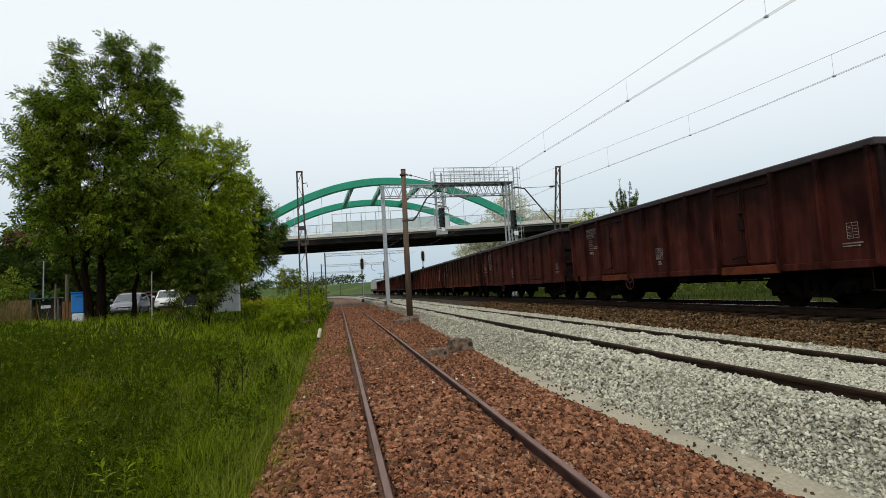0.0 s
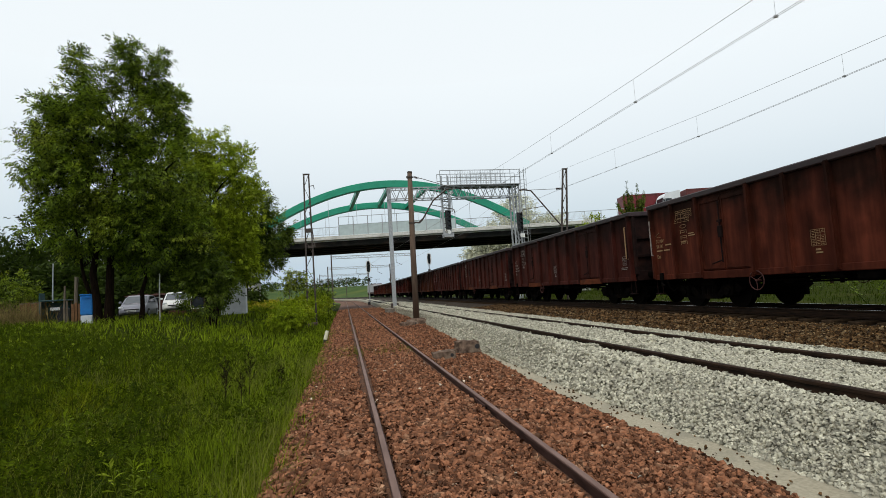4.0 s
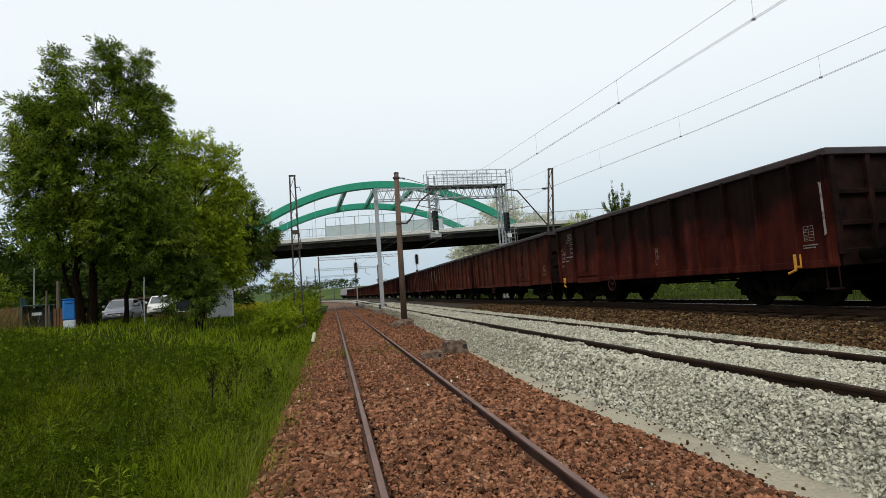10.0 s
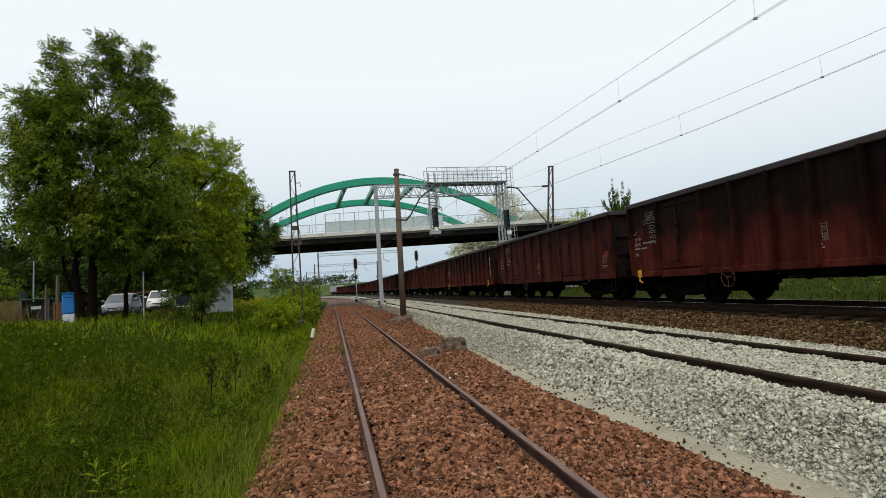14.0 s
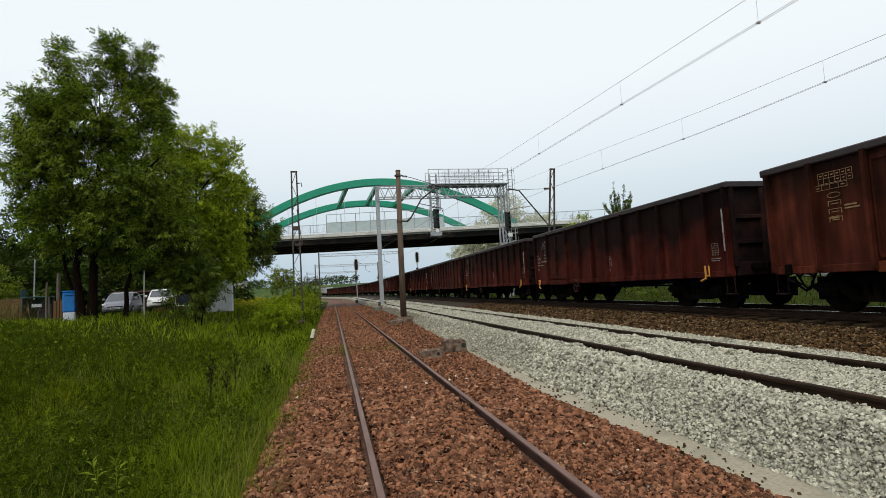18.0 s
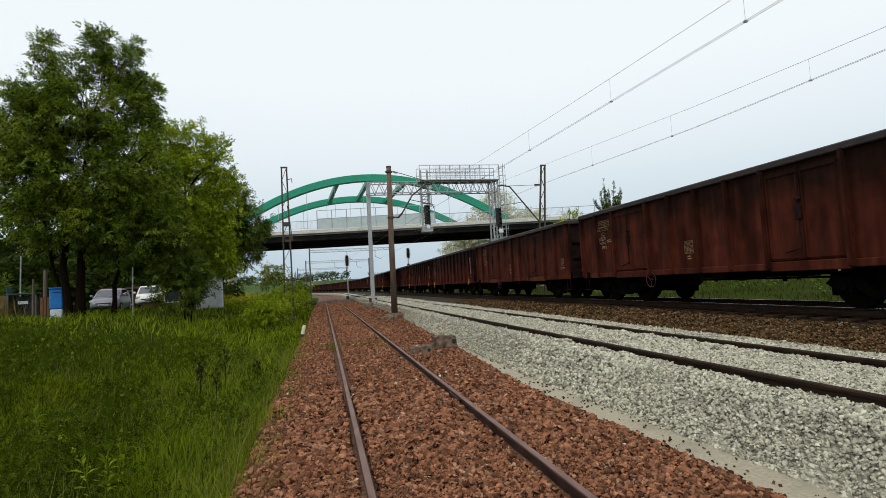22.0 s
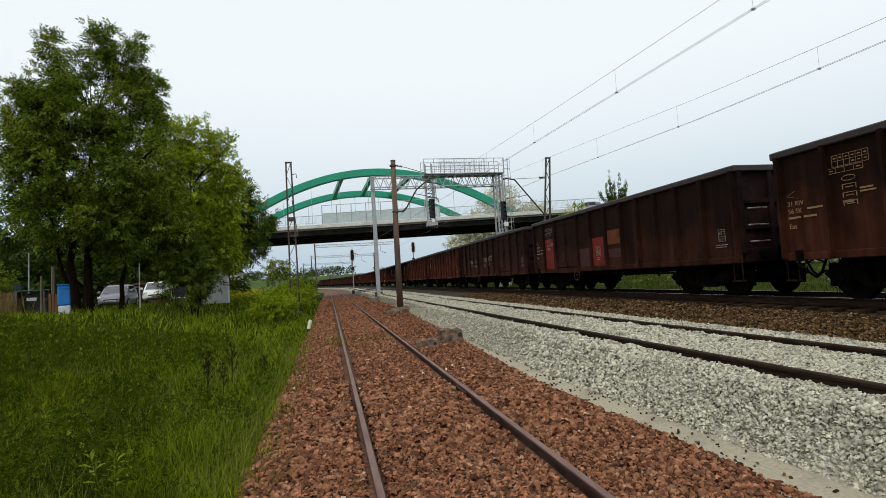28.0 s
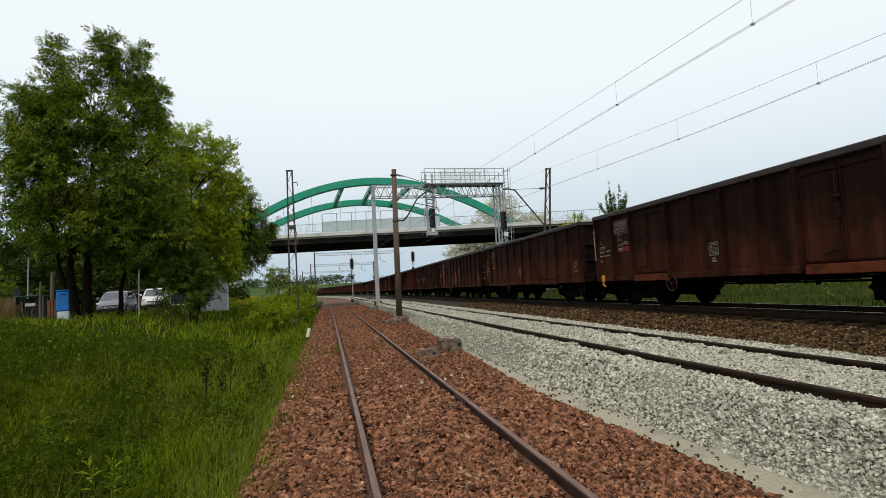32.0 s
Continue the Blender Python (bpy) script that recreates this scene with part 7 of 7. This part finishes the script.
def build_yard():
    build_car("parked_car", "small silver hatchback parked on the grass", "silver", pose(-12.35, 35.2, 0.98, 0, 0, 187) @ Matrix.Scale(0.92, 4))
    build_car("parked_car", "white car parked behind the young trees", "white", pose(-11.75, 40.6, 1.05, 0, 0, 192))
    b = thing("blue_barrel", "bright blue plastic container with a white base", "container", at=pose(-12.15, 28.2, 0.95, 0, 0, 12))
    part("base", Shape().box(-0.25, 0.25, -0.22, 0.22, 0.0, 0.42, 0.04), "pale_plastic", b, "white plastic base")
    part("body", Shape().box(-0.27, 0.27, -0.24, 0.24, 0.42, 1.36, 0.06), "blue", b)
    part("lid", Shape().box(-0.29, 0.29, -0.26, 0.26, 1.36, 1.43, 0.03), "blue", b)
    part("handle", Shape().box(-0.15, 0.15, -0.29, -0.24, 1.2, 1.25, 0.02), "blue", b)
    k = thing("garden_shelter", "low dark shelter with a flat roof and teal side", "shelter", at=pose(-14.55, 30.4, 0.85, 0, 0, 14))
    part("roof", Shape().box(-0.62, 0.62, -0.55, 0.55, 1.32, 1.38, 0.02), "turquoise", k)
    for x in (-0.55, 0.55):
        for y in (-0.5, 0.5):
            part("post", Shape().box(x - 0.03, x + 0.03, y - 0.03, y + 0.03, 0, 1.32), "wood", k)
    part("side_panel", Shape().box(-0.62, -0.58, -0.5, 0.5, 0.1, 1.75), "turquoise", k)
    part("back_panel", Shape().box(-0.52, 0.52, 0.46, 0.5, 0.1, 1.25), "turquoise", k)
    part("tank", Shape().box(0.05, 0.55, -0.35, 0.25, 0.0, 0.95, 0.05), "black", k)
    part("label_plate", Shape().box(-0.15, 0.25, -0.52, -0.5, 0.85, 1.0), "pale_plastic", k)
    pole_thing("timber_post", "thick grey weathered timber post", "post", -13.1, 29.2, 0.9, 3.3, 0.09, "wood")
    pole_thing("fence_post", "thin pale fence post", "post", -13.9, 29.8, 0.9, 2.9, 0.045, "wood")
    pole_thing("metal_pole", "thin tall grey metal pole in the yard", "pole", -15.2, 31.4, 0.9, 4.2, 0.035, "galv")
    pole_thing("marker_pole", "thin cream pole standing before the parked cars", "pole", -9.75, 30.7, 0.85, 3.35, 0.032, "white")
    o = thing("board_stack", "stack of orange-brown boards leaning in the yard", "boards", at=pose(-12.75, 28.6, 0.9, 0, 0, 10))
    for i in range(4):
        part("board", Shape().box(-0.26 + 0.13 * i, -0.15 + 0.13 * i, -0.05, 0.05, 0.2, 1.05 + 0.06 * (i % 2), 0.01), "orange_wood", o)
    f = thing("garden_fence", "orange-brown wooden fence beside the hedge", "fence", at=pose(-16.1, 31.6, 0.9, 0, 0, 8))
    for i in range(6):
        part("board", Shape().box(0.16 * i - 0.7, 0.16 * i - 0.57, -0.02, 0.02, 0.1, 1.2 + 0.05 * (i % 3), 0.006), "orange_wood", f)
    for z in (0.45, 1.2):
        part("rail", Shape().box(-0.72, 0.26, 0.02, 0.06, z, z + 0.08), "wood", f)
    h = thing("brick_house", "low red-brown house behind the parked cars", "house", at=pose(-13.6, 46.0, 0.3))
    part("wall", Shape().box(-3.4, 3.9, 0, 4.5, 0, 2.2), "house_wall", h, "red-brown rendered wall")
    part("roof", Shape().prism([(-0.3, 2.2), (4.8, 2.2), (2.25, 2.5)], -3.6, 4.1), "house_wall", h)
    for x in (-2.0, 1.4):
        w = part("window", Shape().box(x, x + 0.9, -0.03, 0.05, 1.0, 2.0), "glass", h)
        part("window_frame", Shape().box(x - 0.06, x + 0.96, -0.05, -0.03, 0.94, 1.0).box(x - 0.06, x + 0.96, -0.05, -0.03, 2.0, 2.06), "white", w)
    p = thing("pale_shed", "small pale grey metal shed half hidden by the bush", "shed", at=pose(-7.85, 40.6, 0.7, 0, 0, 6))
    part("wall", Shape().box(-0.95, 0.75, 0, 1.6, 0, 2.3, 0.02), "wall", p)
    part("roof", Shape().box(-1.05, 0.85, -0.1, 1.7, 2.3, 2.38, 0.02), "galv", p)
    part("door", Shape().box(-0.4, 0.35, -0.03, 0.0, 0.1, 2.0, 0.01), "wall", p)
    part("door_handle", Shape().box(0.22, 0.28, -0.07, -0.03, 1.0, 1.14, 0.01), "black", p)


# ---- traffic on the bridge ----
def build_truck(name, label, box_mat, length, height, tractor="truck_white"):
    """A lorry with a semi-trailer; its front faces +x, its origin is under the trailer's rear end."""
    t = thing(name, label, "lorry")
    part("trailer_body", Shape().box(0, length, -1.25, 1.25, 1.15, height, 0.04), box_mat, t)
    for i in range(int(length / 1.1) + 1):
        x = min(length - 0.06, 0.04 + i * 1.1)
        for y in (-1.27, 1.27):
            part("rib", Shape().box(x - 0.04, x + 0.04, y - 0.02, y + 0.02, 1.2, height - 0.05), box_mat, t)
    part("top_rail", Shape().box(0, length, -1.28, -1.24, height - 0.14, height + 0.02).box(0, length, 1.24, 1.28, height - 0.14, height + 0.02), box_mat, t)
    part("chassis", Shape().box(0.2, length + 2.6, -0.5, 0.5, 0.8, 1.1, 0.02), "black", t)
    part("rear_bumper", Shape().box(0.0, 0.12, -1.15, 1.15, 0.5, 0.65, 0.02), "black", t)
    x0 = length + 0.75
    cab = [(x0, 0.9), (x0 + 2.2, 0.9), (x0 + 2.25, 1.9), (x0 + 2.05, 3.0), (x0 + 1.7, 3.45), (x0, 3.75)]
    sh = Shape()
    n = len(cab)
    sh.add([(x, y, z) for y in (-1.22, 1.22) for x, z in cab], [tuple(range(n)), tuple(range(n, 2 * n))[::-1]] + [(i, i + n, (i + 1) % n + n, (i + 1) % n) for i in range(n)])
    part("cab", sh, tractor, t)
    part("windscreen", Shape().add([(x0 + 2.262, -1.05, 1.95), (x0 + 2.262, 1.05, 1.95), (x0 + 2.085, 1.0, 2.9), (x0 + 2.085, -1.0, 2.9), (x0 + 2.2, -1.05, 1.95), (x0 + 2.2, 1.05, 1.95), (x0 + 2.0, 1.0, 2.9), (x0 + 2.0, -1.0, 2.9)], [(0, 1, 2, 3), (7, 6, 5, 4), (0, 4, 5, 1), (1, 5, 6, 2), (2, 6, 7, 3), (3, 7, 4, 0)]), "glass", t)
    for y in (-1.23, 1.23):
        part("side_window", Shape().box(x0 + 1.1, x0 + 1.9, y - 0.012, y + 0.012, 2.0, 2.75), "glass", t)
        part("mirror", Shape().box(x0 + 2.05, x0 + 2.2, y * 1.02, y * 1.2, 2.1, 2.7, 0.03), "black", t)
        for x in (1.0, 2.3, 3.6, length - 0.6, x0 + 1.5):
            sh = Shape()
            ring = [(x + 0.5 * math.cos(2 * math.pi * i / 18), 0.5 + 0.5 * math.sin(2 * math.pi * i / 18)) for i in range(18)]
            ya, yb = (y * 0.75, y * 0.99)
            sh.add([(px, yy, pz) for yy in (ya, yb) for px, pz in ring], [tuple(range(18)), tuple(range(18, 36))[::-1]] + [(i, i + 18, (i + 1) % 18 + 18, (i + 1) % 18) for i in range(18)])
            part("wheel", sh, "tyre", t)
    return t


def build_locomotive():
    l = thing("electric_locomotive", "pale grey electric locomotive with red roof line heading the train", "locomotive")
    L = 7.6
    prof = [(-L, 1.1), (-L + 0.1, 2.2), (-L + 0.6, 3.4), (-L + 1.0, 3.75), (L - 1.0, 3.75), (L - 0.6, 3.4), (L - 0.1, 2.2), (L, 1.1)]
    part("body", Shape().prism(prof, -1.48, 1.48), "loco_grey", l)
    part("lower_band", Shape().box(-1.5, 1.5, -L - 0.02, L + 0.02, 1.0, 1.5, 0.03), "patch_dull", l)
    part("roof", Shape().box(-1.2, 1.2, -L + 1.1, L - 1.1, 3.74, 3.95, 0.05), "patch_dull", l)
    for sy in (-1, 1):
        for x in (-0.65, 0.65):
            part("cab_window", Shape().box(x - 0.5, x + 0.5, sy * (L - 0.42), sy * (L - 0.28), 2.5, 3.15), "glass", l)
        part("buffer_beam", Shape().box(-1.4, 1.4, sy * (L - 0.05), sy * (L + 0.1), 0.8, 1.2, 0.02), "under", l)
        bg = part("bogie", Shape().box(-1.15, 1.15, sy * 4.2 - 1.9, sy * 4.2 + 1.9, 0.3, 0.95, 0.05), "under", l)
        for y in (-1.4, 1.4):
            part("wheelset", Shape().wheel(-0.8, -0.68, sy * 4.2 + y, 0.6, 0.6, 20).wheel(0.68, 0.8, sy * 4.2 + y, 0.6, 0.6, 20).tube([(-0.8, sy * 4.2 + y, 0.6), (0.8, sy * 4.2 + y, 0.6)], 0.1, 8), "under", bg)
        pg = Shape().tube([(0, sy * 4.5 - 0.9, 3.95), (0, sy * 4.5 + 0.6, 4.5 if sy < 0 else 4.15), (0, sy * 4.5 - 0.5, 5.3 if sy < 0 else 4.2)], 0.04, 6)
        pg.tube([(-0.8, sy * 4.5 - 0.5, 5.3 if sy < 0 else 4.2), (0.8, sy * 4.5 - 0.5, 5.3 if sy < 0 else 4.2)], 0.04, 6)
        part("pantograph", pg, "black", l)
    return l


build_siding_things()
build_yard()
TRUCKS = {
    "tipper": build_truck("tipper_lorry", "red tipper semi-trailer lorry with a white cab crossing the bridge", "truck_red", 9.8, 4.25),
    "curtain": build_truck("curtain_lorry", "maroon curtain-sided lorry with a white cab crossing the bridge", "truck_maroon", 12.6, 3.75),
    "box": build_truck("box_lorry", "white box semi-trailer lorry crossing the bridge", "truck_white", 13.8, 4.2),
}
CAR = build_car("crossing_car", "dark grey car crossing the bridge", "silver", pose(0, 0, 0))
LOCO = build_locomotive()


# ---- what moves ----
def on_bridge(s, lane, turn):
    """A pose on the roadway, s metres along the bridge."""
    return BRIDGE @ pose(s, lane, ROAD, 0, 0, turn)


def loco_pose(t):
    s = 20.35 + PITCH * 8 + 8.15 + travelled(t)
    a, b = along(11.25, s - 4.2, 0.60), along(11.25, s + 4.2, 0.60)
    d = b - a
    return pose(*((a + b) / 2), 0, 0, math.degrees(math.atan2(-d.x, d.y)))


def wheel_rows(y, r, z=0.46):
    return [(i / 10, pose(0, y, z, -math.degrees(travelled(i / 10) / r) % 360, 0, 0)) for i in range(0, 321)]


def motions():
    for k, w in TRAIN.items():
        walk(w, [(t, wagon_pose(k, t)) for t in range(0, 33, 1)])
    walk(LOCO, [(t, loco_pose(t)) for t in range(0, 33, 1)])
    # lorries and a car on the bridge, which wait on the approaches before and after
    for ob, t0, s0, v, lane, turn, lo, hi in ((TRUCKS["tipper"], 2.0, -12.9, 21.0, 9.2, 0, -115, 115), (TRUCKS["curtain"], 6.55, 3.35, -17.5, 4.2, 180, -170, 125),
                                              (TRUCKS["box"], 16.95, -1.55, -17.0, 4.2, 180, -145, 150), (CAR, 30.0, -10.8, -18.0, 4.2, 90, -115, 175)):
        walk(ob, [(i / 2, on_bridge(min(hi, max(lo, s0 + v * (i / 2 - t0) + (2.2 * max(0.0, 16.5 - i / 2) ** 2 if ob == TRUCKS["box"] else 0.0))), lane, turn)) for i in range(65)])
    for k, w in TRAIN.items():
        for bogie in w.children:
            for o in bogie.children:
                if o.name.startswith("wheelset"):
                    walk(o, wheel_rows(o.matrix_local.translation.y, 0.46))


motions()
